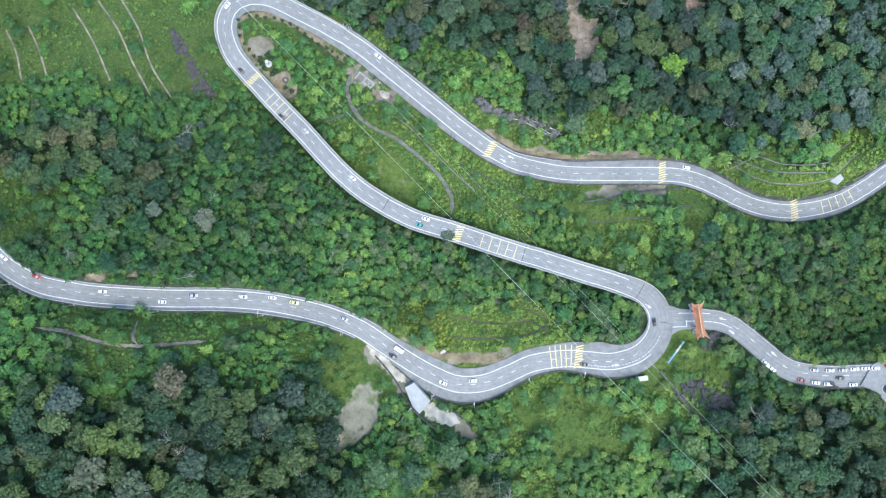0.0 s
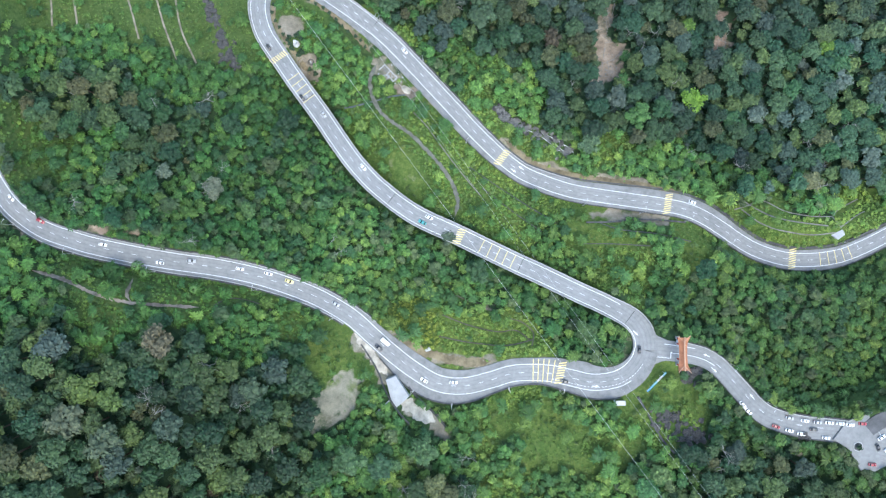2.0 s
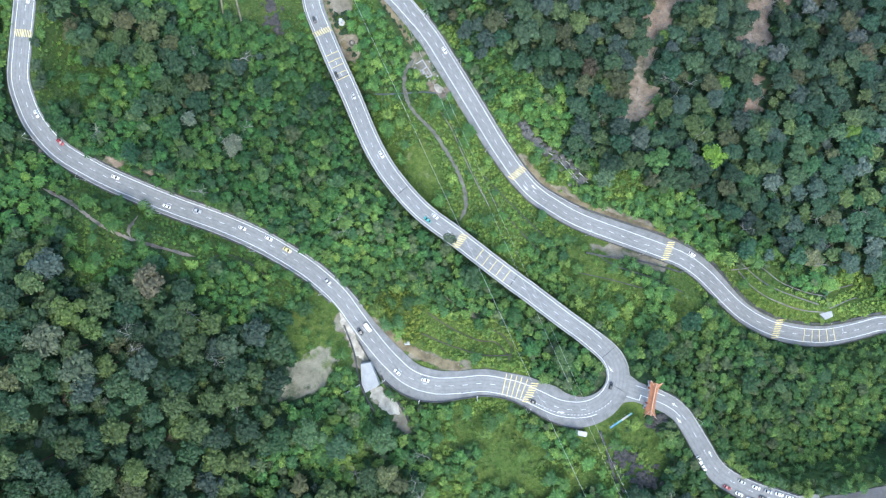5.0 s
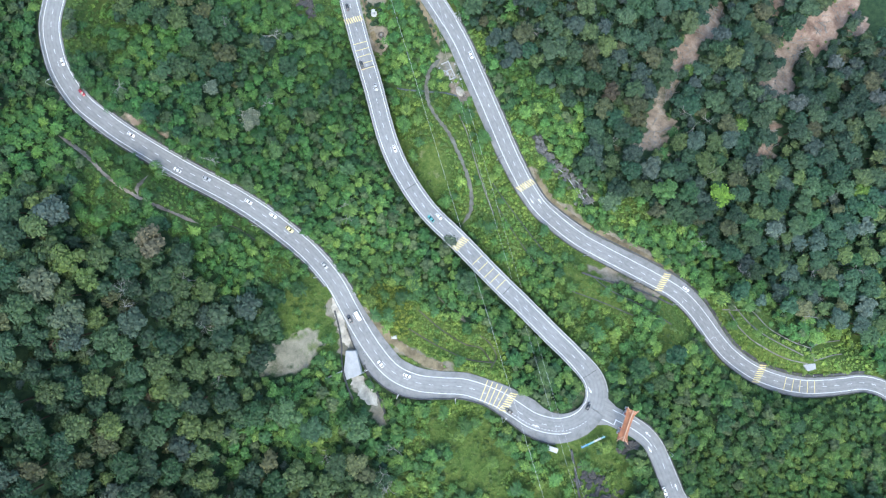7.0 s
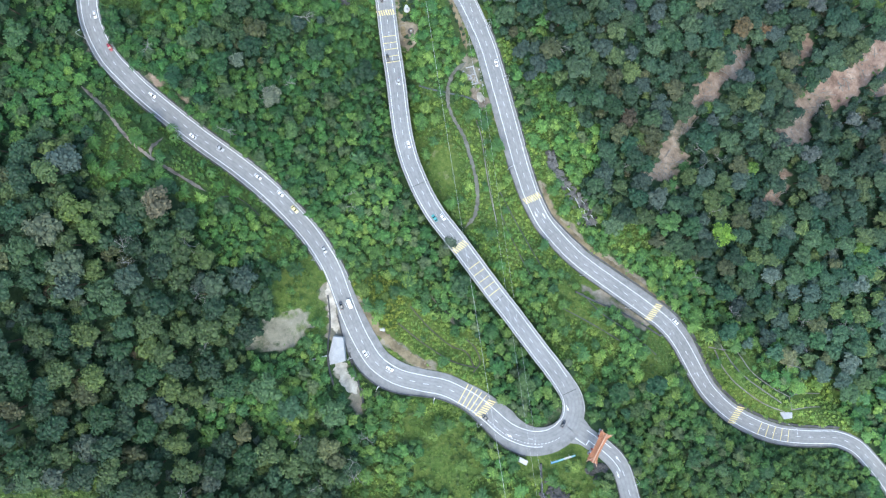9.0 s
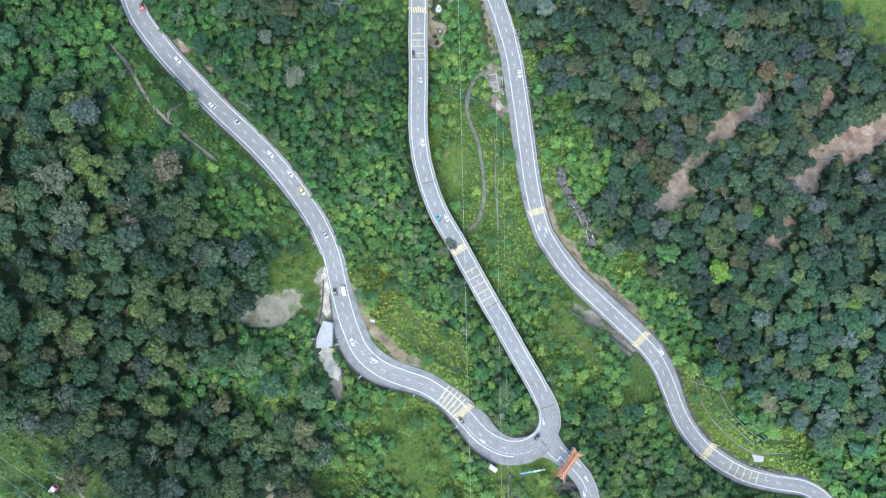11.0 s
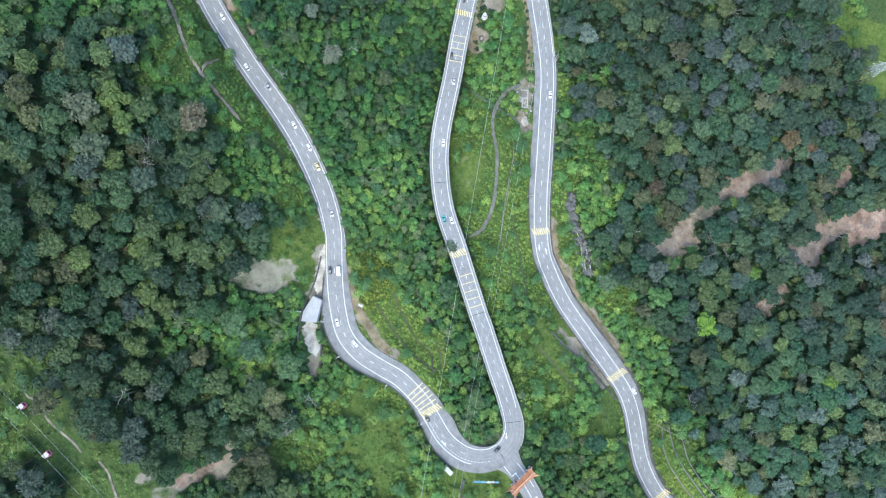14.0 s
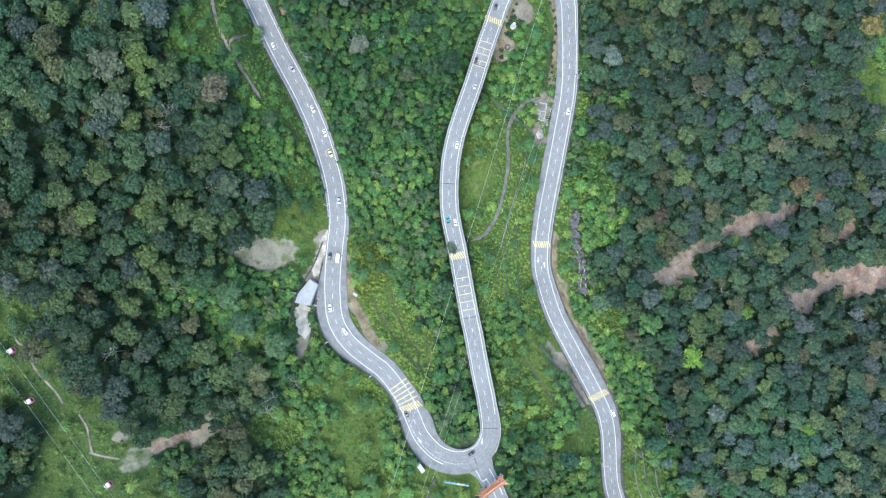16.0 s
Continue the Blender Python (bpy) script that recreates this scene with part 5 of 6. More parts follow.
def verge_strip(name, pts, width, mat, label, seed):
    """A ragged-edged strip of bare ground beside a road."""
    p, _ = spline([(x, y, 0) for x, y in pts], 0.9)
    r = np.random.default_rng(seed)
    n, k = lefts(p), len(p)
    taper = np.clip(np.minimum(np.arange(k), np.arange(k)[::-1]) / 4.0, 0.15, 1.0)
    a = p + n * (width / 2 * taper * r.uniform(0.55, 1.25, k))[:, None]
    b = p - n * (width / 2 * taper * r.uniform(0.55, 1.25, k))[:, None]
    for q in (a, b):
        q[:, 2] = height(q[:, 0], q[:, 1])
    bm = bmesh.new()
    slab(bm, a, b, 0.22, 0.9)
    bmesh.ops.recalc_face_normals(bm, faces=bm.faces)
    return tagged(new(name, quick_mesh(name, bm, mat)), label, "verge", "", "structure")


SAND = plain("pale_sand", (0.35, 0.32, 0.265), 0.95, 0.1, vary=0.45, scale=0.9)
DRY_EARTH = plain("dry_verge_earth", (0.165, 0.135, 0.085), 0.95, 0.1, vary=0.45, scale=0.8)
TRAIL_EARTH = plain("trail_earth", (0.175, 0.15, 0.125), 0.95, 0.1, vary=0.45, scale=0.8)
for k, pts in enumerate(HILL_TRAILS):
    verge_strip("dirt_trail", pts, 1.4 - 0.1 * k, TRAIL_EARTH, "grey-brown earth trail along the slope below the road", 20 + k)
verge_strip("sandy_verge", [(-34.6, -40.2), (-30.2, -44.4), (-24.8, -50.2), (-17.4, -57.4)], 4.0, SAND, "pale sandy strip between road and slope wall", 1)
verge_strip("sandy_verge", [(-10.5, -66.6), (-5, -69.6), (-0.5, -71.8), (6.5, -74.6)], 6.0, SAND, "pale bare ground below a concrete slab", 2)
verge_strip("earth_verge", [(-18.3, -39.3), (-7.0, -43.4), (3.0, -46.0), (18.2, -47.0), (27.8, -45.1)], 4.2, DRY_EARTH, "strip of dry tan earth beside the road", 3)
verge_strip("earth_verge", [(22.1, 59.9), (29.5, 54.5), (39.3, 50.1), (55.9, 47.7), (75.4, 47.5), (94.8, 47.8), (113.0, 45.9)], 2.2, DRY_EARTH, "strip of dry tan earth beside the road", 4)
verge_strip("garden_bed", [(-98.6, 112.6), (-91.8, 115.3), (-80.9, 114.2), (-70.1, 108.5), (-57.8, 100.3), (-49.1, 92.9)], 2.4, DRY_EARTH, "bare earth bed planted with clipped bushes", 5)
verge_strip("garden_bed", [(-98.5, 108.2), (-96.4, 100.0), (-90.9, 93.2), (-84.7, 86.4), (-75.7, 76.9)], 2.2, DRY_EARTH, "bare earth bed planted with clipped bushes", 6)
verge_strip("footpath", PATH, 1.9, PATH_MAT, "narrow worn grey footpath through the shrubs", 9)
for pts in ([(-208.8, 106.6), (-203.3, 95.6), (-199.9, 82.1)], [(-198.6, 108.5), (-192.2, 95.5), (-187.8, 80.0)], [(-177.9, 117.4), (-167.1, 100.8), (-158.4, 81.8)],
            [(-165.3, 120.6), (-155.8, 106.8), (-148.5, 90.7), (-139.1, 74.6)], [(-153.7, 120.6), (-146.0, 106.8), (-140.5, 90.7), (-129.7, 74.0)]):
    draped("slope_channel", pts, 0.85, 0.12, PALE_PATH, "pale earth channel down the grassy terrace", "channel")
for pts in ([(139.5, 41.5), (145.5, 44.4), (153, 47.9), (163.3, 43.7), (176.7, 43.2), (188.4, 44.8)], [(188.4, 44.8), (195.5, 50.3), (208.8, 57.5)], [(142.7, 46.7), (153.9, 40.8), (165, 39.1), (184.4, 39.4)],
            [(142.5, 42.1), (150.8, 36.8), (160.5, 34.1), (175.8, 33.8), (189.1, 36.8)], [(191.7, 40), (200.4, 46), (208.8, 50.7)], [(180.9, 44), (187.1, 50.3), (194.2, 55.6)], [(188.4, 44.8), (191.7, 39.4)]):
    draped("terrace_drain", pts, 0.6, 0.14, OLD_CONCRETE, "grey concrete drain along a planted terrace", "drain")
for pts in ([(3.1, -27.7), (15.9, -30.8), (29.9, -32.1), (37.6, -30.3), (45.2, -33.9)], [(8.2, -18.1), (15.9, -20.2), (27.5, -20.2)], [(3.1, -37.4), (18.4, -38.4), (33.7, -37.4), (46, -33.3)],
            [(33.9, -25.3), (40.3, -26.3), (46.1, -30.3), (45.5, -35.9)], [(-94.7, -35.6), (-91.8, -32.6), (-86.8, -31.8), (-79.3, -32.6), (-71.8, -35)]):
    draped("terrace_drain", pts, 0.5, 0.2, WEATHERED, "dark weathered drain between terraces", "drain")
draped("terrace_drain", [(-24, 66), (-16.5, 60.2), (-7.8, 50.8), (3.6, 39.3), (14, 30)], 0.55, 0.14, OLD_CONCRETE, "grey concrete drain beside the footpath", "drain")
for pts in ([(5.8, 43.8), (19, 37.3), (37, 28.7), (52, 22)], [(14, 34), (29.5, 25), (45, 17)], [(70, 26), (83, 23.5), (101, 24), (117, 22.3)], [(65, 14), (80, 16), (98, 17.5)]):
    draped("terrace_drain", pts, 0.45, 0.1, DARK_CONCRETE, "dark weathered drain between terraces", "drain")
draped("stream_channel", [(-57.5, 63.4), (-52, 64.8), (-44.5, 68.1), (-36, 72.3), (-29.5, 74.4)], 0.8, 0.1, CHANNEL, "dark wet concrete channel below the viaduct", "channel")
draped("retaining_wall", [(96.2, -52.1), (103, -60.9), (108.6, -68.8), (115.2, -74.5)], 0.9, 0.9, DARK_CONCRETE, "dark stained concrete retaining wall", "wall")
draped("retaining_wall", [(66.3, 24.7), (77.9, 26.6), (91.8, 30), (105.8, 31.4), (116.9, 32)], 0.8, 0.8, DARK_CONCRETE, "dark stained retaining wall below the road", "wall")
draped("retaining_wall", [(-31, -45.0), (-25.9, -50.8), (-21.2, -57), (-17.8, -62.8), (-11.4, -70.8), (-3.5, -77.5)], 0.6, 0.9, DARK_CONCRETE, "dark retaining wall beside the pale slab", "wall", deep=2.5)
draped("wall_buttress", [(-14.9, -67.4), (-20, -73.1)], 0.6, 0.8, CONCRETE, "grey concrete strut of the retaining wall", "wall", deep=2.0)
draped("retaining_wall", [(-10.6, -56.6), (-6.4, -62.4), (-1.2, -66.6), (5.6, -71.4), (14, -78.2)], 0.9, 0.5, DARK_CONCRETE, "dark retaining wall below the bend", "wall", deep=2.5)


def flat_slab(name, corners, z, thick, mat, label, category):
    bm = bmesh.new()
    top = [bm.verts.new((x, y, z)) for x, y in corners]
    low = [bm.verts.new((x, y, z - thick)) for x, y in corners]
    bm.faces.new(top)
    bm.faces.new(low[::-1])
    for i in range(len(top)):
        j = (i + 1) % len(top)
        bm.faces.new((top[j], top[i], low[i], low[j]))
    bmesh.ops.recalc_face_normals(bm, faces=bm.faces)
    bmesh.ops.bevel(bm, geom=[e for e in bm.edges if e.is_manifold], offset=0.06, segments=1, affect="EDGES")
    return tagged(new(name, quick_mesh(name, bm, mat)), label, category, "", "structure")


z_slab = max(ground_z(x, y) for x, y in ((-17.5, -58.4), (-13.7, -56.4), (-6.5, -64.6), (-11.5, -70.3), (-12, -62))) + 0.25
flat_slab("concrete_apron", [(-17.7, -58.6), (-13.7, -56.4), (-6.5, -64.6), (-11.3, -70.1), (-14.4, -66.8)], z_slab, 4.0, PALE_CONCRETE, "smooth pale concrete apron beside the road", "apron")
flat_slab("terrace_pad", [(186.9, 35.4), (192.5, 38.8), (194.1, 36.5), (191, 33.5)], ground_z(190, 36) + 0.5, 2.0, PALE_CONCRETE, "pale concrete sump among the terraces", "apron")
ROCK = plain("dark_rock", (0.060, 0.058, 0.056), 0.85, 0.3, vary=0.45, scale=2)
GREY_ROCK = plain("grey_rock", (0.13, 0.128, 0.12), 0.85, 0.25, vary=0.4, scale=2)
FOAM = plain("white_water", (0.40, 0.41, 0.42), 0.35, 0.5, vary=0.15, scale=4)


def boulder_mesh(r, name, mat, cuts=2):
    bm = bmesh.new()
    bmesh.ops.create_icosphere(bm, subdivisions=cuts, radius=1.0)
    seat = Vector((r.uniform(0, 50), r.uniform(0, 50), 0))
    for v in bm.verts:
        n = noise.noise(v.co * 1.3 + seat) + 0.6 * abs(noise.noise(v.co * 3.3 + seat)) + 0.35 * noise.noise(v.co * 7 + seat)
        v.co *= 0.78 + 0.5 * n + r.uniform(-0.1, 0.1)
        v.co.z *= 0.7
    return quick_mesh(name, bm, mat)


def rocks():
    r = random.Random(9)
    dark = [boulder_mesh(r, "rock_outcrop", ROCK, 3) for _ in range(4)]
    for cx, cy, n, spread in ((109.6, -59.6, 26, 5.0), (120.2, -64.8, 44, 6.4), (121.4, -38.8, 22, 4.4), (128, -99.9, 5, 1.6), (171, -58.8, 6, 1.5)):
        for i in range(n):
            x, y, s = cx + r.gauss(0, spread * 0.6), cy + r.gauss(0, spread * 0.45), r.uniform(0.8, 1.9)
            ob = new("rock_outcrop", dark[i % 4])
            ob.matrix_basis = pose(x, y, ground_z(x, y) + 0.15 * s, r.uniform(-15, 15), r.uniform(-15, 15), r.uniform(0, 360)) @ Matrix.Diagonal((s * 1.2, s * r.uniform(0.6, 1.0), s * 0.8, 1))
            tagged(ob, "dark jagged rock outcrop in the grass", "rock", "dark outcrops")
    grey = [boulder_mesh(r, "boulder", GREY_ROCK) for _ in range(3)]
    coal = [boulder_mesh(r, "boulder", ROCK) for _ in range(3)]
    for pts, n, wide, meshes, label, group in (([(-129.9, 106.1), (-123.1, 92.6), (-116.4, 81.8), (-110.2, 72.9)], 120, 3.4, coal, "dark boulder in a scree channel", "scree boulders"),
                                               ([(15.9, 75.6), (22.9, 69.7), (32.8, 66.5), (44.1, 63.1), (55.6, 58.5)], 170, 3.4, grey, "grey boulder in the stream bed", "stream boulders")):
        p, s = spline([(x, y, 0) for x, y in pts], 0.5)
        nn = lefts(p)
        for i in range(n):
            k = r.randrange(len(p))
            q = p[k] + nn[k] * r.gauss(0, wide * 0.5) * (0.5 + k / len(p))
            sz = r.uniform(0.5, 1.5)
            ob = new("boulder", (meshes if r.random() < 0.75 else coal)[r.randrange(3)])
            ob.matrix_basis = pose(q[0], q[1], ground_z(q[0], q[1]) + 0.15 * sz, r.uniform(-20, 20), 0, r.uniform(0, 360)) @ Matrix.Diagonal((sz * 1.2, sz, sz, 1))
            tagged(ob, label, "rock", group)
    # thin runs of white water between the boulders
    for pts in ([(24, 69.5), (33, 66.0), (40, 65.6), (47, 63.8), (55.6, 60.0)], [(38, 65.0), (44.1, 61.5), (50, 58.2)], [(45, 64), (49, 60), (54.5, 57.4)], [(50, 63), (53, 60.5), (57, 58.5)]):
        draped("stream_water", pts, 0.24, 0.32, FOAM, "thin white run of water among boulders", "stream", deep=0.6, step=0.6)
    # rubble in the yard
    pale = [boulder_mesh(r, "stone_block", PALE_CONCRETE, 1) for _ in range(3)]
    for i in range(24):
        x, y = -37.5 + r.gauss(0, 3.4), 82.5 + r.gauss(0, 1.8)
        sz = r.uniform(0.25, 0.7)
        ob = new("stone_block", pale[i % 3])
        ob.matrix_basis = pose(x, y, ground_z(x, y) + 0.3 * sz, 0, 0, r.uniform(0, 360)) @ Matrix.Diagonal((sz, sz * 0.8, sz, 1))
        tagged(ob, "pale loose stone block on bare ground", "stone", "yard stones")


rocks()


def foundation():
    """Low broken walls of a levelled house in the yard."""
    g = tagged(new("house_foundation"), "low pale concrete foundation walls of a levelled house", "foundation")
    g.matrix_basis = pose(-38.2, 82.6, ground_z(-38.2, 82.6), 0, 0, -38)
    for x0, x1, y0, y1, top in ((-6.0, 3.2, 2.0, 2.4, 0.7), (-6.0, -5.6, -1.8, 1.996, 0.6), (-1.9, -1.55, -2.0, 1.996, 0.45), (2.8, 3.2, -1.2, 1.996, 0.65), (-5.596, -3.0, -2.2, -1.85, 0.5), (-1.546, 2.796, -0.5, -0.15, 0.4)):
        bm = bmesh.new()
        box(bm, x0, x1, y0, y1, -1.6, top)
        bmesh.ops.bevel(bm, geom=list(bm.edges), offset=0.05, segments=1, affect="EDGES")
        part("wall", bm, CONCRETE, g)
    bm = bmesh.new()
    box(bm, -5.55, -1.95, -1.8, 1.95, -1.6, 0.12)
    part("floor_slab", bm, OLD_CONCRETE, g, "stained grey floor slab")
    r = random.Random(4)
    bm = bmesh.new()
    rings = []
    for k, (q, z) in enumerate(((3.1, -0.9), (2.4, 0.15), (1.5, 0.75), (0.6, 1.15))):
        rings.append([bm.verts.new((q * (1.15 + r.uniform(-0.18, 0.18)) * math.cos(0.449 * j), q * (0.8 + r.uniform(-0.12, 0.12)) * math.sin(0.449 * j), z + r.uniform(-0.12, 0.12))) for j in range(14)])
    for a, b in zip(rings, rings[1:]):
        for j in range(14):
            bm.faces.new((a[j], a[(j + 1) % 14], b[(j + 1) % 14], b[j]))
    bm.faces.new(rings[-1])
    me = quick_mesh("sand_mound", bm, SAND)
    me.shade_smooth()
    ob = tagged(new("sand_mound", me), "pile of pale building sand beside the road", "mound")
    ob.matrix_basis = pose(-29.6, 77.1, ground_z(-29.6, 77.1), 0, 0, -30)


foundation()


def slide_debris():
    """Fallen trunks and stones on the landslide scars."""
    r = random.Random(21)
    bm = bmesh.new()
    stick(bm, (-3.2, 0, 0), (0.5, 0.1, 0.12), 0.2, 0.16, 6)
    stick(bm, (0.5, 0.1, 0.12), (3.4, -0.25, 0.1), 0.16, 0.07, 6)
    stick(bm, (1.6, 0, 0.1), (2.5, 0.9, 0.2), 0.06, 0.03, 4)
    log = quick_mesh("fallen_log", bm, DEAD_WOOD)
    stone = [boulder_mesh(r, "stone", GREY_ROCK, 1) for _ in range(3)]
    for w, bare, grit, pts in BARE[:8]:
        for i in range(int(w * 3)):
            k = r.randrange(len(pts) - 1)
            f = r.random()
            x = pts[k][0] * (1 - f) + pts[k + 1][0] * f + r.gauss(0, w * 0.45)
            y = pts[k][1] * (1 - f) + pts[k + 1][1] * f + r.gauss(0, w * 0.45)
            ob = new("fallen_log", log)
            s = r.uniform(0.5, 1.1)
            ob.matrix_basis = pose(x, y, ground_z(x, y) + 0.15, r.uniform(-6, 6), r.uniform(-8, 8), r.uniform(0, 360)) @ Matrix.Diagonal((s, s, s, 1))
            tagged(ob, "grey fallen tree trunk on bare earth", "log", "fallen logs")
            x, y, s = x + r.gauss(0, 3), y + r.gauss(0, 3), r.uniform(0.25, 0.6)
            ob = new("stone", stone[i % 3])
            ob.matrix_basis = pose(x, y, ground_z(x, y) + 0.2 * s, 0, 0, r.uniform(0, 360)) @ Matrix.Diagonal((s, s, s, 1))
            tagged(ob, "grey loose stone on bare earth", "stone", "slide stones")


slide_debris()


# ---------------------------------------------------------------- the gate over the side road
TILE = plain("orange_roof_tiles", (0.36, 0.15, 0.075), 0.5, 0.4, vary=0.2, scale=2)
RIDGE = plain("ridge_tiles", (0.44, 0.26, 0.17), 0.5, 0.4, vary=0.2)
RED = plain("red_painted_wood", (0.30, 0.04, 0.03), 0.5, 0.4, vary=0.15)
WHITE = plain("white_painted_masonry", (0.40, 0.40, 0.395), 0.6, 0.3, vary=0.1)
GATE_M = pose(111.1, -29.1, ground_z(111.1, -29.1) + 0.4, 0, 0, 8.4)


def gate():
    g = tagged(new("gate"), "ornamental gate with a long orange tiled roof over the road", "gate")
    g.matrix_basis = GATE_M
    L, W, H = 7.2, 1.75, 7.6

    def zroof(x, y):
        v, w = abs(y) / L, abs(x) / W
        return H + 1.5 * (1 - w) ** 1.4 + 1.1 * max(0, v - 0.72) ** 1.5 * 6 * (0.4 + w)

    bm = bmesh.new()
    nx, ny = 14, 36
    for s, thick in ((1, 0.0), (-1, 0.22)):
        g0 = [[bm.verts.new((W * (1 + 0.55 * (abs(y) / L) ** 3) * (2 * i / nx - 1), y, zroof(W * (2 * i / nx - 1), y) - thick)) for i in range(nx + 1)] for y in np.linspace(-L, L, ny + 1)]
        for a, b in zip(g0, g0[1:]):
            for i in range(nx):
                f = (a[i], a[i + 1], b[i + 1], b[i])
                bm.faces.new(f if s > 0 else f[::-1])
    part("roof", bm, TILE, g, "orange glazed tile roof with upturned corners")
    for y in np.linspace(-L + 0.3, L - 0.3, 40):
        for sg in (-1, 1):
            bm = bmesh.new()
            for k in range(6):
                x0, x1 = sg * W * (0.06 + 0.92 * k / 6), sg * W * (0.06 + 0.92 * (k + 1) / 6)
                flare = 1 + 0.55 * (abs(y) / L) ** 3
                stick(bm, (x0 * flare, y, zroof(x0, y) + 0.03), (x1 * flare, y, zroof(x1, y) + 0.03), 0.09, 0.09, 4)
            part("tile_rib", bm, TILE, g)
    bm = bmesh.new()
    ys = np.linspace(-L * 1.03, L * 1.03, 17)
    for a, b in zip(ys, ys[1:]):
        stick(bm, (0, a, zroof(0, min(L, abs(a))) + 0.18), (0, b, zroof(0, min(L, abs(b))) + 0.18), 0.28, 0.28, 6)
    part("ridge", bm, RIDGE, g, "thick roof ridge with raised ends")
    for sy in (-1, 1):
        for sx in (-1, 1):
            bm = bmesh.new()
            pts = [(sx * W * f * 1.35, sy * L * (0.72 + 0.36 * f), 0) for f in (0.05, 0.35, 0.65, 0.9, 1.15)]
            pts = [(x, y, zroof(min(W, abs(x) / 1.5), min(L, abs(y))) + 0.15 + (0.5 if i == 4 else 0)) for i, (x, y, _) in enumerate(pts)]
            for a, b in zip(pts, pts[1:]):
                stick(bm, a, b, 0.2, 0.14, 5)
            part("corner_ridge", bm, RIDGE, g)
    for y in (-6.0, -3.4, 3.4, 6.0):
        bm = bmesh.new()
        stick(bm, (0, y, 0), (0, y, 7.5), 0.42, 0.38, 12)
        c = part("pillar", bm, RED, g, "round red pillar")
        bm = bmesh.new()
        box(bm, -0.55, 0.55, y - 0.55, y + 0.55, -0.5, 0.9)
        part("plinth", bm, WHITE, c, "white stone plinth")
    bm = bmesh.new()
    box(bm, -0.35, 0.35, -6.4, 6.4, 6.3, 7.1)
    box(bm, -0.3, 0.3, -6.4, 6.4, 5.2, 5.7)
    part("beam", bm, RED, g)


gate()


def guard_lions():
    """Pale blocks at the foot of the gate."""
    for i, (x, y) in enumerate(((110.8, -24.6), (110.9, -26.4), (112.2, -34.6))):
        b = tagged(new("stone_pedestal"), "white stone pedestal at the foot of the gate", "pedestal", "gate pedestals")
        b.matrix_basis = pose(x, y, ground_z(x, y) + 0.3, 0, 0, 5)
        for name, w, z0, z1 in (("plinth", 0.6, -0.3, 0.4), ("shaft", 0.4, 0.404, 1.5), ("cap", 0.5, 1.504, 1.75)):
            bm = bmesh.new()
            box(bm, -w, w, -w, w, z0, z1)
            bmesh.ops.bevel(bm, geom=list(bm.edges), offset=0.06, segments=1, affect="EDGES")
            part(name, bm, WHITE, b)


guard_lions()
BLUE = plain("blue_sign_paint", (0.03, 0.16, 0.30), 0.4, 0.4, vary=0.12)
TEAL = plain("teal_sign_paint", (0.08, 0.24, 0.28), 0.4, 0.4, vary=0.12)
STEEL = plain("galvanised_steel", (0.42, 0.43, 0.44), 0.4, 0.5, 0.6, vary=0.12)
DARK_PAINT = plain("black_paint", (0.02, 0.02, 0.022), 0.35, 0.5, vary=0.2)
GLASS, gnt, gb = shader("dark_glass", 0.08, 0.6)
gb.inputs["Base Color"].default_value = (0.012, 0.014, 0.016, 1)
RUBBER = plain("rubber", (0.02, 0.02, 0.02), 0.8, 0.2, vary=0.2)
LAMP_RED = plain("red_lens", (0.35, 0.02, 0.015), 0.25, 0.5, vary=0.1)
LAMP_CLEAR = plain("clear_lens", (0.7, 0.7, 0.68), 0.15, 0.5, vary=0.05)


def roadside_board():
    a, b = Vector((99.3, -48.8, 0)), Vector((106.6, -39.1, 0))
    ang = math.degrees(math.atan2(b.y - a.y, b.x - a.x))
    ln = (b - a).length
    m = (a + b) / 2
    g = tagged(new("roadside_board"), "long blue and white roadside board on posts", "sign")
    g.matrix_basis = pose(m.x, m.y, ground_z(m.x, m.y), 0, 0, ang)
    for i, (x0, x1, mat) in enumerate(((-ln / 2, -ln * 0.22, BLUE), (-ln * 0.215, ln * 0.02, TEAL), (ln * 0.025, ln * 0.33, WHITE), (ln * 0.335, ln / 2, TEAL))):
        bm = bmesh.new()
        box(bm, x0, x1, -0.75, 0.75, -0.06, 0.06, pose(0, 0, 3.0, 38, 0, 0))
        p = part("panel", bm, mat, g, ("blue panel", "teal panel", "white panel", "teal panel")[i])
        if mat is not WHITE:
            bm = bmesh.new()
            box(bm, x0 + 0.3, x1 - 0.3, 0.0, 0.3, 0.064, 0.072, pose(0, 0, 3.0, 38, 0, 0))
            part("stripe", bm, WHITE, p)
    for x in np.linspace(-ln * 0.46, ln * 0.46, 6):
        bm = bmesh.new()
        stick(bm, (x, 0, -0.8), (x, 0, 2.95), 0.07, 0.07, 8)
        part("post", bm, STEEL, g)


roadside_board()


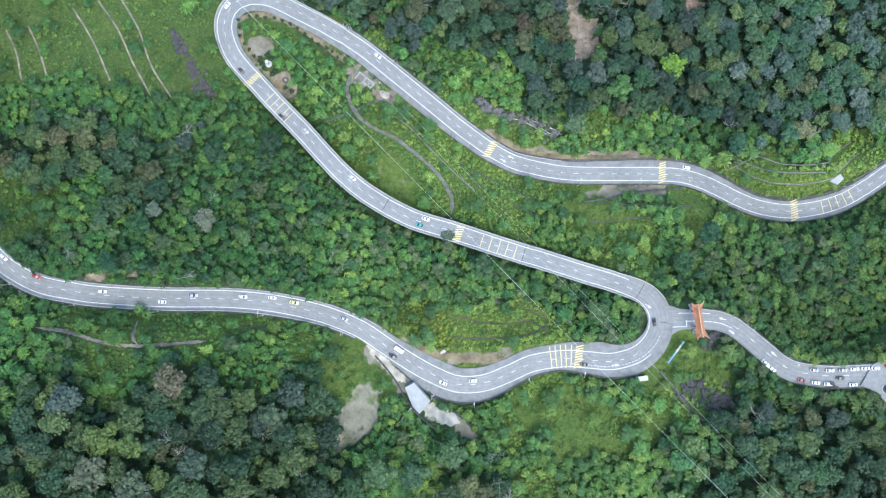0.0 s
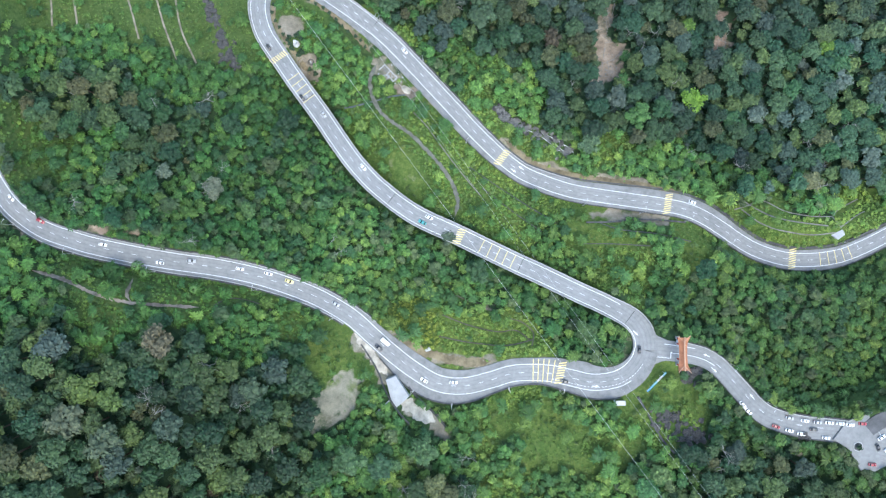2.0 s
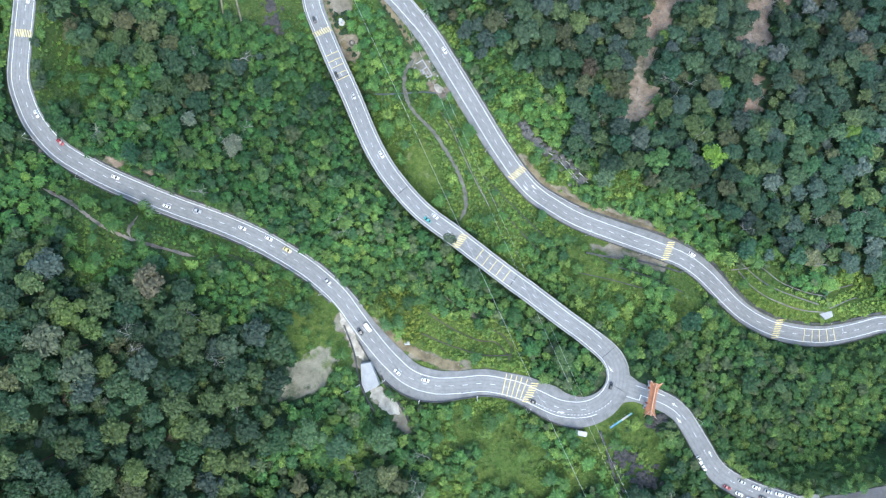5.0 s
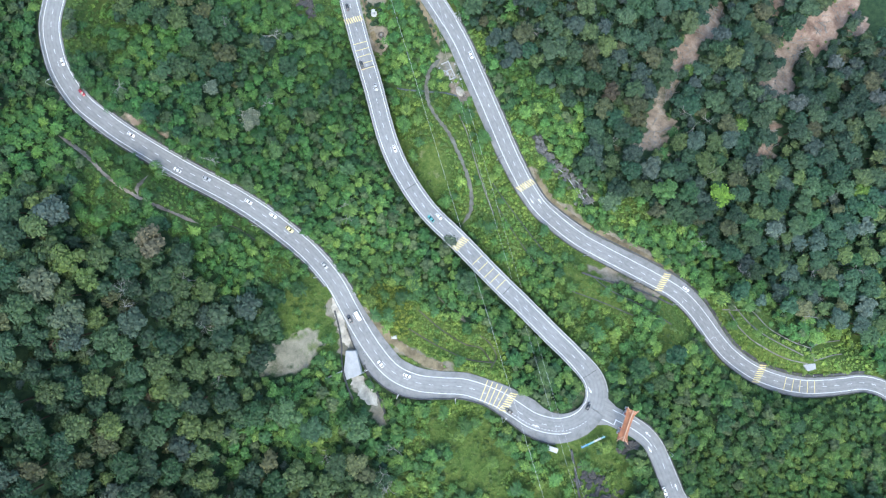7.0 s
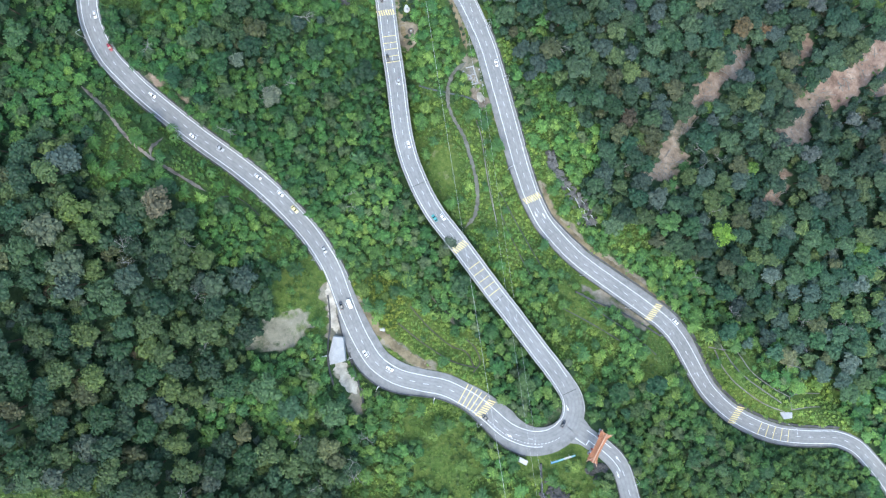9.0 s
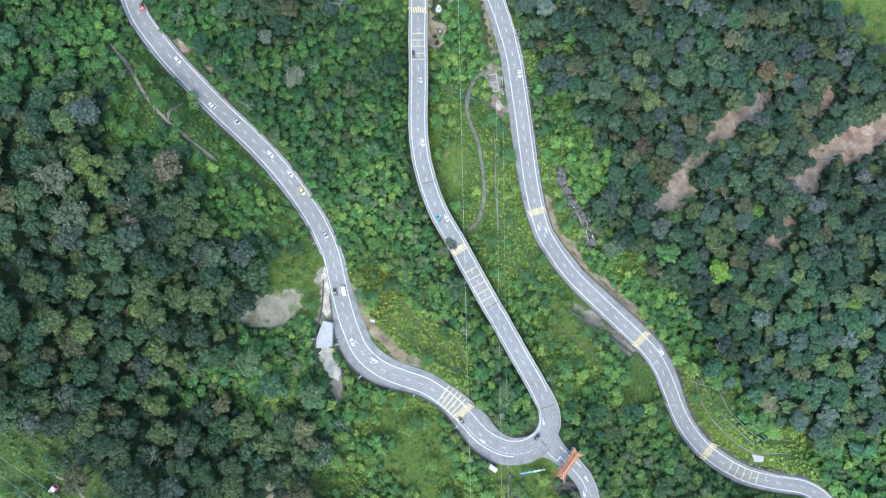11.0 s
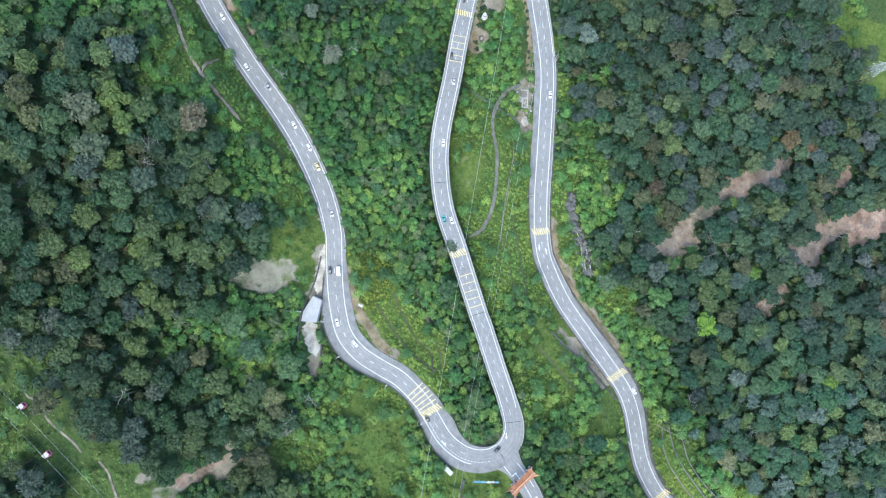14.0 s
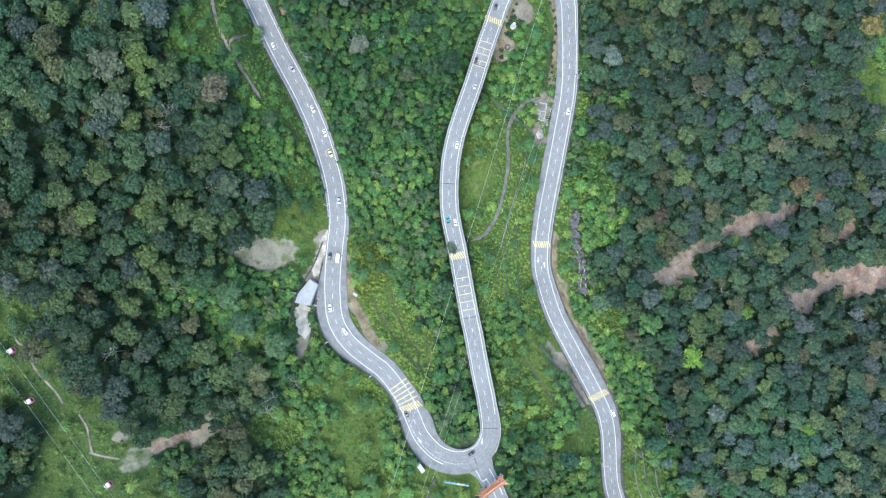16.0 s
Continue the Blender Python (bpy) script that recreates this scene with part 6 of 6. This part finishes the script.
def shelter():
    g = tagged(new("roadside_shelter"), "small white roadside shelter with a flat roof", "shelter")
    g.matrix_basis = pose(87.9, -55.6, ground_z(87.9, -55.6) + 0.2, 0, 0, 8)
    bm = bmesh.new()
    box(bm, -2.4, 2.4, -1.1, 1.1, 2.3, 2.46)
    bmesh.ops.bevel(bm, geom=list(bm.edges), offset=0.04, segments=1, affect="EDGES")
    part("roof", bm, WHITE, g, "flat white roof")
    bm = bmesh.new()
    box(bm, -2.2, 2.2, -1.0, -0.85, -1.2, 2.296)
    part("back_wall", bm, WHITE, g)
    for sx in (-2.12, 2.12):
        bm = bmesh.new()
        box(bm, sx - 0.08, sx + 0.08, -0.846, 0.9, -1.2, 2.296)
        part("side_wall", bm, WHITE, g)
    bm = bmesh.new()
    box(bm, -1.8, 1.8, -0.84, -0.45, 0.4, 0.46)
    part("bench", bm, STEEL, g)


shelter()


def verge_stone():
    g = tagged(new("marker_stone"), "white slab marker on the bare verge", "marker")
    g.matrix_basis = pose(-1.2, -43.4, ground_z(-1.2, -43.4), 0, 0, 25)
    bm = bmesh.new()
    box(bm, -1.3, 1.3, -0.9, 0.9, -0.5, 0.3)
    bmesh.ops.bevel(bm, geom=list(bm.edges), offset=0.08, segments=1, affect="EDGES")
    part("base", bm, CONCRETE, g)
    bm = bmesh.new()
    box(bm, -1.1, 1.1, -0.6, 0.6, 0.304, 1.5)
    bmesh.ops.bevel(bm, geom=list(bm.edges), offset=0.12, segments=2, affect="EDGES")
    part("slab", bm, WHITE, g, "white painted slab")


verge_stone()


# ---------------------------------------------------------------- the little garden inside the hairpin
def garden():
    x, y = -83.9, 90.2
    g = tagged(new("monument"), "white garden monument on a stepped round base", "monument")
    g.matrix_basis = pose(x, y, ground_z(x, y), 0, 0, 20) @ Matrix.Diagonal((1.3, 1.3, 1.3, 1))
    for name, rad, z0, z1, k in (("base", 1.3, -0.4, 0.3, 8), ("step", 0.9, 0.304, 0.6, 8), ("shaft", 0.45, 0.604, 2.6, 8), ("cap", 0.75, 2.604, 2.9, 6)):
        bm = bmesh.new()
        stick(bm, (0, 0, z0), (0, 0, z1), rad, rad * 0.94, k)
        part(name, bm, WHITE, g)
    x, y = -76.5, 83.2
    g = tagged(new("fountain"), "small round grey garden fountain with a white centre", "fountain")
    g.matrix_basis = pose(x, y, ground_z(x, y), 0, 0, 0)
    bm = bmesh.new()
    for k in range(20):
        a, b = 6.2832 * k / 20, 6.2832 * (k + 1) / 20
        box_pts = [(1.5, a), (1.5, b), (1.15, b), (1.15, a)]
        v = [bm.verts.new((q * math.cos(t), q * math.sin(t), z)) for z in (-0.3, 0.55) for q, t in box_pts]
        for f in ((4, 5, 6, 7), (0, 1, 5, 4), (2, 3, 7, 6)):
            bm.faces.new([v[i] for i in f])
    part("rim", bm, DARK_CONCRETE, g)
    bm = bmesh.new()
    stick(bm, (0, 0, -0.3), (0, 0, 1.3), 0.5, 0.35, 12)
    part("centre_stone", bm, WHITE, g, "white centre stone")
    # clipped bushes
    r = np.random.default_rng(8)
    me = []
    for k in range(4):
        V, F = crown(r, 5, 60, 0.2, 0.85)
        me.append(tinted_mesh("bush", V, F, (.022, .046, .024), LEAF))
    for i, (x, y) in enumerate(((-99.1, 112.0), (-94.0, 114.2), (-90.4, 114.2), (-86.6, 113.6), (-82.3, 113.6), (-78.5, 112.4), (-74.7, 110.9), (-71.4, 108.8), (-67.7, 106.2), (-64.4, 103.3), (-61.1, 101.1), (-57.3, 99.4), (-54.6, 97.8), (-51.9, 95.0),
                                (-98.0, 108.2), (-98.0, 104.1), (-95.8, 100.3), (-93.4, 97.3), (-91.0, 94.0), (-88.6, 91.6), (-86.2, 88.4), (-80.6, 91.5), (-83.4, 95.1), (-81.4, 87.5), (-79.6, 89.4), (-76.8, 79.8), (-73.8, 78.2))):
        ob = new("clipped_bush", me[i % 4])
        s = 1.15 if i < 20 else 1.5
        ob.matrix_basis = pose(x, y, ground_z(x, y) + 0.45 * s, 0, 0, 40 * i) @ Matrix.Diagonal((s, s, s, 1))
        tagged(ob, "dark green clipped round bush along the kerb", "bush", "clipped bushes")

    for i, (x, y) in enumerate(((-87.6, 92.8), (-86.9, 89.6), (-84.2, 93.6), (-81.6, 92.6), (-80.4, 86.6), (-85.4, 87.4), (-82.3, 85.2))):
        ob = new("evergreen_bush", me[i % 4])
        ob.matrix_basis = pose(x, y, ground_z(x, y) + 1.1, 0, 0, 50 * i) @ Matrix.Diagonal((1.5, 1.5, 2.4, 1))
        tagged(ob, "tall dark evergreen bush round the white monument", "bush", "evergreen bushes")


garden()


# ---------------------------------------------------------------- street lamps
def street_lamp():
    g = tagged(new("street_lamp"), "grey steel street lamp with a single arm over the road", "street lamp", "street lamps")
    for name, mat, sticks in (("base", CONCRETE, [((0, 0, -0.6), (0, 0, 0.3), 0.35, 0.3, 8)]), ("pole", STEEL, [((0, 0, 0.304), (0, 0, 7.5), 0.1, 0.06, 8)]),
                              ("arm", STEEL, [((0, 0, 7.4), (0.8, 0, 8.0), 0.05, 0.05, 6), ((0.8, 0, 8.0), (2.0, 0, 8.15), 0.05, 0.05, 6)])):
        bm = bmesh.new()
        for a, b, ra, rb, k in sticks:
            stick(bm, a, b, ra, rb, k)
        part(name, bm, mat, g)
    bm = bmesh.new()
    box(bm, 1.9, 2.75, -0.17, 0.17, 8.08, 8.24)
    bmesh.ops.bevel(bm, geom=list(bm.edges), offset=0.05, segments=1, affect="EDGES")
    part("head", bm, STEEL, g, "pale lamp head")
    return g


def street_lamps():
    first = None
    for key, pts in (("LOWER", ((-192.4, -15.0), (-162.9, -21.0), (-126.1, -23.7), (-80.3, -25.3), (-45.1, -35.0), (-6.0, -62.1), (12.1, -66.5), (36.9, -56.2), (61.0, -52.8))),
                     ("UPPER", ((-65.6, 120.2), (-45.9, 108), (-23.3, 93.0), (5.2, 57.1), (64.6, 34.6), (93.2, 34.2), (116.3, 33), (138.6, 25), (196.3, 33.5))),
                     ("TEMPLE", ((134.7, -31.8), (153.0, -46.9)))):
        for x, y in pts:
            r = ROADS[key]
            i = int(np.hypot(r["p"][:, 0] - x, r["p"][:, 1] - y).argmin())
            side = 1 if (np.array([x, y]) - r["p"][i][:2]) @ r["n"][i][:2] > 0 else -1
            q = r["p"][i] + r["n"][i] * side * ((r["l"] if side > 0 else r["r"])[i] + 0.9)
            inward = -r["n"][i] * side
            m = pose(q[0], q[1], r["p"][i][2], 0, 0, math.degrees(math.atan2(inward[1], inward[0])))
            if first is None:
                first = street_lamp()
                first.matrix_basis = m
            else:
                copy_thing(first, m)


street_lamps()


# ---------------------------------------------------------------- vehicles
def paint(name, c):
    m, nt, b = shader(name, 0.3, 0.5)
    n = noise_node(nt, 0.8, 3)
    r = ramp(nt, n.outputs[0], [(0.3, tuple(v * 0.9 for v in c)), (0.7, c)])
    nt.links.new(r.outputs[0], b.inputs["Base Color"])
    b.inputs["Coat Weight"].default_value = 0.5
    return m


PAINTS = {"white": paint("white_car_paint", (0.78, 0.78, 0.78)), "silver": paint("silver_car_paint", (0.36, 0.37, 0.38)), "black": paint("black_car_paint", (0.03, 0.032, 0.036)),
          "red": paint("red_car_paint", (0.27, 0.02, 0.03)), "yellow": paint("yellow_car_paint", (0.72, 0.62, 0.25)), "green": paint("green_car_paint", (0.05, 0.27, 0.26)), "blue": paint("blue_car_paint", (0.03, 0.22, 0.45))}


def loft(bm, rows, close=True):
    """A body through cross-sections: rows of (x, half width, bottom, top)."""
    rings = []
    for x, w, z0, z1 in rows:
        c = min(0.12, (z1 - z0) * 0.3)
        rings.append([bm.verts.new((x, y, z)) for y, z in ((-w, z0), (-w, z1 - c), (-w + c, z1), (w - c, z1), (w, z1 - c), (w, z0))])
    for a, b in zip(rings, rings[1:]):
        for k in range(6):
            bm.faces.new((a[k], a[(k + 1) % 6], b[(k + 1) % 6], b[k]))
    bm.faces.new(rings[0][::-1])
    bm.faces.new(rings[-1])
    bmesh.ops.recalc_face_normals(bm, faces=bm.faces)


def car(colour, van=False):
    word = "van" if van else "car"
    g = tagged(new(word), f"{colour} {'panel van' if van else 'passenger car'} on the asphalt road", word, "vehicles")
    p = PAINTS[colour]
    bm = bmesh.new()
    if van:
        loft(bm, [(-2.5, .88, .35, 1.9), (-2.4, .95, .3, 2.05), (1.3, .95, .3, 2.05), (1.75, .93, .3, 1.25), (2.4, .88, .3, 1.05), (2.55, .8, .4, .85)])
    else:
        loft(bm, [(-2.2, .74, .42, .86), (-2.05, .84, .3, .98), (-1.2, .88, .26, 1.0), (0.9, .88, .26, .98), (1.9, .82, .3, .84), (2.2, .68, .4, .7)])
    part("body", bm, p, g)
    if not van:
        bm = bmesh.new()
        loft(bm, [(-1.75, .70, .95, 1.0), (-1.15, .70, .95, 1.40)])
        part("rear_window", bm, GLASS, g, "dark tinted rear window")
        bm = bmesh.new()
        loft(bm, [(0.2, .70, .95, 1.43), (0.98, .72, .94, .99)])
        part("windscreen", bm, GLASS, g, "dark tinted windscreen")
        for sy in (-1, 1):
            bm = bmesh.new()
            box(bm, -1.146, 0.196, sy * 0.66 - 0.04, sy * 0.66 + 0.04, 0.96, 1.40)
            part("side_window", bm, GLASS, g, "dark tinted side window")
        bm = bmesh.new()
        loft(bm, [(-1.15, .60, 1.38, 1.44), (-1.0, .63, 1.38, 1.47), (0.05, .63, 1.40, 1.48), (0.25, .60, 1.39, 1.45)])
        part("roof", bm, p, g)
    else:
        bm = bmesh.new()
        loft(bm, [(1.32, .84, 1.3, 1.95), (1.70, .86, 1.25, 1.32)])
        part("windscreen", bm, GLASS, g, "dark windscreen")
    for x in (-1.35, 1.38):
        for sy in (-1, 1):
            bm = bmesh.new()
            stick(bm, (x, sy * 0.68, 0.31), (x, sy * 0.89, 0.31), 0.31, 0.31, 14)
            w = part("wheel", bm, RUBBER, g)
            bm = bmesh.new()
            stick(bm, (x, sy * 0.885, 0.31), (x, sy * 0.905, 0.31), 0.19, 0.19, 10)
            part("rim", bm, STEEL, w)
    for sy in (-1, 1):
        f, b, zf, zb = (2.5, -2.52, .8, 1.0) if van else (2.12, -2.2, .66, .78)
        bm = bmesh.new()
        box(bm, f - .1, f + .06, sy * .6 - .14, sy * .6 + .14, zf - .07, zf + .07)
        part("headlight", bm, LAMP_CLEAR, g)
        bm = bmesh.new()
        box(bm, b - .03, b + .08, sy * .62 - .12, sy * .62 + .12, zb - .08, zb + .08)
        part("tail_light", bm, LAMP_RED, g)
    return g


FIRST = {}


def park(colour, m, van=False):
    key = (colour, van)
    m = m @ Matrix.Diagonal((0.9, 0.9, 0.9, 1))
    if key not in FIRST:
        FIRST[key] = car(colour, van)
        FIRST[key].matrix_basis = m
    else:
        copy_thing(FIRST[key], m)


def vehicles():
    # on the roads: they stand in their lanes, one lane each way, keeping left
    for key, rows in (("APPROACH", ((-216.3, 46.5, "white"), (-219.2, 58.5, "white"))), ("LOWER", ((-194.2, -1.6, "white"), (-179.5, -9.9, "red"), (-150.3, -16.5, "white"), (-124.2, -21.1, "white"), (-110.6, -18.3, "silver"), (-88.8, -18.9, "white"), (-76, -19.3, "white"),
                                 (-66.3, -21.4, "yellow"), (-44.5, -28.6, "silver"), (-23.1, -45.3, "black"), (-20.4, -42.3, "van"), (-1, -57.3, "white"), (12.4, -58, "white"), (61.9, -49.5, "black"))),
                      ("VIADUCT", ((-77.1, 64.7, "black"), (-65.5, 57.9, "silver"), (-43.7, 34.7, "white"), (-11.9, 13.3, "green"), (-9, 16, "white"), (94.2, -31.7, "black"))),
                      ("UPPER", ((-33.3, 95.1, "white"), (118.3, 42.3, "white"))), ("HAIRPIN", ((-97, 87, "black"), (-103, 118, "white")))):
        r = ROADS[key]
        for x, y, c in rows:
            s = near(r, x, y)
            m = along(r, s)
            off = (m.inverted() @ Vector((x, y, m.translation.z))).y
            lane = max(-5.2, min(5.2, off))
            if abs(lane) < 1.2:
                lane = 1.75 if lane >= 0 else -1.75
            park("white" if c == "van" else c, m @ pose(0, lane, 0.02, 0, 0, 0 if lane > 0 else 180), c == "van")
    # parked along the side road and in the car park
    r = ROADS["TEMPLE"]
    for x, y, c, turn in ((142.3, -48.6, "white", None), (145, -51.2, "white", None), (157.8, -56, "red", None), (163.8, -57, "white", None), (169.2, -57.6, "white", None), (180, -57.8, "white", None),
                          (163.2, -51.4, "silver", None), (170, -51.6, "white", None), (175.6, -51.4, "silver", None), (180.6, -50.9, "white", None), (185.3, -50.0, "white", None), (189.6, -49.6, "white", None),
                          (194.8, -49.2, "red", 5), (174.4, -54.9, "black", None), (203.6, -54, "white", 40), (202.8, -58.7, "black", -60), (207.1, -58.6, "white", 45), (201.2, -66.5, "red", 5)):
        s = near(r, x, y)
        m = along(r, s)
        if turn is None:
            off = (m.inverted() @ Vector((x, y, m.translation.z))).y
            park(c, m @ pose(0, max(-3.6, min(3.6, off)), -0.01, 0, 0, 0), False)
        else:
            park(c, pose(x, y, m.translation.z - 0.01, 0, 0, turn), False)


vehicles()


# ---------------------------------------------------------------- the car park at the end of the side road
def car_park():
    z = 15.5
    ob = flat_slab("car_park", [(188, -49), (206, -40), (224, -36), (222, -58), (208, -66), (203.4, -69.4), (197, -70), (190, -61), (183, -58)], z, 1.2, ASPHALT, "grey asphalt car park with a round island", "car park")
    for k in range(5):
        bm = bmesh.new()
        box(bm, -2.4, 2.4, -0.07, 0.07, 0.006, 0.016)
        shared("bay_line", quick_mesh("bay_line", bm, WHITE_LINE), ob, pose(203 + 2.2 * k, -52.4 + 1.9 * k, z, 0, 0, 130))
    g = tagged(new("traffic_island"), "round kerbed island with a dark green bush", "traffic island")
    g.matrix_basis = pose(194.2, -59.5, z, 0, 0, 0)
    bm = bmesh.new()
    stick(bm, (0, 0, 0.0), (0, 0, 0.25), 2.2, 2.1, 24)
    part("kerb", bm, CONCRETE, g)
    bm = bmesh.new()
    stick(bm, (0, 0, 0.2), (0, 0, 0.29), 1.85, 1.8, 24)
    part("bed", bm, DARK_CONCRETE, g)
    r = np.random.default_rng(3)
    V, F = crown(r, 6, 90, 0.17, 0.7)
    c = new("bush", tinted_mesh("bush", V * 1.7, F, (.02, .045, .022), LEAF, 0.9))
    c.parent = g
    h = tagged(new("building"), "low white building with a flat roof beside the car park", "building")
    h.matrix_basis = pose(222, -47, z, 0, 0, 25)
    for name, d, mat in (("wall", (-6, 6, -5, 5, -2, 3.4), WHITE), ("roof", (-6.4, 6.4, -5.4, 5.4, 3.404, 3.7), PALE_CONCRETE), ("parapet", (-6.4, 6.4, 5.1, 5.4, 3.704, 4.2), WHITE), ("parapet", (-6.4, -6.1, -5.4, 5.096, 3.704, 4.2), WHITE)):
        bm = bmesh.new()
        box(bm, *d)
        part(name, bm, mat, h)
    for k in range(4):
        bm = bmesh.new()
        box(bm, -6.06, -6.003, -4 + 2.2 * k, -2.7 + 2.2 * k, 0.9, 2.2)
        w = part("window", bm, GLASS, h)
        bm = bmesh.new()
        box(bm, -6.12, -6.003, -4.1 + 2.2 * k, -2.6 + 2.2 * k, 0.78, 0.89)
        part("sill", bm, CONCRETE, w)


car_park()


# ---------------------------------------------------------------- overhead lines, pylon and cable cars
WIRE = plain("wire_metal", (0.42, 0.43, 0.44), 0.5, 0.4, 0.3, vary=0.1)


def cable(name, a, b, sag, rad, label, group, n=40):
    bm = bmesh.new()
    a, b = Vector(a), Vector(b)
    pts = [a.lerp(b, i / n) - Vector((0, 0, sag * 4 * (i / n) * (1 - i / n))) for i in range(n + 1)]
    for p, q in zip(pts, pts[1:]):
        stick(bm, p, q, rad, rad, 4)
    return tagged(new(name, quick_mesh(name, bm, WIRE)), label, "cable", group)


def overhead():
    cable("power_line", (-128, 148.6, 14), (153.4, -138.4, 40), 6, 0.05, "thin grey overhead power line across the valley", "power lines", 60)
    cable("power_line", (-99, 145, 16), (170, -138, 42), 7, 0.03, "thin grey overhead power line across the valley", "power lines", 60)
    cable("power_line", (-96.8, 147, 16), (172.2, -136, 42), 7, 0.03, "thin grey overhead power line across the valley", "power lines", 60)
    cable("cableway_rope", (-110, -176.5, 78), (60, -158.5, 68), 2, 0.035, "steel cable of the cableway", "cableway ropes")
    cable("cableway_rope", (-110, -170.5, 78), (60, -152.5, 68), 2, 0.035, "steel cable of the cableway", "cableway ropes")
    PINK = paint("pink_cabin_paint", (0.45, 0.12, 0.20))
    first = None
    for x, y in ((-45.0, -163.6), (-24.3, -167.4), (19.5, -156.8)):
        t = (x + 110) / 170
        zc = 78 - 10 * t - 8 * t * (1 - t)
        yc = (-176.5 if y < -165 else -170.5) + 18 * t
        m = pose(x, yc, zc, 0, 0, 6)
        if first is None:
            first = tagged(new("gondola"), "small pink and white cable car cabin on its cable", "gondola", "gondolas")
            first.matrix_basis = m
            bm = bmesh.new()
            stick(bm, (0, 0, 0.05), (0, 0, -1.7), 0.07, 0.07, 6)
            box(bm, -0.5, 0.5, -0.15, 0.15, -0.02, 0.2)
            part("hanger", bm, STEEL, first)
            bm = bmesh.new()
            loft(bm, [(-1.1, .7, -3.5, -2.1), (-0.9, .95, -3.8, -1.72), (0.9, .95, -3.8, -1.72), (1.1, .7, -3.5, -2.1)])
            c = part("cabin", bm, PINK, first)
            bm = bmesh.new()
            loft(bm, [(-0.8, .8, -1.76, -1.6), (0.8, .8, -1.76, -1.6)])
            part("roof", bm, WHITE, first, "white cabin roof")
            for sy in (-1, 1):
                bm = bmesh.new()
                box(bm, -0.75, 0.75, sy * 0.955 - 0.01, sy * 0.955 + 0.01, -2.9, -2.1)
                part("window", bm, GLASS, c)
        else:
            copy_thing(first, m)


overhead()


def pylon():
    x, y = 58, 255
    g = tagged(new("pylon"), "pale steel lattice pylon on the grassy slope", "pylon")
    g.matrix_basis = pose(x, y, ground_z(x, y), 0, 0, 30)
    H = 30.0
    half = lambda z: 3.6 * (1 - z / H) + 0.7 * z / H
    for sx in (-1, 1):
        for sy in (-1, 1):
            bm = bmesh.new()
            stick(bm, (sx * half(0), sy * half(0), -1), (sx * half(H), sy * half(H), H), 0.16, 0.1, 4)
            leg = part("leg", bm, STEEL, g)
            bm = bmesh.new()
            box(bm, sx * half(0) - .5, sx * half(0) + .5, sy * half(0) - .5, sy * half(0) + .5, -1.2, 0.5)
            part("footing", bm, WHITE, leg)
    zs = [0, 5, 9.5, 13.5, 17, 20, 22.5, 25, 27.5, 30]
    for a, b in zip(zs, zs[1:]):
        for k in range(4):
            c = [(-1, -1), (1, -1), (1, 1), (-1, 1)]
            p, q = c[k], c[(k + 1) % 4]
            bm = bmesh.new()
            stick(bm, (p[0] * half(a), p[1] * half(a), a), (q[0] * half(b), q[1] * half(b), b), 0.07, 0.07, 4)
            stick(bm, (q[0] * half(a), q[1] * half(a), a), (p[0] * half(b), p[1] * half(b), b), 0.07, 0.07, 4)
            stick(bm, (p[0] * half(b), p[1] * half(b), b), (q[0] * half(b), q[1] * half(b), b), 0.07, 0.07, 4)
            part("brace", bm, STEEL, g)
    for z, w in ((21, 5.5), (25, 4.6), (29, 3.8)):
        for sx in (-1, 1):
            bm = bmesh.new()
            for sy in (-1, 1):
                stick(bm, (0, sy * half(z), z), (sx * w, 0, z + 0.3), 0.09, 0.06, 4)
            stick(bm, (0, 0, z + 1.2), (sx * w, 0, z + 0.3), 0.08, 0.06, 4)
            part("cross_arm", bm, STEEL, g)


pylon()
